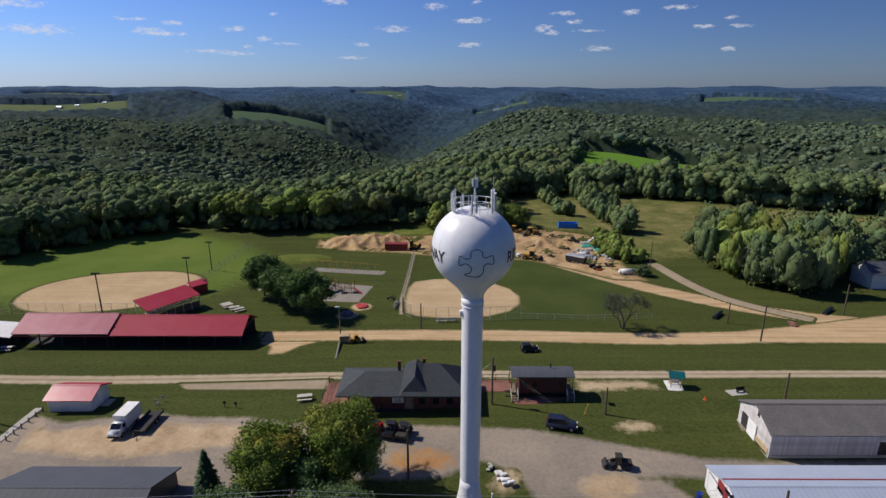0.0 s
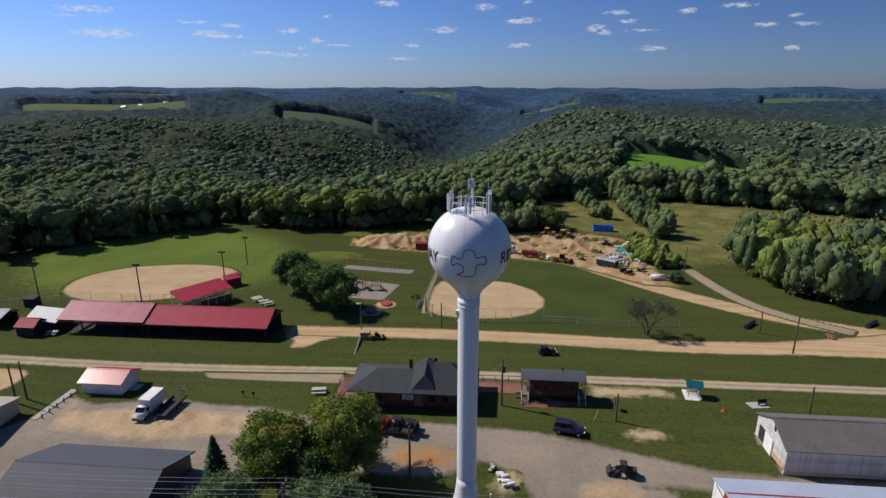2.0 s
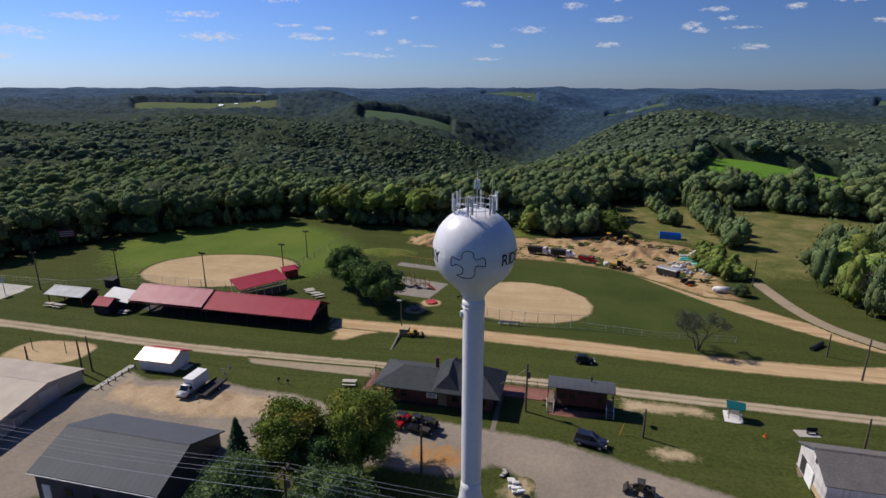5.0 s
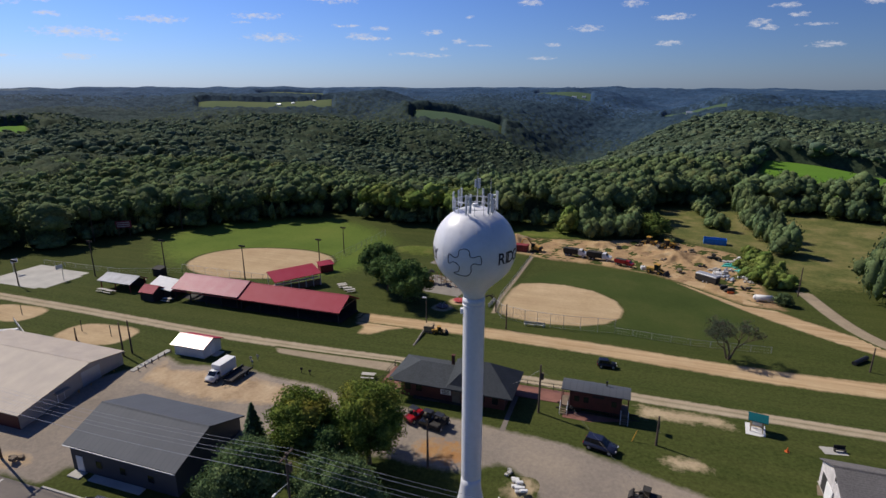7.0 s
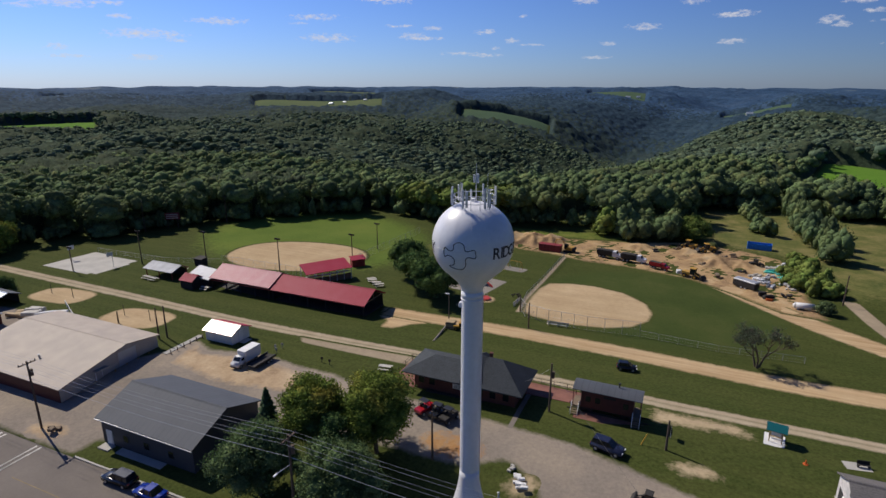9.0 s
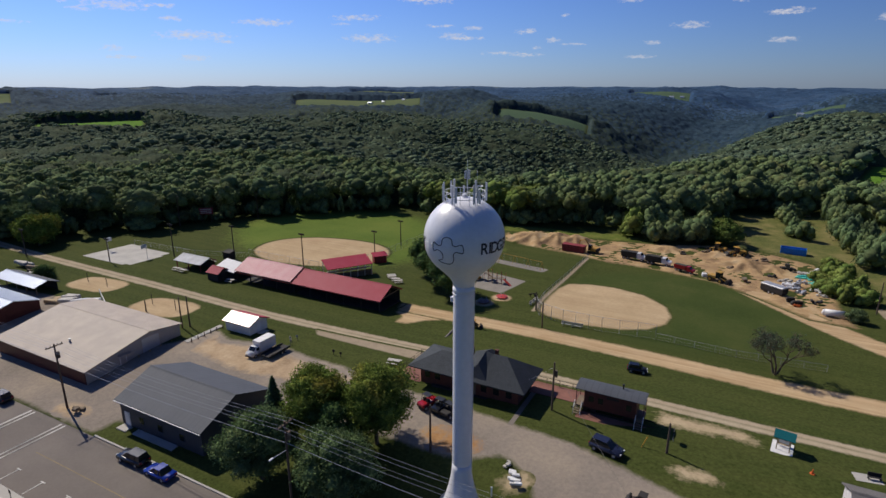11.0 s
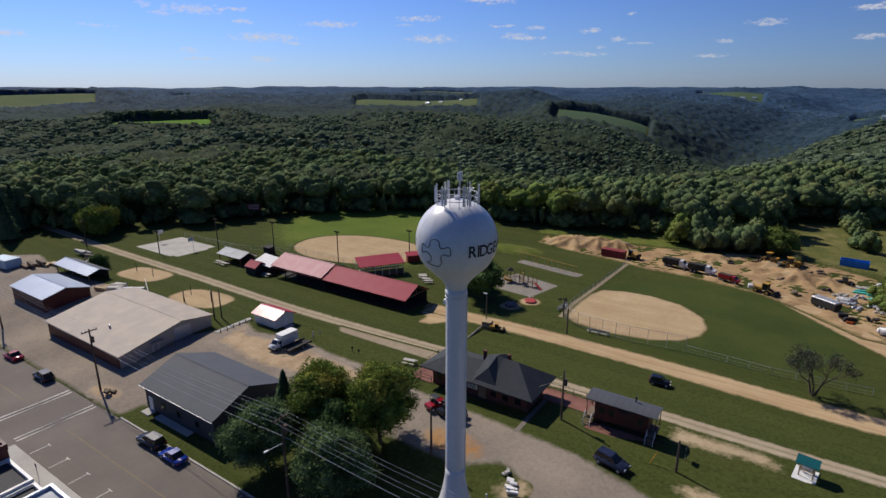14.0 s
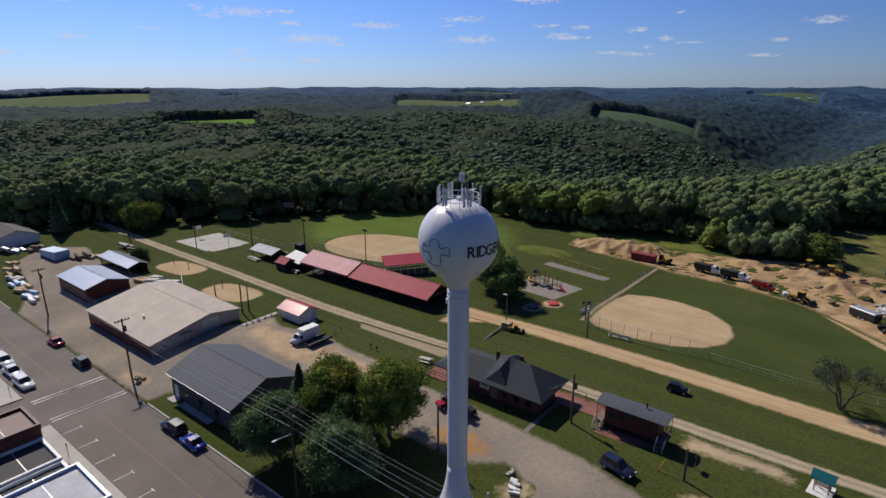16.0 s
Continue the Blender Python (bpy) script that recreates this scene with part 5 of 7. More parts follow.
sign = wpart("sign_board", boxes((-7.7, -6.1, 71.42, 71.52, zb + 1.15, zb + 2.0)), "white", dp, "white notice board")
for i in range(3):
    wpart("text_bar", boxes((-7.5, -6.35, 71.40, 71.42, zb + 1.3 + i * 0.22, zb + 1.38 + i * 0.22)), "dark", sign)
# brick platform along the old line, with railings
plat = thing("brick_platform", -5, 78, 0, 0, "red brick station platform with a dark railing", "platform", kind="structure")
rng = random.Random(5)
def pavers(th, x0, x1, y0, y1, z):
    wpart("platform_bed", boxes((x0, x1, y0, y1, z - 0.5, z)), "brick_pave", th)
pavers(plat, -18.6, -14.3, 71.3, 79.6, 1.22)
pavers(plat, -14.3, 2.2, 77.25, 79.6, 1.5)
pavers(plat, 2.2, 10.5, 76.2, 79.6, 1.62)
for k, (x0, x1, y) in enumerate(((-18.5, -14.4, 71.4), (-18.5, 10, 79.5))):
    bars = [((x0, y, 1.2 + z), (x1, y, 1.2 + z + (0.4 if k else 0)), 0.035) for z in (0.6, 1.1)]
    wpart("handrail", rods(*bars, n=5), "dark", plat)
    q = int((x1 - x0) / 2)
    for i in range(q + 1):
        x = x0 + (x1 - x0) * i / q
        wpart("rail_post", rods(((x, y, 1.0), (x, y, 2.35 + (0.4 * i / q if k else 0)), 0.045), n=5), "dark", plat)
wpart("handrail", rods(((-18.5, 71.4, 2.3), (-18.5, 79.5, 2.3), 0.035), ((-18.5, 71.4, 1.8), (-18.5, 79.5, 1.8), 0.035), n=5), "dark", plat)
for i in range(4):
    wpart("rail_post", rods(((-18.5, 72 + i * 2.4, 1.0), (-18.5, 72 + i * 2.4, 2.3), 0.045), n=5), "dark", plat)
wpart("front_bed", boxes((-12, -1, 70.9, 71.5, zb - 0.5, zb + 0.08)), "dark", plat)
strip("footpath", 2.5, 3.2, 66.4, 78.0, 0.06, "asphalt", "narrow concrete path from the depot", "path", thick=0.2, step=0.4)

# the caboose
zb = 1.75
cb = thing("railway_caboose", 14.4, 75.4, zb, 0, "dark red railway caboose with a grey arched roof", "caboose")
wpart("body", rounded(10.9, 18.0, 74.0, 76.8, zb + 1.0, zb + 3.7, 0.05), "caboose_red", cb)
arc = [(-1.65 + 3.3 * i / 8, 3.72 + 0.42 * (1 - (2 * i / 8 - 1) ** 2)) for i in range(9)]
out = [(75.4 + y, zb + z) for y, z in arc] + [(75.4 + y, zb + z - 0.1) for y, z in arc[::-1]]
wpart("roof", xprism(out, 9.7, 19.1), "grey_roof", cb)
wpart("underframe", boxes((9.8, 19.0, 74.3, 76.5, zb + 0.75, zb + 1.0)), "black", cb)
for x in (10.2, 18.5):
    wpart("end_deck", boxes((x - 0.5, x + 0.5, 74.0, 76.8, zb + 0.92, zb + 1.05)), "wood", cb)
    for y in (74.1, 76.7):
        wpart("corner_post", rods(((x + (0.4 if x > 14 else -0.4), y, zb + 1.0), (x + (0.4 if x > 14 else -0.4), y, zb + 3.7), 0.05), n=6), "caboose_red", cb)
    wpart("end_rail", rods(((x + (0.42 if x > 14 else -0.42), 74.1, zb + 1.9), (x + (0.42 if x > 14 else -0.42), 76.7, zb + 1.9), 0.04), n=6), "caboose_red", cb)
    st = wpart("stair", boxes(*[(x - 0.5, x + 0.5, 73.9 - 0.28 * i, 74.18 - 0.28 * i, zb + 0.72 - 0.2 * i, zb + 0.8 - 0.2 * i) for i in range(4)]), "wood", cb)
    for q in (-0.5, 0.5):
        wpart("stair_rail", rods(((x + q, 73.9, zb + 1.8), (x + q, 72.9, zb + 0.9), 0.04), ((x + q, 72.95, zb), (x + q, 72.95, zb + 0.95), 0.04), ((x + q, 73.9, zb + 0.8), (x + q, 73.9, zb + 1.8), 0.04), n=6), "white", cb)
for x in (11.9, 13.2, 17.0):
    for y in (74.0,):
        opening(cb, "window", x, y, zb + 2.0, 0.7, 0.85, "s", "glass", "caboose_red", 0.03)
wpart("sign", boxes((14.0, 15.6, 73.95, 74.0, zb + 3.0, zb + 3.3)), "dark", cb)
wpart("stove_pipe", rods(((15.8, 75.8, zb + 3.9), (15.8, 75.8, zb + 4.7), 0.1), ((15.8, 75.8, zb + 4.7), (15.8, 75.8, zb + 4.85), 0.17)), "black", cb)
for x in (11.6, 17.3):
    tr = wpart("truck", boxes((x - 0.9, x + 0.9, 74.5, 76.3, zb + 0.4, zb + 0.7)), "black", cb)
    for q in (-0.6, 0.6):
        for y in (74.7, 76.1):
            wpart("wheel", rods(((x + q, y - 0.08, zb + 0.42), (x + q, y + 0.08, zb + 0.42), 0.4), n=16), "black", tr)
pl2 = thing("brick_walk", 14.5, 73, 0, 0, "red brick walk beside the caboose", "walk", kind="structure")
wpart("walk_bed", boxes((10.2, 19.6, 72.4, 74.3, 1.2, 1.8)), "brick_pave", pl2)
wpart("track", boxes((9.0, 20.5, 74.62, 74.7, 1.7, 1.86), (9.0, 20.5, 76.1, 76.18, 1.7, 1.86)), "dark", pl2)

# the weathered white barn, with its ridge along x
zb = 1.9
bn = thing("old_barn", 55, 64.6, zb, 0, "long weathered white barn with peeling boards", "barn")
gabled(bn, 40.5, 74, 60.2, 67.9, zb - 1.4, 5.4, 5.4, 64.1, 7.2, "old_boards", "barn_roof", "barn_roof", 0.3)
wpart("plinth", boxes((40.4, 74.1, 60.08, 68.0, zb - 1.4, zb + 0.35)), "concrete", bn)
# Doorways and gable window: near-black panels stand in for the unlit inside.
opening(bn, "doorway", 54.6, 60.2, zb + 0.4, 1.2, 1.9, "s", "dark", "old_boards", 0.03)
opening(bn, "doorway", 60.0, 60.2, zb + 0.4, 1.0, 1.5, "s", "dark", "old_boards", 0.03)
opening(bn, "gable_window", 40.5, 63.4, zb + 3.7, 0.6, 0.9, "w", "dark", "white", 0.05)
opening(bn, "barn_doorway", 40.5, 66.2, zb + 0.1, 1.7, 2.3, "w", "dark", "old_boards", 0.04)
wpart("sliding_door", boxes((40.32, 40.42, 63.3, 65.3, zb, zb + 2.4)), "white", bn, "white sliding barn door")
wpart("yellow_boards", boxes((40.40, 40.46, 60.4, 63.6, zb + 0.1, zb + 1.1)), "pale_wood", bn, "raw yellow boards low on the gable")
wpart("ramp", slab([(38.0, 65.4, zb + 0.05), (40.4, 65.4, zb + 0.3), (40.4, 67.2, zb + 0.3), (38.0, 67.2, zb + 0.05)], 0.1), "wood", bn)
# siding boards, one by one, on the walls that are seen
shared = {}
def board(th, x, y, z0, z1, face, w=0.3):
    key = (face, round(z1 - z0, 1))
    if key not in shared:
        h = key[1]
        shared[key] = finish("board", boxes((-w / 2 + 0.012, w / 2 - 0.012, -0.025, 0, 0, h) if face == "s" else (-0.025, 0, -w / 2 + 0.012, w / 2 - 0.012, 0, h)), "old_boards")
    ob = new("board", shared[key])
    ob.parent = th
    ob.matrix_basis = pose(*(Vector((x, y, z0)) - th.matrix_basis.translation))
for i in range(111):
    x = 40.65 + 0.3 * i
    if abs(x - 54.6) > 0.85 and abs(x - 60.0) > 0.75:
        board(bn, x, 60.2, zb + 0.35, 5.15, "s")
for i in range(25):
    y = 60.35 + 0.3 * i
    top = 5.2 + 1.75 * (1 - abs(y - 64.1) / 3.9)
    if not (62.95 < y < 63.85 or 65.2 < y < 67.2):
        board(bn, 40.5, y, zb + 0.3, top, "w")

# pale blue roofed building by the lot
bb = thing("metal_building", 45, 50.8, 0.8, 0, "white metal building with a pale blue roof", "building")
gabled(bb, 30.8, 66, 46, 56.0, 0.2, 3.9, 3.9, 50.8, 5.3, "white", "blue_roof", "blue_roof", 0.2)
wpart("roof_stripe", slab([(30.7, 52.3, 4.95), (66.2, 52.3, 4.95), (66.2, 52.6, 4.86), (30.7, 52.6, 4.86)], 0.05), "red_paint", bb, "faded red stripe along the roof")
wpart("gable_panel", boxes((30.72, 30.78, 51, 53.2, 3.0, 4.4)), "red_paint", bb, "red gable sign panel")
opening(bb, "roller_door", 30.8, 53.6, 0.9, 3.4, 2.6, "w", "white", "grey_wall")
wpart("vent_pipe", rods(((52, 53.2, 4.6), (52, 53.2, 5.4), 0.14)), "galv", bb)

# the tan hall
zb = -1.3
hl = thing("storage_hall", -78, 58, zb, 0, "wide storage hall with a tan metal roof", "hall")
gabled(hl, -92.0, -64.6, 48.7, 66.8, zb - 0.6, 1.2, 2.6, 60.6, 3.6, "tan_wall", "tan_roof", "tan_roof", 0.35, 0.2)
wpart("dark_side", boxes((-91.9, -64.7, 48.6, 48.68, zb - 0.5, 0.9)), "maroon", hl, "dark boarded low side")
opening(hl, "roller_door", -64.6, 60.6, zb + 0.9, 3.4, 2.9, "e", "silver_roof", "tan_wall")
opening(hl, "side_door", -64.6, 55.2, zb + 0.5, 1.0, 2.0, "e", "tan_wall", "white")
wpart("door_canopy", boxes((-64.55, -63.7, 54.2, 56.4, zb + 2.6, zb + 2.7)), "tan_roof", hl)
wpart("roof_vent", rods(((-76, 53, 1.9), (-76, 53, 2.7), 0.18)), "galv", hl)
for i in range(4):
    wpart("bollard", rods(((-63.9, 57.6 + i * 2.2, -1.2), (-63.9, 57.6 + i * 2.2, 0.3), 0.09)), "yellow", hl)
# the dark grey hall
zb = -1.7
gh = thing("grey_hall", -41, 51, zb, 0, "dark blue-grey metal hall with a wide gabled roof", "hall")
gabled(gh, -49.7, -32.5, 45.0, 57.0, zb - 0.5, 2.55, 2.55, 50.9, 4.85, "grey_wall", "grey_roof", "grey_roof", 0.5, 0.18)
opening(gh, "door", -48.3, 45.0, zb + 0.1, 1.0, 2.1, "s", "white", "white")
for x in (-45, -41, -36.5):
    opening(gh, "window", x, 45.0, zb + 1.3, 0.9, 1.0, "s", "glass", "grey_wall")
wpart("gutter", rods(((-50.2, 44.45, 2.2), (-32, 44.45, 2.2), 0.07), n=6), "galv", gh)
wpart("doorstep", rounded(-49.3, -47.2, 43.6, 44.9, zb - 0.2, zb + 0.15, 0.03), "concrete", gh)
# maroon shed with a silver roof, open shed behind it
ms = thing("maroon_shed", -111, 57, -1, 0, "maroon metal shed with a silver roof", "shed")
gabled(ms, -119.6, -103.6, 52.6, 62.2, -2.0, 1.9, 1.9, 57.4, 3.2, "maroon", "silver_roof", "silver_roof", 0.3)
opening(ms, "roller_door", -103.6, 57.4, -1.3, 3.2, 2.8, "e", "maroon", "maroon")
oshed = thing("open_shed", -121, 68.6, -0.6, 0, "open-fronted shed with a blue metal roof", "shed")
gabled(oshed, -130, -112.8, 66.0, 71.2, -0.8, 1.7, 1.7, 68.8, 2.6, "dark", "silver_roof", "grey_roof", 0.3, walls=False)
# Back wall coloured near-black in place of the shade inside the shed.
wpart("back_wall", boxes((-130, -113, 70.9, 71.0, -0.9, 1.7)), "dark", oshed)
for i in range(5):
    wpart("post", boxes((-129.8 + i * 4.2, -129.6 + i * 4.2, 66.2, 66.4, -0.9, 1.7)), "wood", oshed)
fb = thing("far_house", -178, 58, -0.7, 0, "low pale house with a dark roof beyond the yard", "house")
gabled(fb, -186, -169, 53, 64, -1.5, 2.2, 2.2, 58.5, 4.2, "white", "barn_roof", "barn_roof", 0.4)
wh = thing("farm_house", 110, 134, -1.8, 0, "white house beyond the copse", "house")
gabled(wh, 105, 115, 130.5, 138, -2.5, 2.2, 2.2, 134, 4.2, "white", "grey_roof", "grey_roof", 0.4)

# shops on the near side of the street
def shop(x0, x1, y0, y1, h, roof, wall_mat, label, coping="white"):
    zb = -1.8
    th = thing("shop_building", (x0 + x1) / 2, (y0 + y1) / 2, zb, 0, label, "shop building", "shops")
    wpart("wall", boxes((x0, x1, y0, y1, zb - 0.5, zb + h)), wall_mat, th)
    wpart("roof_deck", boxes((x0 + 0.25, x1 - 0.25, y0 + 0.25, y1 - 0.25, zb + h, zb + h + 0.05)), roof, th)
    for d in ((x0 - 0.06, x1 + 0.06, y1 - 0.28, y1 + 0.06), (x0 - 0.06, x0 + 0.25, y0, y1 - 0.28), (x1 - 0.25, x1 + 0.06, y0, y1 - 0.28)):
        wpart("parapet", boxes((*d, zb + h - 0.3, zb + h + 0.45)), coping, th)
    for i in range(max(1, int((y1 - y0) / 3.2))):
        y = y0 + 1.6 + i * 3.2
        wpart("roof_joint", boxes((x0 + 0.3, x1 - 0.3, y - 0.04, y + 0.04, zb + h + 0.05, zb + h + 0.07)), "galv", th)
    return th
shop(-52.2, -45.5, 8, 26.0, 6.0, "caboose_red", "brick", "shop with a dark red roof", "caboose_red")
shop(-45.3, -38.6, 8, 25.8, 4.2, "membrane", "brick", "shop with a black flat roof and pale front", "white")
shop(-38.4, -35.2, 8, 25.8, 3.9, "membrane", "brick", "narrow shop with a black flat roof", "white")
shop(-35.0, -26.0, 8, 26.4, 4.8, "membrane_white", "white", "shop with a stained white flat roof", "blue_roof")

# farm buildings far off on the ridge fields
for az, r, w, lab in ((-33.9, 1245, 9, "far white farm building"), (-32.6, 1265, 7, "far pale farm building"), (-30.6, 1280, 7, "far white farm house"), (-5.5, 1960, 14, "far white farm building"), (-4.6, 1990, 11, "far pale farm building"), (5.0, 1570, 14, "far white farm house")):
    x, y = r * math.sin(radians(az)), r * math.cos(radians(az))
    z = lift(x, y)
    fh = thing("farm_building", x, y, z, 0, lab + " among distant fields", "farm building", "far farms")
    gabled(fh, x - w / 2, x + w / 2, y - w * 0.35, y + w * 0.35, z - 2, z + w * 0.4, z + w * 0.4, y, z + w * 0.62, "white", "silver_roof", "silver_roof", 0.5)
    for q in (-0.25, 0.25):
        opening(fh, "window", x + q * w, y - w * 0.35, z + 1.2, 1.4, 1.6, "s", "glass", "white")

# ---------------------------------------------------------------- vehicles
def wheels(th, spots, r, w, hub="galv"):
    for x, y in spots:
        s = 1 if y > 0 else -1
        ty2 = part("wheel", rods(((x, y - w / 2, r), (x, y + w / 2, r), r), n=18), "rubber", th)
        part("hub", rods(((x, y + s * w / 2, r), (x, y + s * (w / 2 + 0.03), r), r * 0.55), n=12), hub, ty2)


def car(x, y, turn, paint, label, kind_name="car", length=4.6, width=1.8, height=1.5, suv=False):
    """A parked car, nose along its own +x."""
    th = thing(kind_name, x, y, lift(x, y) + 0.07, turn, label, kind_name.replace("_", " "), "parked vehicles")
    L, W, H = length / 2, width / 2, height
    deck = H * (0.62 if suv else 0.58)
    body = prism([(-L, 0.35), (-L + 0.03, deck - 0.08), (-L + 0.25, deck), (L * 0.45, deck), (L - 0.25, deck - 0.14), (L, deck - 0.32), (L, 0.35), (L - 0.15, 0.22), (-L + 0.15, 0.22)], -W, W)
    bmesh.ops.bevel(body, geom=body.edges[:], offset=0.09, segments=2, affect="EDGES")
    part("body", body, paint, th, smooth=True)
    back = -L + (0.12 if suv else 0.75)
    outline = [(back, deck - 0.05), (back + (0.2 if suv else 0.55), H), (L * 0.12, H), (L * 0.5, deck - 0.05)]
    cab = prism(outline, -W + 0.1, W - 0.1)
    for v in cab.verts:
        if v.co.z > H - 0.05:
            v.co.y *= 0.82
    bmesh.ops.bevel(cab, geom=cab.edges[:], offset=0.05, segments=1, affect="EDGES")
    part("cabin_glass", cab, "glass", th, "dark tinted windows")
    part("roof_panel", rounded(back + (0.25 if suv else 0.6), L * 0.1, -W * 0.76, W * 0.76, H - 0.03, H + 0.035, 0.03), paint, th)
    for q in (0.2, 0.62):
        xx = back + 0.3 + (L * 0.3 - back) * q
        for s in (-1, 1):
            part("pillar", rods(((xx, s * (W - 0.07), deck - 0.02), (xx, s * (W - 0.1) * 0.83, H), 0.045), n=5), paint, th)
    for s in (-1, 1):
        part("headlight", rounded(L - 0.1, L + 0.015, s * W * 0.68 - 0.17, s * W * 0.68 + 0.17, deck - 0.36, deck - 0.2, 0.03), "white", th, "clear headlight")
        part("tail_light", rounded(-L - 0.015, -L + 0.08, s * W * 0.75 - 0.14, s * W * 0.75 + 0.14, deck - 0.32, deck - 0.12, 0.03), "car_red", th, "red tail light")
        part("mirror", rounded(L * 0.33, L * 0.33 + 0.14, s * (W + 0.1) - 0.08, s * (W + 0.1) + 0.08, deck, deck + 0.14, 0.03), paint, th)
    wheels(th, [(sx * L * 0.62, s * (W - 0.1)) for sx in (-1, 1) for s in (-1, 1)], 0.33, 0.22)
    return th


car(15.8, 66.4, -12, "car_navy", "dark blue sport utility car parked on the grass", "sport_utility_car", 4.2, 1.75, 1.6, True)
car(15.3, 93.2, 8, "car_black", "small black car parked on the grass strip", "car", 3.3, 1.5, 1.45, True)
car(-40.2, 40.2, 182, "car_black", "black sport utility car parked at the kerb", "sport_utility_car", 4.7, 1.85, 1.7, True)
car(-34.6, 40.0, 180, "car_blue", "bright blue saloon car parked at the kerb", "car", 4.5, 1.8, 1.42)
car(-73.6, 40.2, 180, "car_black", "black sport utility car at the kerb", "sport_utility_car", 4.5, 1.8, 1.65, True)
car(-87.0, 40.6, 182, "car_red", "red car parked at the kerb", "car", 4.5, 1.8, 1.45)
for i, (x, y) in enumerate(((-72.8, 31.2), (-79.0, 31.4), (-85.2, 31.8), (-91.4, 31.8))):
    car(x, y, 2, "car_white", "white pickup truck parked before the shops" if i % 2 else "white car parked before the shops", "car", 5.0, 1.9, 1.6, i % 2 == 0)


def box_truck(x, y, turn):
    th = thing("box_truck", x, y, lift(x, y) + 0.08, turn, "white box truck parked on bare soil", "truck")
    th.scale = (0.8, 0.82, 0.82)
    part("cargo_box", rounded(-3.6, 1.0, -1.15, 1.15, 0.75, 3.15, 0.06), "white", th)
    cab = prism([(1.05, 0.45), (1.05, 2.2), (1.9, 2.25), (2.5, 1.45), (3.3, 1.25), (3.4, 0.5)], -0.98, 0.98)
    bmesh.ops.bevel(cab, geom=cab.edges[:], offset=0.08, segments=2, affect="EDGES")
    part("cab", cab, "car_white", th, smooth=True)
    part("windscreen", slab([(1.95, -0.85, 2.24), (1.95, 0.85, 2.24), (2.52, 0.85, 1.5), (2.52, -0.85, 1.5)], 0.05), "glass", th)
    for s in (-1, 1):
        part("side_window", boxes((1.2, 2.0, s * 0.98 - 0.02, s * 0.98 + 0.02, 1.5, 2.1)), "glass", th)
        part("headlight", rounded(3.3, 3.42, s * 0.7 - 0.15, s * 0.7 + 0.15, 0.85, 1.05, 0.03), "galv", th)
    part("bumper", rounded(3.35, 3.5, -1.0, 1.0, 0.4, 0.65, 0.04), "dark", th)
    part("chassis", boxes((-3.5, 3.2, -0.5, 0.5, 0.45, 0.75)), "black", th)
    wheels(th, [(-2.2, -0.95), (-2.2, 0.95), (2.3, -0.9), (2.3, 0.9)], 0.4, 0.28)


box_truck(-45.0, 68.0, -92)
tl = thing("flatbed_trailer", -42.2, 68.8, lift(-42.2, 68.8) + 0.05, -92, "dark flatbed trailer beside the box truck", "trailer")
part("deck", boxes((-2.6, 2.4, -1.0, 1.0, 0.55, 0.68)), "dark", tl)
part("drawbar", rods(((2.4, -0.6, 0.5), (3.6, 0, 0.5), 0.05), ((2.4, 0.6, 0.5), (3.6, 0, 0.5), 0.05)), "black", tl)
for s in (-1, 1):
    part("side_rail", boxes((-2.6, 2.4, s * 1.0 - 0.04, s * 1.0 + 0.04, 0.68, 0.95)), "black", tl)
wheels(tl, [(-0.5, -1.0), (-0.5, 1.0), (-1.3, -1.0), (-1.3, 1.0)], 0.32, 0.2)


def dump_truck(x, y, turn, paint, load, label, s=0.86):
    th = thing("dump_truck", x, y, lift(x, y) + 0.1, turn, label, "dump truck", "site machines")
    th.scale = (s, s, s)
    bed = prism([(-4.0, 1.2), (-4.2, 2.6), (1.0, 2.75), (1.0, 1.2)], -1.2, 1.2)
    part("tipper_bed", bed, load, th)
    part("load", rounded(-3.9, 0.8, -1.0, 1.0, 2.55, 2.85, 0.1), "dark", th)
    cab = prism([(1.2, 0.8), (1.2, 2.7), (2.4, 2.75), (2.8, 1.9), (4.1, 1.7), (4.2, 0.8)], -1.1, 1.1)
    bmesh.ops.bevel(cab, geom=cab.edges[:], offset=0.08, segments=1, affect="EDGES")
    part("cab", cab, paint, th)
    part("windscreen", slab([(2.45, -0.9, 2.7), (2.45, 0.9, 2.7), (2.85, 0.9, 1.95), (2.85, -0.9, 1.95)], 0.05), "glass", th)
    part("chassis", boxes((-4.0, 4.0, -0.5, 0.5, 0.7, 1.15)), "black", th)
    wheels(th, [(-3.0, -1.0), (-3.0, 1.0), (-1.8, -1.0), (-1.8, 1.0), (3.0, -1.0), (3.0, 1.0)], 0.5, 0.35)


dump_truck(2.4, 166.8, -8, "car_white", "black", "dump truck with a black tipper bed on the site")
dump_truck(9.4, 165.0, -10, "car_white", "black", "dump truck with a black tipper bed behind another")
dump_truck(16.6, 161.2, -22, "car_red", "car_red", "red tank truck on the digging site", 0.66)
rt = thing("skip_container", -15.4, 167.6, lift(-15.4, 167.6), -3, "rusty dark red open skip container", "skip")
part("body", prism([(-3.3, 0.2), (-3.5, 2.3), (3.5, 2.3), (3.3, 0.2)], -1.2, 1.2), "red_paint", rt)
for i in range(7):
    part("rib", boxes((-3.0 + i, -2.88 + i, -1.3, -1.2, 0.3, 2.2)), "red_paint", rt)


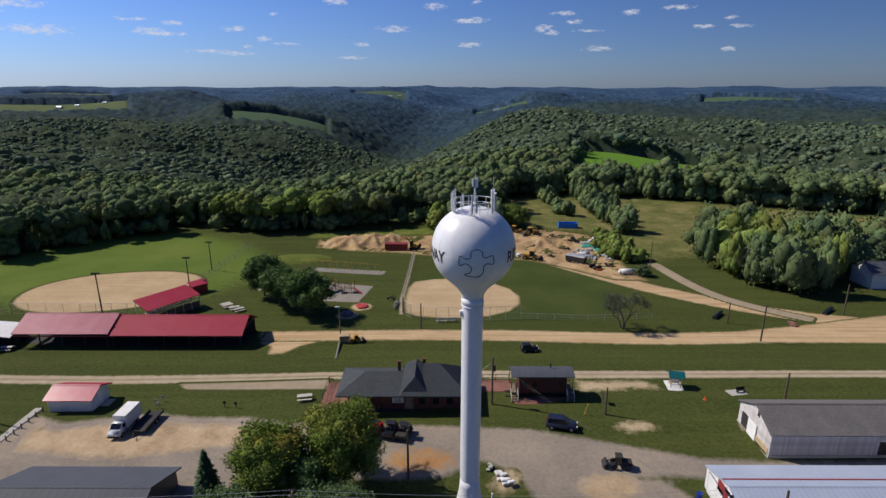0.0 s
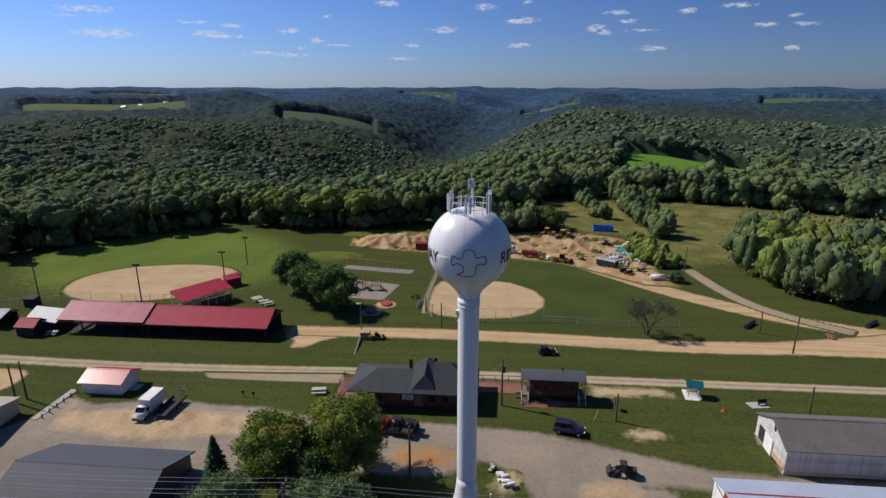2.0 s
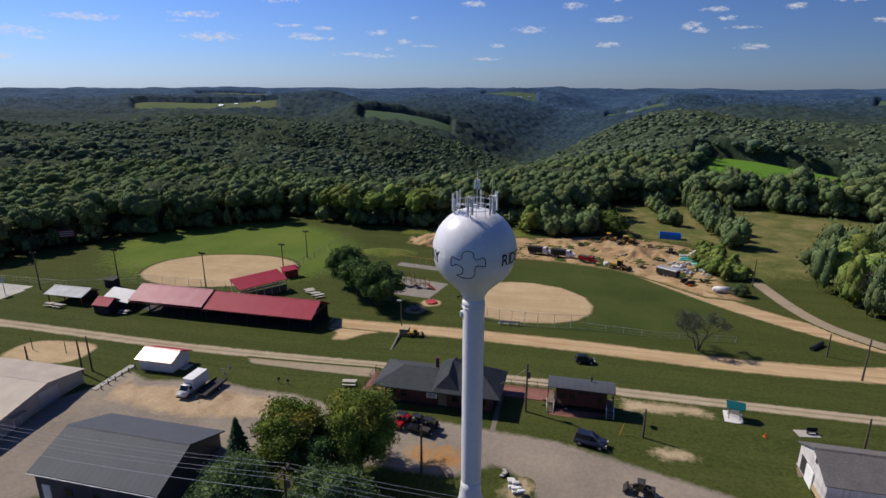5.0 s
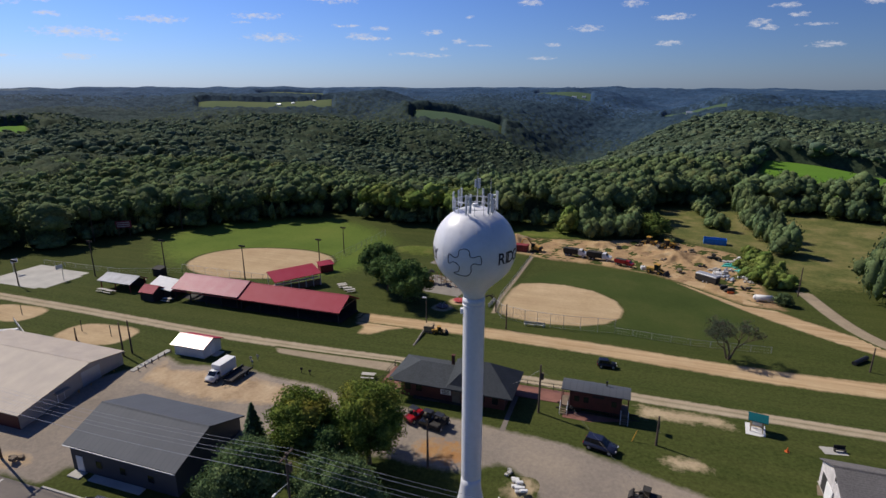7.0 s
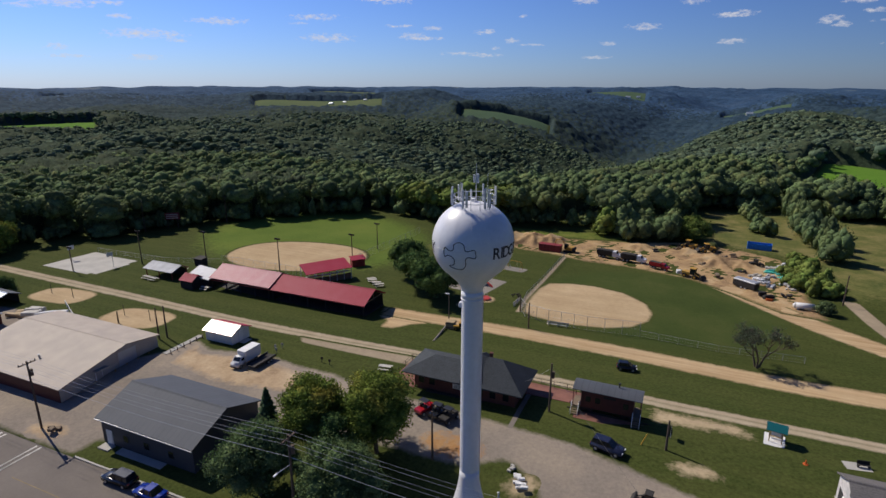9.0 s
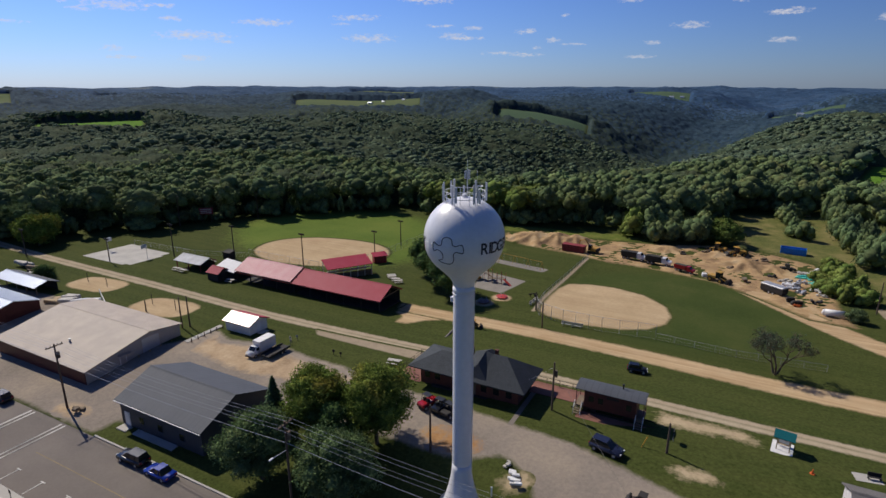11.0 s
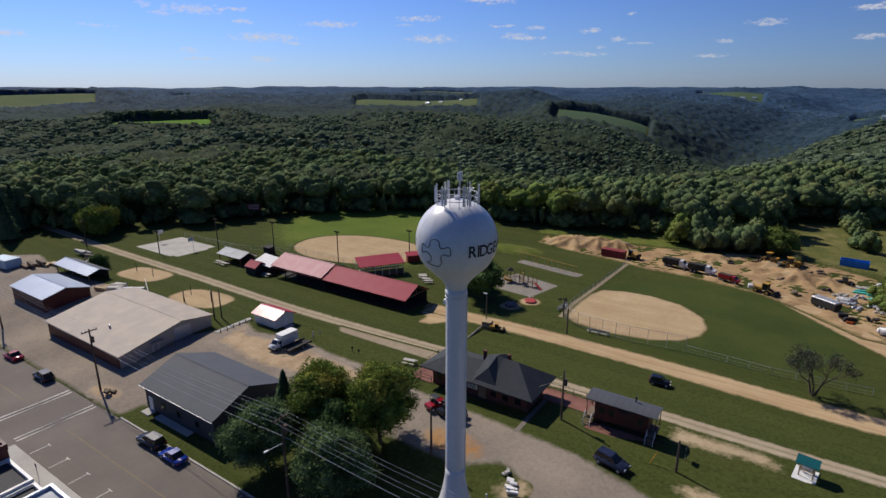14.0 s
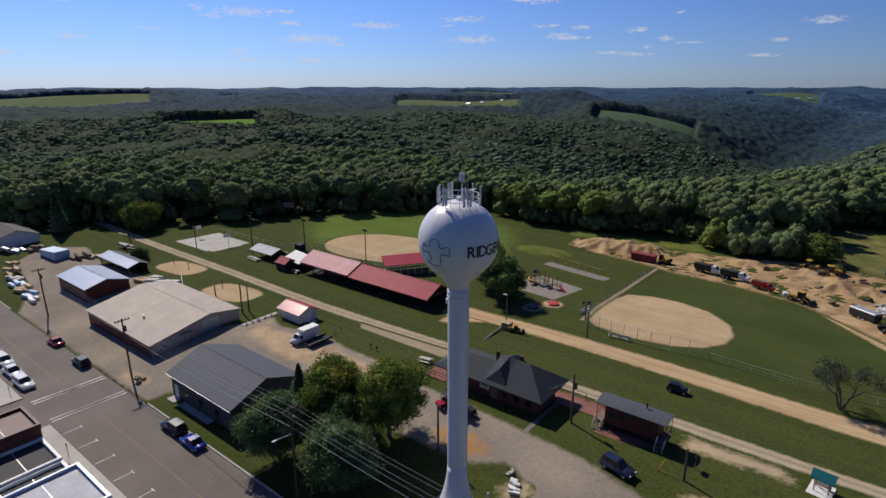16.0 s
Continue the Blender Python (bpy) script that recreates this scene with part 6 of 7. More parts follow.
def excavator(x, y, turn, label, paint="yellow"):
    th = thing("excavator", x, y, lift(x, y), turn, label, "excavator", "site machines")
    for s in (-1, 1):
        part("track", rounded(-1.6, 1.6, s * 1.0 - 0.25, s * 1.0 + 0.25, 0, 0.75, 0.25, 2), "rubber", th)
    part("house", rounded(-1.5, 0.9, -1.1, 1.1, 0.85, 1.8, 0.12), paint, th)
    part("cab", rounded(0.1, 1.2, 0.2, 1.1, 0.9, 2.6, 0.08), "glass", th)
    part("counterweight", rounded(-1.9, -1.3, -1.1, 1.1, 0.8, 1.7, 0.12), "dark", th)
    part("boom", rods(((0.8, -0.2, 1.4), (2.9, -0.2, 3.7), 0.2, 0.18), ((2.9, -0.2, 3.7), (4.6, -0.2, 3.2), 0.18, 0.14), n=6), paint, th)
    part("stick", rods(((4.5, -0.2, 3.3), (5.2, -0.2, 1.4), 0.14), n=6), paint, th)
    part("bucket", prism([(4.9, 1.4), (5.5, 1.4), (5.7, 0.7), (5.2, 0.5), (4.9, 0.9)], -0.6, 0.2), "dark", th)


excavator(-9.8, 168.6, 165, "dark yellow excavator with a raised arm")


def loader(x, y, turn, label, paint="yellow", s=1.0, name="wheel_loader"):
    th = thing(name, x, y, lift(x, y) + 0.06, turn, label, "loader", "site machines")
    th.scale = (s, s, s)
    part("engine_hood", rounded(-2.2, 0.0, -0.8, 0.8, 0.8, 1.7, 0.12), paint, th)
    part("cab", rounded(-0.2, 1.1, -0.75, 0.75, 1.0, 2.7, 0.1), "glass", th)
    part("cab_roof", rounded(-0.3, 1.2, -0.85, 0.85, 2.68, 2.8, 0.04), paint, th)
    for q in (-0.6, 0.6):
        part("lift_arm", rods(((0.9, q, 1.5), (2.8, q, 0.7), 0.13), n=6), paint, th)
    part("bucket", prism([(2.7, 0.2), (2.7, 1.1), (3.0, 1.2), (3.7, 0.25)], -1.2, 1.2), "dark", th)
    wheels(th, [(-1.4, -0.9), (-1.4, 0.9), (1.3, -0.9), (1.3, 0.9)], 0.62, 0.45, paint)


loader(29.2, 185.5, 200, "yellow wheel loader beside a soil heap")
loader(24.0, 187.4, 160, "yellow loader at the back of the site")
loader(24.8, 156.6, -25, "yellow bulldozer beside the outfield")
loader(-17.4, 98.0, 20, "small orange skid loader with a timber crate", "yellow", 0.55, "skid_loader")
cr = thing("timber_crate", -19.4, 98.4, lift(-19.4, 98.4), 5, "plain timber pallet crate by the dirt road", "crate")
part("slats", boxes(*[(-0.9 + i * 0.45, -0.5 + i * 0.45, -0.8, 0.8, 0.0, 1.5) for i in range(4)]), "pale_wood", cr)
part("band", boxes((-0.95, 0.95, -0.86, 0.86, 0.3, 0.45), (-0.95, 0.95, -0.86, 0.86, 1.1, 1.25)), "wood", cr)
loader(21.6, 58.9, 172, "small yellow and grey tractor loader on the lot", "dark", 0.6, "tractor")


def utility_buggy(x, y, turn, paint, label):
    th = thing("utility_buggy", x, y, lift(x, y) + 0.1, turn, label, "buggy", "buggies before the depot")
    part("body", rounded(-1.5, 1.4, -0.75, 0.75, 0.4, 0.95, 0.1), paint, th)
    part("hood", prism([(0.5, 0.9), (0.6, 1.15), (1.4, 1.0), (1.45, 0.8)], -0.65, 0.65), paint, th)
    for s in (-0.65, 0.65):
        part("roll_bar", rods(((-0.6, s, 0.9), (-0.45, s, 1.9), 0.04), ((-0.45, s, 1.9), (0.4, s, 1.85), 0.04), ((0.4, s, 1.85), (0.75, s, 1.05), 0.04), n=6), "black", th)
        part("seat", rounded(-0.5, 0.0, s * 0.55 - 0.25, s * 0.55 + 0.25, 0.85, 1.4, 0.08), "dark", th)
    part("canopy", rounded(-0.5, 0.45, -0.68, 0.68, 1.88, 1.95, 0.03), "black", th)
    wheels(th, [(sx, s * 0.75) for sx in (-1.0, 1.0) for s in (-1, 1)], 0.36, 0.28)


utility_buggy(-9.6, 65.6, 70, "car_red", "red off-road buggy parked before the depot")
utility_buggy(-7.4, 65.4, 80, "car_black", "black off-road buggy parked before the depot")
utility_buggy(-5.6, 65.0, 75, "dark", "dark off-road buggy parked before the depot")

# ---------------------------------------------------------------- site clutter
bl = thing("blue_container", 44, 196.5, lift(44, 196.5), -4, "bright blue open container in the meadow", "container")
part("side", boxes((-3.4, 3.4, -1.3, -1.2, 0, 1.9), (-3.4, 3.4, 1.2, 1.3, 0, 1.9), (-3.4, -3.3, -1.2, 1.2, 0, 1.9), (3.3, 3.4, -1.2, 1.2, 0, 1.9)), "blue", bl)
part("floor", boxes((-3.3, 3.3, -1.2, 1.2, 0, 0.2)), "blue", bl)
for i in range(6):
    part("rib", boxes((-3.1 + i * 1.2, -3.0 + i * 1.2, -1.38, -1.3, 0, 1.9)), "blue", bl)
tk = thing("storage_tank", 48.4, 142.0, lift(48.4, 142), 5, "white horizontal storage tank on legs", "tank")
bm = bmesh.new()
rod(bm, (-1.9, 0, 1.0), (1.9, 0, 1.0), 0.7, n=20)
rod(bm, (1.9, 0, 1.0), (2.25, 0, 1.0), 0.7, 0.35, 20)
rod(bm, (-1.9, 0, 1.0), (-2.25, 0, 1.0), 0.7, 0.35, 20)
part("vessel", bm, "white", tk, smooth=True)
for x in (-1.2, 1.2):
    part("leg", boxes((x - 0.1, x + 0.1, -0.55, 0.55, -0.1, 0.5)), "galv", tk)
rv = thing("site_trailer", 37.4, 153.6, lift(37.4, 153.6), 145, "dark box trailer with a grey cover on the digging site", "trailer")
part("body", rounded(-2.9, 2.8, -1.1, 1.1, 0.6, 1.9, 0.08), "dark", rv)
part("cover", rounded(-2.9, 2.8, -1.15, 1.15, 1.92, 2.3, 0.12), "galv", rv, "grey sheet cover")
part("skirt", boxes((-2.7, 2.6, -1.0, 1.0, 0.35, 0.6)), "black", rv)
wheels(rv, [(-0.6, -1.1), (-0.6, 1.1), (0.4, -1.1), (0.4, 1.1)], 0.38, 0.25)
rng = random.Random(9)


def bundle(name, x, y, turn, n, mat, label, category, size, group=""):
    """A loose heap of alike pieces."""
    th = thing(name, x, y, lift(x, y), turn, label, category, group)
    for i in range(n):
        lx, ly, lz = size
        bm = rounded(-lx / 2, lx / 2, -ly / 2, ly / 2, 0, lz, min(size) * 0.15)
        bmesh.ops.transform(bm, matrix=pose(rng.uniform(-1, 1) * lx * 0.5, (i - n / 2) * ly * 0.75, rng.choice((0, 0, lz * 0.9)), rng.uniform(-6, 6), rng.uniform(-6, 6), rng.uniform(-14, 14)), verts=bm.verts[:])
        part("piece", bm, mat, th)
    return th


for x, y, t, mat, lab in ((47.5, 169, 30, "aqua", "aqua plastic pipes in a heap"), (49.4, 163.5, -20, "aqua", "aqua plastic pipes in a heap"), (46.5, 172, 10, "aqua", "aqua plastic pipes in a heap")):
    bundle("pipe_heap", x, y, t, 5, mat, lab, "pipes", (3.6, 0.5, 0.45), "site materials")
for x, y in ((40.5, 161), (42.5, 163), (45, 175.5), (43, 158), (40, 164.5), (48.5, 178)):
    bundle("debris_heap", x, y, rng.uniform(0, 90), 5, rng.choice(("concrete", "dark", "galv", "white")), "heap of broken concrete and scrap on the site", "debris", (1.5, 0.7, 0.6), "site materials")
for x, y, mat in ((33.5, 181, "dark"), (36.2, 184, "wood"), (20.5, 185, "wood"), (14.5, 180, "dark"), (27.5, 171, "wood"), (46.8, 160.5, "white"), (44.2, 166.8, "galv"), (47.6, 157.2, "concrete"), (39.2, 158.4, "white"), (37.6, 168.5, "dark"), (31.2, 160.4, "wood"), (45.8, 150.2, "dark")):
    bundle("debris_heap", x, y, rng.uniform(0, 90), 6, mat, "heap of dug-up scrap and timber on the site", "debris", (1.1, 0.5, 0.5), "site materials")
bundle("debris_heap", 41.5, 147.8, 20, 6, "dark", "heap of dark scrap and brush by the haul road", "debris", (1.8, 0.7, 0.7), "site materials")
bundle("barrier", 42.0, 145.8, 10, 2, "orange", "orange plastic barrier on the site", "barrier", (1.2, 0.4, 0.6))
bundle("crate", 21.4, 160.2, 10, 2, "white", "white crates at the site's edge", "crate", (1.2, 0.8, 0.9))
loader(41.2, 176.6, 30, "dark skid machine on the site", "dark", 0.7, "skid_loader")
bundle("rubble", 7.0, 57.2, 20, 8, "white", "dumped white concrete rubble beside the tower", "rubble", (0.9, 0.4, 0.3))
bundle("rubble", 5.6, 58.9, -20, 4, "concrete", "small grey concrete rubble", "rubble", (0.5, 0.35, 0.25))
cu = thing("culvert_pipe", 58.6, 112.0, lift(58.6, 112.0), 48, "black corrugated culvert pipe on the grass", "culvert")
part("pipe", rods(((-2.2, 0, 0.4), (2.2, 0, 0.4), 0.42), n=14), "black", cu)
cu = thing("culvert_pipe", 84.0, 114.6, lift(84, 114.6), 40, "black corrugated culvert pipe on the grass", "culvert")
part("pipe", rods(((-2.4, 0, 0.4), (2.4, 0, 0.4), 0.42), n=14), "black", cu)
bundle("stone_pile", 72, 107.5, 10, 5, "brick_pave", "pile of reddish stones at the road fork", "stones", (1.0, 0.6, 0.4))
lg = thing("fallen_log", -20, 94.6, lift(-20, 94.6), 95, "bleached log lying on the bank", "log")
part("trunk", rods(((-4.2, 0, 0.2), (4.2, 0, 0.25), 0.24, 0.17), n=10), "grey_bark", lg)

# lumber yard
for x, y, t, mat, n in ((-143, 49.6, 5, "pale_wood", 4), (-137, 48.4, 8, "bench_wood", 4), (-131, 47.6, 5, "slate_tarp", 4), (-126.4, 47.2, 8, "pale_wood", 4), (-121.6, 46.6, 5, "slate_tarp", 3), (-118, 46.4, 5, "white", 3), (-148, 51.4, 0, "pale_wood", 3), (-104, 66.6, 20, "pale_wood", 5), (-100.6, 67.8, 25, "bench_wood", 5), (-97.6, 68.6, 25, "white", 4), (-128, 74.8, 10, "bench_wood", 4), (-134, 76.4, 10, "wood", 4), (-141, 77.4, 10, "bench_wood", 4), (-133, 69.8, 20, "white", 3), (-139, 64.5, 10, "wood", 5), (-136.4, 67.5, 10, "pale_wood", 4), (-158, 60, 5, "wood", 5), (-164, 56, 5, "galv", 6)):
    bundle("lumber_stack", x, y, t, n, mat, "stack of %s in the yard" % {"pale_wood": "fresh sawn boards", "bench_wood": "bleached boards", "slate_tarp": "boards under pale blue tarp", "white": "white panels", "wood": "old timbers", "galv": "metal pipes"}[mat], "lumber", (3.6, 0.9, 0.8), "lumber stacks")
for i in range(3):
    tp = thing("wrapped_pallet", -150 + i * 3.2, 60.5 + i * 0.2, lift(-150, 60.5), 8, "pallet load wrapped in pale blue sheeting", "pallet", "wrapped pallets")
    part("wrap", rounded(-1.5, 1.5, -2.0, 2.0, 0.12, 2.0 + 0.25 * i, 0.12, 2), "slate_tarp", tp)
    part("pallet", boxes((-1.5, 1.5, -2.0, -1.7, 0, 0.12), (-1.5, 1.5, -0.15, 0.15, 0, 0.12), (-1.5, 1.5, 1.7, 2.0, 0, 0.12)), "wood", tp)

# ---------------------------------------------------------------- poles, lamps and wires
def light_pole(x, y, h, label="tall timber floodlight pole by the ball field", lamps=True):
    z = lift(x, y)
    th = thing("floodlight_pole", x, y, z, 0, label, "light pole", "floodlight poles")
    part("mast", rods(((0, 0, -0.5), (0, 0, h), 0.17, 0.11), n=8), "pole", th)
    if lamps:
        part("crossarm", boxes((-0.9, 0.9, -0.06, 0.06, h - 0.35, h - 0.2)), "pole", th)
        for q in (-0.75, -0.25, 0.25, 0.75):
            part("floodlight", rounded(q - 0.16, q + 0.16, -0.16, 0.16, h - 0.2, h + 0.12, 0.05), "dark", th)


for x, y, h in ((-75.9, 114.3, 9.2), (-64.2, 131.6, 8.0), (-64.8, 146.8, 8.2), (-97.6, 110.2, 9.5), (-113.6, 102.8, 9.5), (-133, 154, 10), (-146, 130, 10.5), (-124.3, 90.7, 6.5), (-149, 82.2, 8)):
    light_pole(x, y, h)
for x, y, h in ((-5.0, 104.6, 5.5), (57.2, 149.3, 7.5), (60.6, 98.6, 7.6), (58.9, 108.2, 4.6), (22.6, 69.5, 4.3), (49.5, 72.4, 4.8), (-66.5, 70.4, 6.5), (-67.2, 69.2, 6.5), (86.4, 113.1, 7.0), (-81.5, 71.5, 2.6), (-4.5, 57.2, 7.0), (-9.3, 113.5, 3.6)):
    light_pole(x, y, h, "plain weathered timber pole standing in the grass", False)


def power_pole(x, y, h, label, lamp=None, arm=True, turn=0):
    th = thing("power_pole", x, y, lift(x, y), turn, label, "power pole", "power poles")
    part("mast", rods(((0, 0, -0.5), (0, 0, h), 0.17, 0.12), n=10), "pole", th)
    if arm:
        part("crossarm", boxes((-0.08, 0.08, -1.2, 1.2, h - 0.45, h - 0.3)), "pole", th)
        for q in (-1.1, -0.5, 0.5, 1.1):
            part("insulator", rods(((0, q, h - 0.3), (0, q, h - 0.08), 0.05), n=6), "dark", th)
    part("transformer", rods(((0.25, 0.2, h - 2.3), (0.25, 0.2, h - 1.3), 0.22), n=12), "pole", th)
    if lamp:
        ar = part("lamp_arm", rods(((0, 0, lamp), (0, -2.2, lamp + 0.35), 0.04), n=6), "galv", th)
        part("lamp_head", rounded(-0.14, 0.14, -2.7, -2.1, lamp + 0.27, lamp + 0.43, 0.06), "white", ar, "white street lamp head")


P1, P2, P3 = (-61.2, 43.5), (-14.1, 42.0), (26.0, 42.4)
power_pole(*P1, 11.0, "tall timber power pole at the kerb")
power_pole(*P2, 13.2, "timber power pole with a street lamp among the trees", 9.6)
power_pole(-104.6, 44.9, 11.0, "tall timber power pole at the yard entrance")
power_pole(*P3, 12.8, "timber power pole with wires")
power_pole(6.8, 72.6, 7.6, "timber power pole beside the depot", None, False)
power_pole(34.5, 47.2, 8.6, "slim timber power pole beside the metal building", None, False)
lp = thing("street_lamp", -20.5, 99.8, lift(-20.5, 99.8), 0, "timber lamp post with a pale lamp head", "street lamp")
part("post", rods(((0, 0, -0.5), (0, 0, 6.8), 0.14, 0.1)), "wood", lp)
part("lamp_head", rounded(-0.8, 0.1, -0.15, 0.15, 6.6, 6.85, 0.05), "white", lp)


def cable(name, a, b, sag, label, r=0.016):
    bm = bmesh.new()
    a, b = Vector(a), Vector(b)
    side = (b - a).cross(Vector((0, 0, 1))).normalized()
    rings = []
    for i in range(19):
        t = i / 18
        p = a.lerp(b, t) - Vector((0, 0, sag * 4 * t * (1 - t)))
        rings.append([bm.verts.new(p + q) for q in (side * r, Vector((0, 0, r)), side * -r, Vector((0, 0, -r)))])
    for u, v in zip(rings, rings[1:]):
        for i in range(4):
            bm.faces.new((u[i], u[(i + 1) % 4], v[(i + 1) % 4], v[i]))
    bm.faces.new(rings[0][::-1])
    bm.faces.new(rings[-1])
    return alone(name, bm, "dark_wire" if r < 0.01 else "wire", label, "cable", "", "overhead wires")


heads = {k: lift(*k) + h for k, h in ((P1, 10.9), (P2, 13.1), (P3, 12.7), ((-104.6, 44.9), 10.9))}
chain = [(-104.6, 44.9), P1, P2, P3]
for a, b in zip(chain, chain[1:]):
    for q in (-1.1, -0.5, 0.5, 1.1):
        cable("overhead_wire", (a[0], a[1] + q, heads[a] - 0.2), (b[0], b[1] + q, heads[b] - 0.2), 0.7, "pale overhead wire along the street")
    cable("overhead_wire", (a[0], a[1], heads[a] - 2.6), (b[0], b[1], heads[b] - 2.6), 0.6, "pale overhead cable along the street", 0.03)
z7 = lift(6.8, 72.6) + 7.4
for q in (0, 1.0):
    cable("service_wire", (6.8, 72.6, z7 - q * 0.4), (26.0, 42.6 + q, heads[P3] - 2 - q * 0.5), 0.8, "overhead service wire to the depot", 0.007)
cable("service_wire", (6.8, 72.6, z7 - 0.5), (2.4, 74, 4.6), 0.2, "overhead service wire to the depot")


# ---------------------------------------------------------------- fences
def wire_fence(points, h, label, gap=3.0, mesh_gap=0.35):
    th = thing("wire_fence", points[0][0], points[0][1], lift(*points[0]), 0, label, "fence")
    bars, top = bmesh.new(), bmesh.new()
    for (ax, ay), (bx, by) in zip(points, points[1:]):
        d = math.hypot(bx - ax, by - ay)
        k = max(1, round(d / gap))
        for i in range(k + 1):
            x, y = ax + (bx - ax) * i / k, ay + (by - ay) * i / k
            wpart("fence_post", rods(((x, y, lift(x, y) - 0.2), (x, y, lift(x, y) + h), 0.04), n=5), "galv", th)
        for z in (h, h * 0.5, 0.1):
            for i in range(k):
                p = [(ax + (bx - ax) * q / k, ay + (by - ay) * q / k) for q in (i, i + 1)]
                rod(top, (*p[0], lift(*p[0]) + z), (*p[1], lift(*p[1]) + z), 0.03 if z == h else 0.012, n=4)
        k = int(d / mesh_gap)
        for i in range(k):
            x, y = ax + (bx - ax) * (i + 0.5) / k, ay + (by - ay) * (i + 0.5) / k
            z = lift(x, y)
            rod(bars, (x, y, z + 0.05), (x, y, z + h), 0.011, n=3)
    wpart("top_rail", top, "galv", th)
    wpart("wire_mesh", bars, "mesh_wire", th)


wire_fence([(-9.6, 161), (-9.8, 140), (-10.2, 122), (-9.4, 114)], 1.6, "chain-link fence beside the softball field")
wire_fence([(-9.4, 114), (-7.4, 110.6), (-2, 109.0), (6, 108.6), (16, 110)], 3.0, "tall wire backstop of the softball field", 3.2, 0.3)
wire_fence([(16, 110), (30, 109), (44, 110.5)], 1.3, "low chain-link fence along the outfield", 4.0, 0.5)
wire_fence([(-95, 113.2), (-80, 113.4), (-70, 113.8)], 2.4, "tall wire backstop of the ball field", 3.4, 0.3)
wire_fence([(-70, 113.8), (-64.6, 120), (-62.6, 130), (-62.6, 147), (-62.5, 172)], 2.2, "chain-link fence along the ball field", 3.6, 0.45)
wire_fence([(-136, 106), (-110, 107), (-95, 113.2)], 1.3, "low fence along the ball field", 4.0, 0.6)
rail = thing("pipe_rail", -88, 70.8, lift(-88, 70.8), 0, "low white pipe rail behind the sand courts", "rail")
for i in range(6):
    x = -92.5 - i * 1.9
    wpart("rail_post", rods(((x, 69.6 + i * 0.9, -1), (x, 69.6 + i * 0.9, 0.7), 0.06), n=6), "white", rail)
wpart("bar", rods(((-92.5, 69.6, 0.65), (-102, 74.1, 0.5), 0.06), n=6), "white", rail)
for x, y0 in ((-80.5, 75), (-108.5, 77.6)):
    net = thing("net_post_pair", x, y0, lift(x, y0), 0, "pair of dark volleyball posts on sand", "net posts")
    for q in (-3.8, 3.8):
        part("post", rods(((q, 0, -0.2), (q, 0, 2.4), 0.07), n=6), "dark", net)
for x, y, t in ((-118.6, 97.6, 90), (-135.2, 97.6, -90)):
    hoop = thing("basketball_hoop", x, y, lift(x, y), t, "basketball hoop on a steel post", "hoop")
    part("post", rods(((0, -0.6, -0.2), (0, -0.6, 3.4), 0.08), ((0, -0.6, 3.2), (0, 0.3, 3.3), 0.06), n=6), "galv", hoop)
    part("backboard", boxes((-0.9, 0.9, 0.3, 0.35, 2.9, 4.0)), "white", hoop)
sc = thing("scoreboard", -143, 139, lift(-143, 139), 40, "dark scoreboard on two posts at the outfield", "scoreboard")
part("panel", rounded(-2.4, 2.4, -0.15, 0.15, 3.0, 5.4, 0.05), "red_paint", sc)
for q in (-1.6, 1.6):
    part("post", boxes((q - 0.1, q + 0.1, -0.1, 0.1, -0.3, 3.0)), "pole", sc)
for i in range(3):
    part("text_bar", boxes((-1.9, 1.9, -0.18, -0.15, 3.4 + i * 0.65, 3.7 + i * 0.65)), "bench_wood", sc)


# ---------------------------------------------------------------- park furniture
def picnic_table(x, y, turn, mat="bench_wood"):
    th = thing("picnic_table", x, y, lift(x, y), turn, "pale weathered picnic table on the grass", "picnic table", "picnic tables")
    for i in range(3):
        part("table_board", boxes((-1.1, 1.1, -0.4 + i * 0.28, -0.14 + i * 0.28, 0.72, 0.77)), mat, th)
    for s in (-0.75, 0.75):
        part("bench", boxes((-1.1, 1.1, s - 0.14, s + 0.14, 0.42, 0.47)), mat, th)
    for q in (-0.75, 0.75):
        part("trestle", rods(((q, -0.75, 0.0), (q, -0.2, 0.72), 0.045), ((q, 0.75, 0.0), (q, 0.2, 0.72), 0.045), ((q, -0.75, 0.4), (q, 0.75, 0.4), 0.04), n=5), "wood", th)
    return th


table = picnic_table(-49.4, 117.8, 35)
for x, y, t in ((-47.4, 116.4, 30), (-46.0, 115.4, 40), (-101.5, 94.4, 5), (-98.9, 94.2, 0), (-82, 94.6, 5), (-21.4, 75.0, 10), (-50.2, 118.6, 40), (-99.2, 103.6, 0)):
    copy_thing(table, pose(x, y, lift(x, y), 0, 0, t))
for x, y, t in ((-11.2, 117.8, 85), (0.2, 107.9, 5)):
    be = thing("team_bench", x, y, lift(x, y), t, "long pale bench beside the softball field", "bench", "team benches")
    part("seat", boxes((-2.2, 2.2, -0.18, 0.18, 0.42, 0.48)), "bench_wood", be)
    part("back", boxes((-2.2, 2.2, 0.2, 0.25, 0.65, 0.95)), "bench_wood", be)
    for q in (-1.8, 0, 1.8):
        part("leg", boxes((q - 0.04, q + 0.04, -0.16, 0.24, 0, 0.9)), "galv", be)

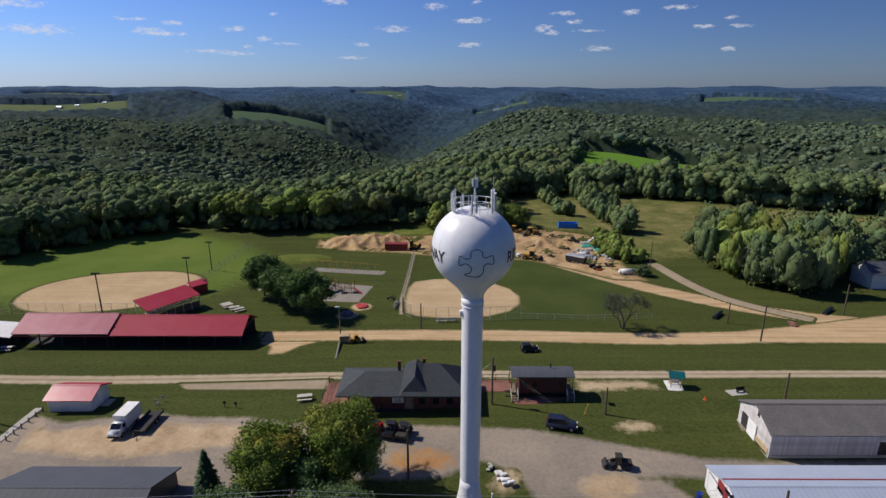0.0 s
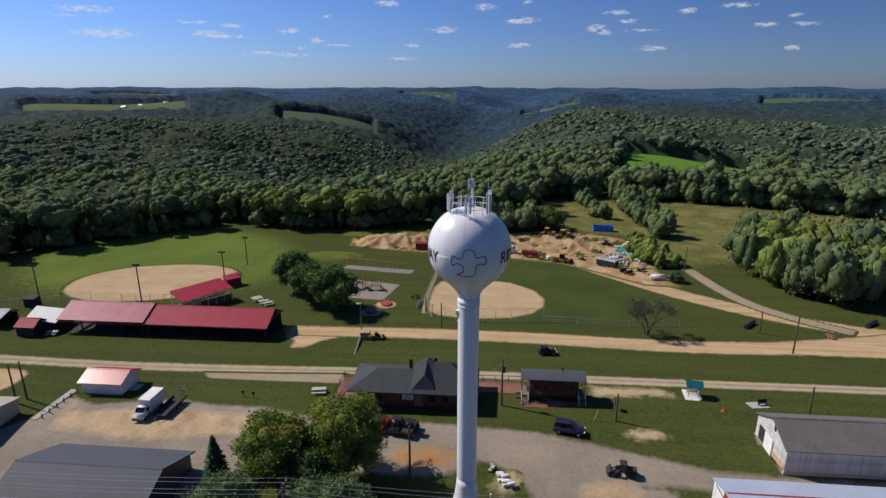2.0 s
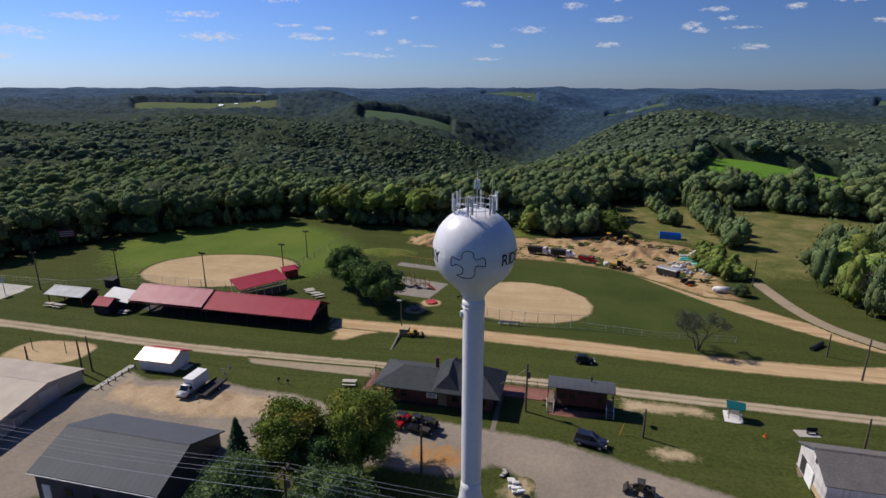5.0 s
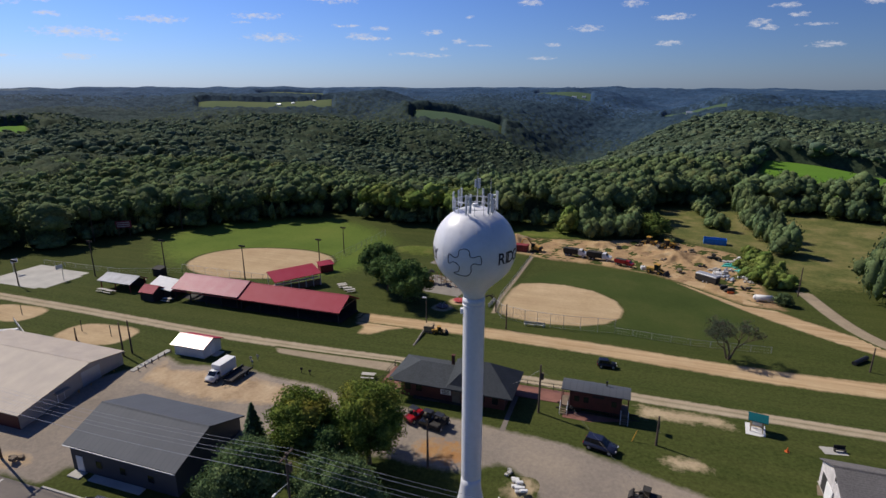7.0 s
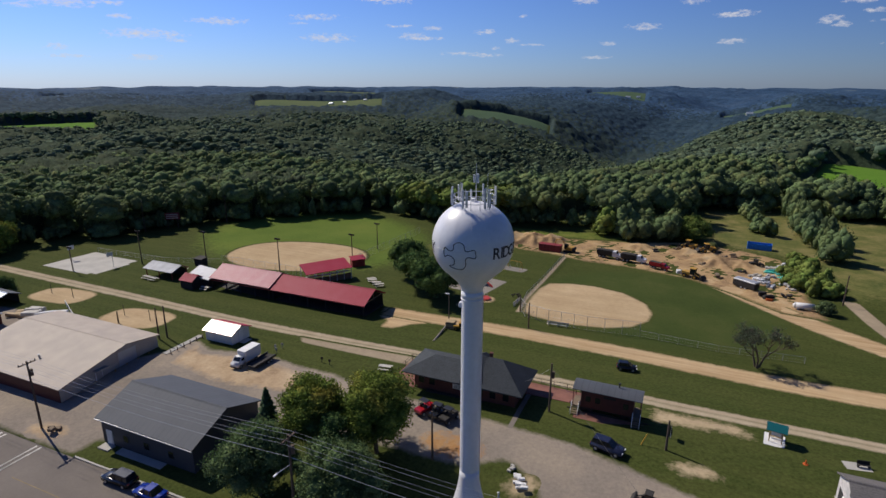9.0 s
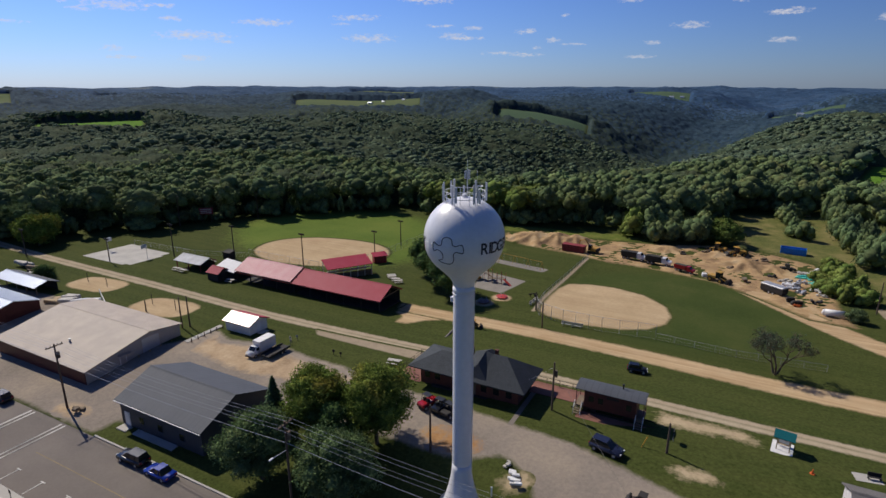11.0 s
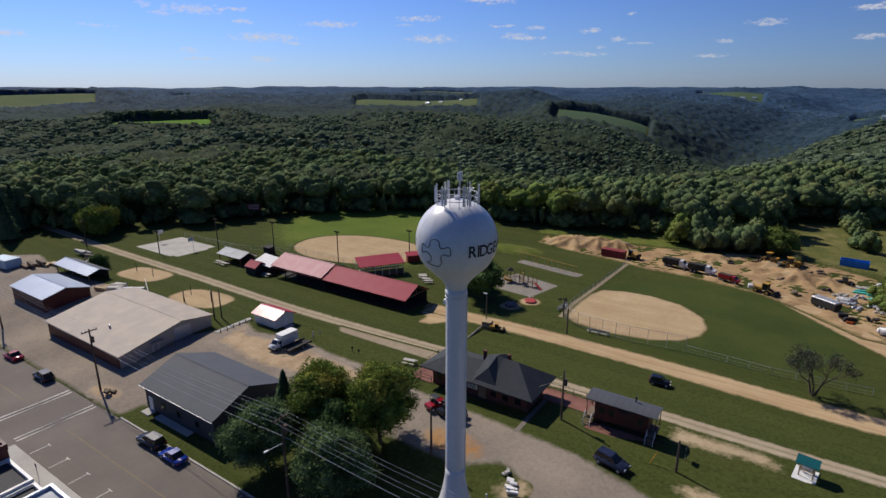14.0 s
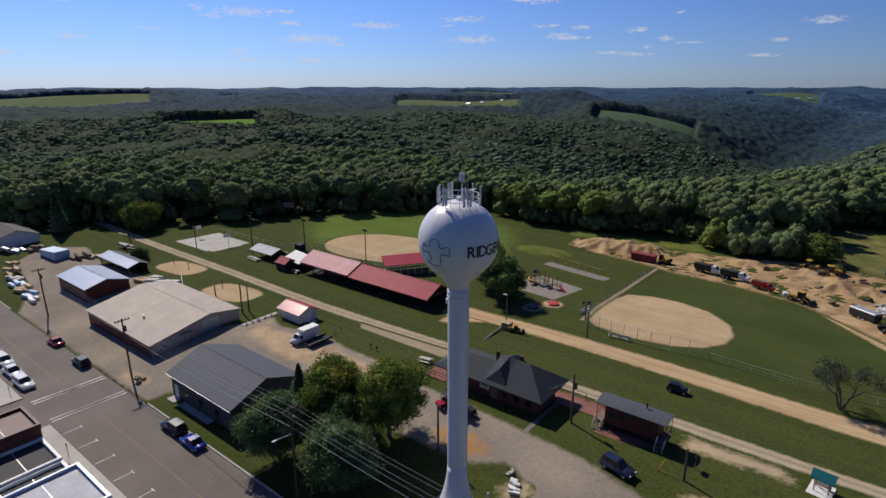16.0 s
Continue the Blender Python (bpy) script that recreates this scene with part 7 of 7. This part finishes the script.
sw = thing("swing_set", -26.5, 145.4, lift(-26.5, 145.4), -12.5, "long yellow-framed swing set", "swings")
part("top_bar", rods(((-9, 0, 2.6), (9, 0, 2.6), 0.06)), "yellow", sw)
for q in (-9, -4.5, 0, 4.5, 9):
    part("frame_leg", rods(((q, -1.1, 0), (q, 0, 2.6), 0.05), ((q, 1.1, 0), (q, 0, 2.6), 0.05), n=6), "yellow", sw)
for i in range(8):
    x = -7.8 + i * 2.2
    st = part("swing_seat", rounded(x - 0.25, x + 0.25, -0.1, 0.1, 0.45, 0.5, 0.02), "black", sw)
    part("chain", rods(((x - 0.22, 0, 0.5), (x - 0.22, 0, 2.6), 0.015), ((x + 0.22, 0, 0.5), (x + 0.22, 0, 2.6), 0.015), n=4), "galv", st)
pg = thing("play_structure", -25.8, 128.4, lift(-25.8, 128.4), -20, "brown and yellow play structure with slides", "play structure")
for i, (x, y, h) in enumerate(((-4, -1, 1.3), (-2, 0.5, 1.6), (0.4, -0.6, 1.2), (2.6, 0.4, 1.4))):
    part("deck", boxes((x - 0.8, x + 0.8, y - 0.8, y + 0.8, h - 0.1, h)), "wood", pg)
    for q in (-0.75, 0.75):
        for s in (-0.75, 0.75):
            part("post", rods(((x + q, y + s, 0), (x + q, y + s, h + 1.5), 0.06), n=6), "red_paint" if i % 2 else "wood", pg)
    part("rail", rods(((x - 0.75, y - 0.75, h + 0.8), (x + 0.75, y - 0.75, h + 0.8), 0.04), ((x - 0.75, y + 0.75, h + 0.8), (x + 0.75, y + 0.75, h + 0.8), 0.04), n=5), "yellow", pg)
bm = bmesh.new()
for i in range(12):
    a, b = i / 11, (i + 1) / 11
    f = lambda t: (-3.8 - 0.9 * math.cos(t * 5), -1.9 - 0.9 * math.sin(t * 5), 1.5 - 1.3 * t)
    rod(bm, f(a), f(b), 0.34, n=8)
part("tube_slide", bm, "yellow", pg, "bright yellow spiral slide")
part("slide", slab([(3.4, 0.0, 1.4), (3.4, 0.7, 1.4), (5.8, 0.7, 0.2), (5.8, 0.0, 0.2)], 0.08), "play_red", pg)
part("bridge", boxes((-1.3, -0.3, -0.3, 0.3, 1.25, 1.33), (1.2, 1.9, -0.3, 0.3, 1.2, 1.28)), "wood", pg)
part("roof", lathe([(1.2, 3.0), (0.05, 3.8)], 4), "dark", pg, "dark peaked play roof").matrix_basis = pose(-4, -1, 0)
# The second gets a darker red, so its shade is partly in the colour.
for x, y, mat, lab in ((-19.0, 117.6, "play_red", "red merry-go-round on a gravel disc"), (-21.4, 112.6, "caboose_red", "dark red merry-go-round in shade")):
    patch("gravel_disc", oval(x, y, 2.3, 2.3), "sand", "round gravel bed under a merry-go-round", "playground", step=0.5, margin=0.8)
    mg = thing("merry_go_round", x, y, lift(x, y), 0, lab, "merry-go-round")
    part("disc", lathe([(1.3, 0.3), (1.4, 0.36), (1.3, 0.42), (0.1, 0.46)], 28), mat, mg)
    for i in range(5):
        a = 2 * math.pi * i / 5
        part("handle", rods(((1.1 * math.cos(a), 1.1 * math.sin(a), 0.4), (1.1 * math.cos(a), 1.1 * math.sin(a), 1.0), 0.03), ((1.1 * math.cos(a), 1.1 * math.sin(a), 1.0), (0.3 * math.cos(a), 0.3 * math.sin(a), 1.0), 0.03), n=5), "galv", mg)
    part("hub", lathe([(0.2, 0.0), (0.2, 0.44)], 12), "galv", mg)
for x, y in ((-13.4, 121.6), (-12.0, 121.4), (-12.6, 122.4)):
    sp = thing("spring_rider", x, y, lift(x, y), 20, "small dark spring rider on the grass", "play rider", "spring riders")
    part("spring", rods(((0, 0, 0), (0, 0, 0.45), 0.09)), "dark", sp)
    part("seat", rounded(-0.4, 0.4, -0.12, 0.12, 0.45, 0.75, 0.06), "dark", sp)
    part("head", rounded(0.28, 0.5, -0.1, 0.1, 0.7, 1.05, 0.06), "dark", sp)
bx = thing("storage_box", -45.5, 131.5, lift(-45.5, 131.5), 10, "small red shed on a pale slab", "shed")
part("body", boxes((-0.9, 0.9, -0.7, 0.7, 0, 1.6)), "red_paint", bx)
part("slab", boxes((-1.3, 1.3, -1.4, 0.9, -0.2, 0.06)), "concrete", bx)

# the teal-roofed information shelter
ks = thing("information_kiosk", 35.6, 77.6, lift(35.6, 77.6), -8, "timber information kiosk with a teal metal roof", "kiosk")
ks.scale = (0.8, 0.8, 0.95)
part("slab", boxes((-1.6, 1.4, -1.9, 1.9, -0.3, 0.1)), "white", ks, "pale concrete slab")
for x in (-0.9, 0.9):
    for y in (-0.7, 0.7):
        part("post", boxes((x - 0.08, x + 0.08, y - 0.08, y + 0.08, 0, 2.2)), "pale_wood", ks)
for s in (-1, 1):
    part("roof_slope", slab([(-1.5, s * 1.35, 2.05), (1.5, s * 1.35, 2.05), (1.5, 0, 2.75), (-1.5, 0, 2.75)], 0.1), "teal", ks)
part("notice_board", rounded(-0.85, 0.85, -0.06, 0.06, 0.7, 1.9, 0.03), "pale_wood", ks)
part("poster", boxes((-0.7, 0.7, -0.08, -0.06, 0.85, 1.75)), "white", ks)
part("bench", boxes((-0.8, 0.8, 0.3, 0.65, 0.4, 0.46)), "pale_wood", ks)
gr = thing("fire_grill", 44.2, 75.4, lift(44.2, 75.4), 10, "dark metal bench on a small slab", "bench")
part("slab", boxes((-1.5, 1.3, -0.8, 0.8, -0.2, 0.06)), "concrete", gr)
part("seat", boxes((-0.2, 1.2, -0.3, 0.1, 0.4, 0.46)), "dark", gr)
part("back", boxes((-0.2, 1.2, 0.1, 0.16, 0.46, 0.9)), "dark", gr)
part("leg", boxes((-0.15, -0.05, -0.25, 0.1, 0, 0.4), (1.05, 1.15, -0.25, 0.1, 0, 0.4)), "dark", gr)
ba = thing("orange_marker", 38.4, 73.3, lift(38.4, 73.3), 0, "small orange marker on the lawn", "marker")
part("cone", lathe([(0.3, 0), (0.3, 0.06), (0.16, 0.08), (0.04, 0.6)], 12), "orange", ba)
gw = thing("guy_marker", 19.6, 69.4, lift(19.6, 69.4), 0, "leaning yellow guy-wire guard", "guard")
part("sleeve", rods(((0, 0, 0), (0.6, 0.5, 1.5), 0.06)), "yellow", gw)
for x, y in ((-42.9, 73.4), (-43.9, 74.4), (-43.2, 75.4), (-33.0, 73.4), (-31.2, 73.1), (-25.2, 66.6)):
    sg = thing("lawn_marker", x, y, lift(x, y), 10, "small post marker on the lawn", "marker", "lawn markers")
    part("stake", rods(((0, 0, -0.1), (0, 0, 0.9), 0.06)), "bench_wood" if x < -40 else "dark", sg)
    part("plate", rounded(-0.22, 0.22, -0.04, 0.04, 0.55, 1.0, 0.03), "bench_wood" if x < -40 else "dark", sg)
st = thing("steel_sign", 23.0, 72.6, lift(23, 72.6), 90, "dark square sign on a post near the caboose", "sign")
part("post", rods(((0, 0, -0.1), (0, 0, 1.6), 0.05)), "galv", st)
part("plate", boxes((-0.5, 0.5, -0.04, 0.04, 0.9, 1.7)), "dark", st)
hut = thing("valve_cabinet", 1.2, 49.0, lift(1.2, 49.0), 0, "white metal cabinet at the tower's foot", "cabinet")
part("body", rounded(-0.7, 0.7, -0.5, 0.5, 0, 1.5, 0.04), "white", hut)
part("lid", rounded(-0.76, 0.76, -0.56, 0.56, 1.5, 1.58, 0.02), "galv", hut)
for i, (x, y) in enumerate(((5.4, 54.0), (5.9, 50.2), (-0.6, 48.2), (9.0, 46.5))):
    hy = thing("white_bollard", x, y, lift(x, y), 0, "short white post beside the tower", "bollard", "tower posts")
    part("post", rods(((0, 0, -0.2), (0, 0, 1.2), 0.1)), "white", hy)
    part("cap", lathe([(0.13, 1.2), (0.13, 1.26), (0.03, 1.34)], 12), "white", hy)
dr = thing("blue_drum", 29.4, 54.2, lift(29.4, 54.2), 0, "blue drum beside the metal building", "drum")
part("shell", lathe([(0.32, 0), (0.32, 0.9), (0.3, 0.95)], 16), "car_blue", dr)
for x, y in ((-45.2, 28.2), (-69.5, 28.4)):
    ps = thing("parking_sign", x, y, lift(x, y), 0, "small sign on a post at the pavement", "sign", "street signs")
    part("post", rods(((0, 0, 0), (0, 0, 2.3), 0.035), n=6), "dark", ps)
    part("plate", boxes((-0.2, 0.2, -0.02, 0.02, 1.8, 2.3)), "dark", ps)
bundle("planter_brush", -58.7, 43.9, 20, 5, "wood", "dry brush in the corner planting bed", "brush", (0.9, 0.4, 0.5))

# ---------------------------------------------------------------- trees that stand alone
CLUMP = [crown_shape(s + 50, 2, 330, 0.12, 0.4, 0.78, 0.28) for s in range(4)]
FINE = [crown_shape(s + 60, 2, 820, 0.085, 0.45, 0.74, 0.32) for s in range(4)]


def broadleaf(x, y, h, r, mat, seed, label, clumps=26, bark="bark", squash=1.0, low=0.22, leaf=None):
    rng = np.random.RandomState(seed)
    z = lift(x, y)
    th = thing("tree", x, y, z, 0, label, "tree")
    bm = bmesh.new()
    fork = h * 0.3
    rod(bm, (0, 0, -0.3), (rng.uniform(-0.2, 0.2), rng.uniform(-0.2, 0.2), fork), h * 0.028, h * 0.02, 10)
    spots = []
    hz = h * (1 - low) * 0.5
    zc = h - hz
    for i in range(clumps):
        a, u = i * 2.39996 + rng.uniform(-0.3, 0.3), 1 - 2 * (i + 0.5) / clumps
        q = math.sqrt(1 - u * u)
        k = rng.uniform(0.45, 1.0)
        wide = 1.0 if u < 0.2 else 1 - 0.25 * (u - 0.2)
        p = np.array([q * math.cos(a) * r * k * wide, q * math.sin(a) * r * k * wide, zc + u * hz * 0.74 * rng.uniform(0.85, 1.1)])
        spots.append((*p, r * rng.uniform(0.2, 0.37)))
    spots += [(0, 0, zc, r * 0.5), (0, 0, zc + hz * 0.4, r * 0.42), (0, 0, zc - hz * 0.45, r * 0.45)]
    for sx, sy, sz, _ in spots[::3]:
        rod(bm, (0, 0, fork * rng.uniform(0.8, 1.1)), (sx * 0.8, sy * 0.8, max(sz, fork * 1.15)), h * 0.011, h * 0.003, 6)
    part("trunk", bm, bark, th)
    vs, fs, sm, k = [], [], [], 0
    for sx, sy, sz, sr in spots:
        v, f, s = (leaf or CLUMP)[rng.randint(4)]
        a = rng.uniform(0, 2 * math.pi)
        c, q = math.cos(a), math.sin(a)
        vs.append(np.stack([(v[:, 0] * c - v[:, 1] * q) * sr + sx, (v[:, 0] * q + v[:, 1] * c) * sr + sy, v[:, 2] * sr * 0.9 * squash + sz], -1))
        fs.append(f + k), sm.append(s)
        k += len(v)
    cr2 = new("crown", raw_mesh("crown", np.concatenate(vs), np.concatenate(fs), [mat], np.concatenate(sm)))
    cr2.parent = th


broadleaf(-19.6, 53.2, 11.4, 4.4, "maple_leaf", 1, "maple with green leaves beside the lot", 34, leaf=FINE)
broadleaf(-12.0, 56.0, 11.4, 4.9, "maple_leaf", 2, "broad maple turning golden beside the lot", 34, leaf=FINE)
broadleaf(-22.2, 45.4, 9.4, 4.6, "blue_leaf", 3, "dense round tree beside the street", 34, leaf=FINE)
broadleaf(-11.2, 46.8, 9.0, 4.5, "blue_leaf", 4, "dense round tree near the tower's foot", 34, leaf=FINE)
broadleaf(-15.0, 50.5, 9.6, 3.2, "park_leaf", 14, "dark green tree within the cluster", 16)
broadleaf(-30.2, 113.6, 9.8, 5.8, "park_leaf", 5, "large dark green park tree beside the playground", 28)
broadleaf(-38.0, 119.5, 9.0, 4.4, "park_leaf", 6, "dark green park tree above picnic tables", 22)
broadleaf(-43.6, 126.0, 10.0, 5.0, "park_leaf", 7, "tall dark green park tree", 22)
broadleaf(-158.5, 90.5, 8.8, 6.4, "maple_leaf", 8, "broad yellow-green tree at the wood's edge", 24)
broadleaf(-170.0, 92.0, 12.0, 5.8, "blue_leaf", 9, "grey-green tree at the wood's edge", 20)
broadleaf(24.0, 199.0, 8.0, 6.0, "bright_leaf", 10, "yellowish bushy tree above the digging site", 20, low=0.05)
broadleaf(-124.0, 73.8, 3.6, 2.6, "park_leaf", 12, "low bushy tree behind the open shed", 12, low=0.0)
broadleaf(9.2, 45.0, 4.6, 2.2, "park_leaf", 13, "small bushy tree near the lot", 12, low=0.05)
broadleaf(30.0, 188.5, 2.6, 2.2, "wood_leaf", 15, "round bush at the digging site", 8, low=0.0)
broadleaf(52.6, 141.0, 3.0, 2.4, "wood_leaf", 16, "bush beside the white tank", 8, low=0.0)


def spruce(x, y, h, r, seed, label):
    rng = np.random.RandomState(seed)
    th = thing("spruce_tree", x, y, lift(x, y), 0, label, "conifer")
    part("trunk", rods(((0, 0, -0.3), (0, 0, h * 0.97), h * 0.018, 0.02), n=7), "bark", th)
    vs, fs, k = [], [], 0
    n = 3200
    for i in range(n):
        t = rng.uniform(0.02, 1) ** 0.8
        tier = 0.82 + 0.18 * math.sin(t * 60)
        rr = r * (1 - t) ** 0.85 * tier * rng.uniform(0.55, 1.0) + 0.05
        a = rng.uniform(0, 2 * math.pi)
        c = np.array([rr * math.cos(a), rr * math.sin(a), h * (0.06 + 0.94 * t) - rr * 0.25])
        d = np.array([math.cos(a), math.sin(a), -0.45])
        side = np.array([-math.sin(a), math.cos(a), rng.uniform(-0.4, 0.4)])
        s = rng.uniform(0.12, 0.3)
        vs += [c - d * s * 1.4, c + side * s * 0.5, c + d * s, c - side * s * 0.5]
        fs += [[k, k + 1, k + 2], [k, k + 2, k + 3]]
        k += 4
    core = lathe([(r * 0.62, h * 0.08), (r * 0.4, h * 0.4), (r * 0.16, h * 0.75), (0.03, h * 0.98)], 10)
    part("inner_foliage", core, "needle", th)
    cr2 = new("foliage", raw_mesh("foliage", np.array(vs), np.array(fs), ["needle"], False))
    cr2.parent = th


spruce(-26.8, 52.8, 8.4, 2.6, 1, "narrow dark spruce beside the grey hall")
spruce(-14.2, 47.8, 7.8, 2.0, 2, "dark spruce between leafy trees")
spruce(-174.0, 71.5, 14.0, 4.2, 3, "tall dark spruce at the yard's edge")
spruce(-186.0, 78.0, 16.0, 4.6, 4, "tall dark spruce behind the yard")


def bare_tree(x, y, h, seed, label, leaves=None, twigs=0):
    rng = random.Random(seed)
    th = thing("bare_tree", x, y, lift(x, y), 0, label, "tree")
    bm = bmesh.new()
    tips = []
    def grow(p, d, length, r, depth):
        q = p + d * length
        rod(bm, p, q, max(r, 0.012), max(r * 0.68, 0.01), 6 if depth < 3 else 4 if depth < 6 else 3)
        if depth > 6 + twigs or r < (0.0035 if twigs else 0.008):
            tips.append(q)
            return
        for _ in range(rng.choice((2, 2, 3))):
            w = Vector((rng.uniform(-1, 1), rng.uniform(-1, 1), rng.uniform(-0.35, 0.7)))
            grow(q, (d + w * 0.8).normalized(), length * rng.uniform(0.62, 0.84), r * 0.62, depth + 1)
    for i in range(3):
        a = 2.1 * i + 0.4
        grow(Vector((0.25 * math.cos(a), 0.25 * math.sin(a), -0.2)), Vector((0.35 * math.cos(a), 0.35 * math.sin(a), 1)).normalized(), h * 0.24, 0.2, 0)
    part("branchwork", bm, "grey_bark" if leaves is None else "bark", th)
    if leaves:
        rg = np.random.RandomState(seed)
        vs, fs, k = [], [], 0
        for q in tips[::2]:
            for _ in range(1):
                c = np.array(q) + rg.normal(0, 0.25, 3)
                a, b = rg.normal(size=3) * 0.06, rg.normal(size=3) * 0.06
                vs += [c - a, c + b, c + a, c - b]
                fs += [[k, k + 1, k + 2], [k, k + 2, k + 3]]
                k += 4
        cr2 = new("sparse_leaves", raw_mesh("sparse_leaves", np.array(vs), np.array(fs), [leaves], False))
        cr2.parent = th


bare_tree(36.0, 105.0, 9.0, 3, "nearly bare spreading tree with fine twigs beside the dirt road", "mid_leaf", twigs=2)
for x, y, h, s in ((80.0, 148, 13, 5), (84.0, 152, 14, 6), (78, 141, 12, 8)):
    bare_tree(x, y, h, s, "dead grey leafless tree in the copse")

# ---------------------------------------------------------------- clouds, far off
m, n, l, b = material("cloud_vapour")
M["cloud"] = m
uv = n.new("ShaderNodeTexCoord").outputs["Generated"]
sep = n.new("ShaderNodeSeparateXYZ")
l.new(uv, sep.inputs[0])
def hump(sock, low_edge):
    t = maths(n, l, "SUBTRACT", sock, low_edge)
    t = maths(n, l, "DIVIDE", t, 0.5)
    return maths(n, l, "SUBTRACT", 1.0, maths(n, l, "MULTIPLY", t, t), clamp=True)
shape = maths(n, l, "MULTIPLY", hump(sep.outputs[0], 0.5), hump(sep.outputs[2], 0.42))
pos = world_place(n)
mp = n.new("ShaderNodeMapping")
mp.inputs["Scale"].default_value = (1, 1, 2.4)
l.new(pos, mp.inputs["Vector"])
puff = noise_node(n, l, mp.outputs[0], 0.022, 8, 0.68)
dens = maths(n, l, "SUBTRACT", maths(n, l, "ADD", maths(n, l, "MULTIPLY", shape, 0.52), puff), 0.86)
dens = maths(n, l, "MULTIPLY", dens, 3.2, clamp=True)
# Sunlit brightness of the clouds is put in as flat emission on far cards.
em, tr = n.new("ShaderNodeEmission"), n.new("ShaderNodeBsdfTransparent")
em.inputs[0].default_value, em.inputs[1].default_value = rgb((0.86, 0.86, 0.93)), 0.72
mx = n.new("ShaderNodeMixShader")
l.new(maths(n, l, "MULTIPLY", dens, 0.9), mx.inputs[0])
l.new(tr.outputs[0], mx.inputs[1])
l.new(em.outputs[0], mx.inputs[2])
l.new(mx.outputs[0], n["Material Output"].inputs["Surface"])


def cloud(az, el, wide, tall):
    d = 4550.0
    a = radians(az)
    half, h = d * math.tan(radians(wide * 0.75)), d * math.tan(radians(tall * 1.7))
    x, y, z = d * math.sin(a), d * math.cos(a), 47 + d * math.tan(radians(el))
    bm = bmesh.new()
    v = [bm.verts.new(p) for p in ((-half, 0, -h / 2), (half, 0, -h / 2), (half, 0, h / 2), (-half, 0, h / 2))]
    bm.faces.new(v)
    ob = alone("cloud", bm, "cloud", "small white fair-weather cloud", "cloud", "structure")
    ob.matrix_basis = pose(x, y, z, 0, 0, -az)


for az, el, wide, tall in ((-1.1, 7.0, 2.6, 0.7), (2.2, 3.6, 2.8, 0.6), (-5.0, 5.0, 3.4, 0.7), (-10.3, 7.3, 3.0, 0.6), (1.8, 5.7, 2.8, 0.5), (9.2, 5.0, 2.2, 0.7), (-28.5, 7.8, 5.4, 1.1), (-35.5, 6.0, 5.2, 0.7), (-34.5, 4.2, 6.0, 0.8), (-26.5, 4.4, 3.2, 0.7), (-21.5, 2.8, 4.6, 0.4), (-17.0, 4.0, 2.0, 0.5), (23.2, 4.8, 2.4, 0.4), (12.0, 5.5, 1.8, 0.5), (-8.0, 3.6, 2.0, 0.4), (17.0, 6.2, 2.0, 0.5), (-44.0, 5.4, 6.0, 0.7), (-50.0, 4.2, 7.5, 0.9), (-56.0, 6.4, 6.5, 1.0)):
    cloud(az, el, wide, tall)
rng = random.Random(21)
for i in range(34):
    cloud(rng.uniform(-78, 40), rng.uniform(2.0, 7.6), rng.uniform(1.2, 3.6), rng.uniform(0.25, 0.6))
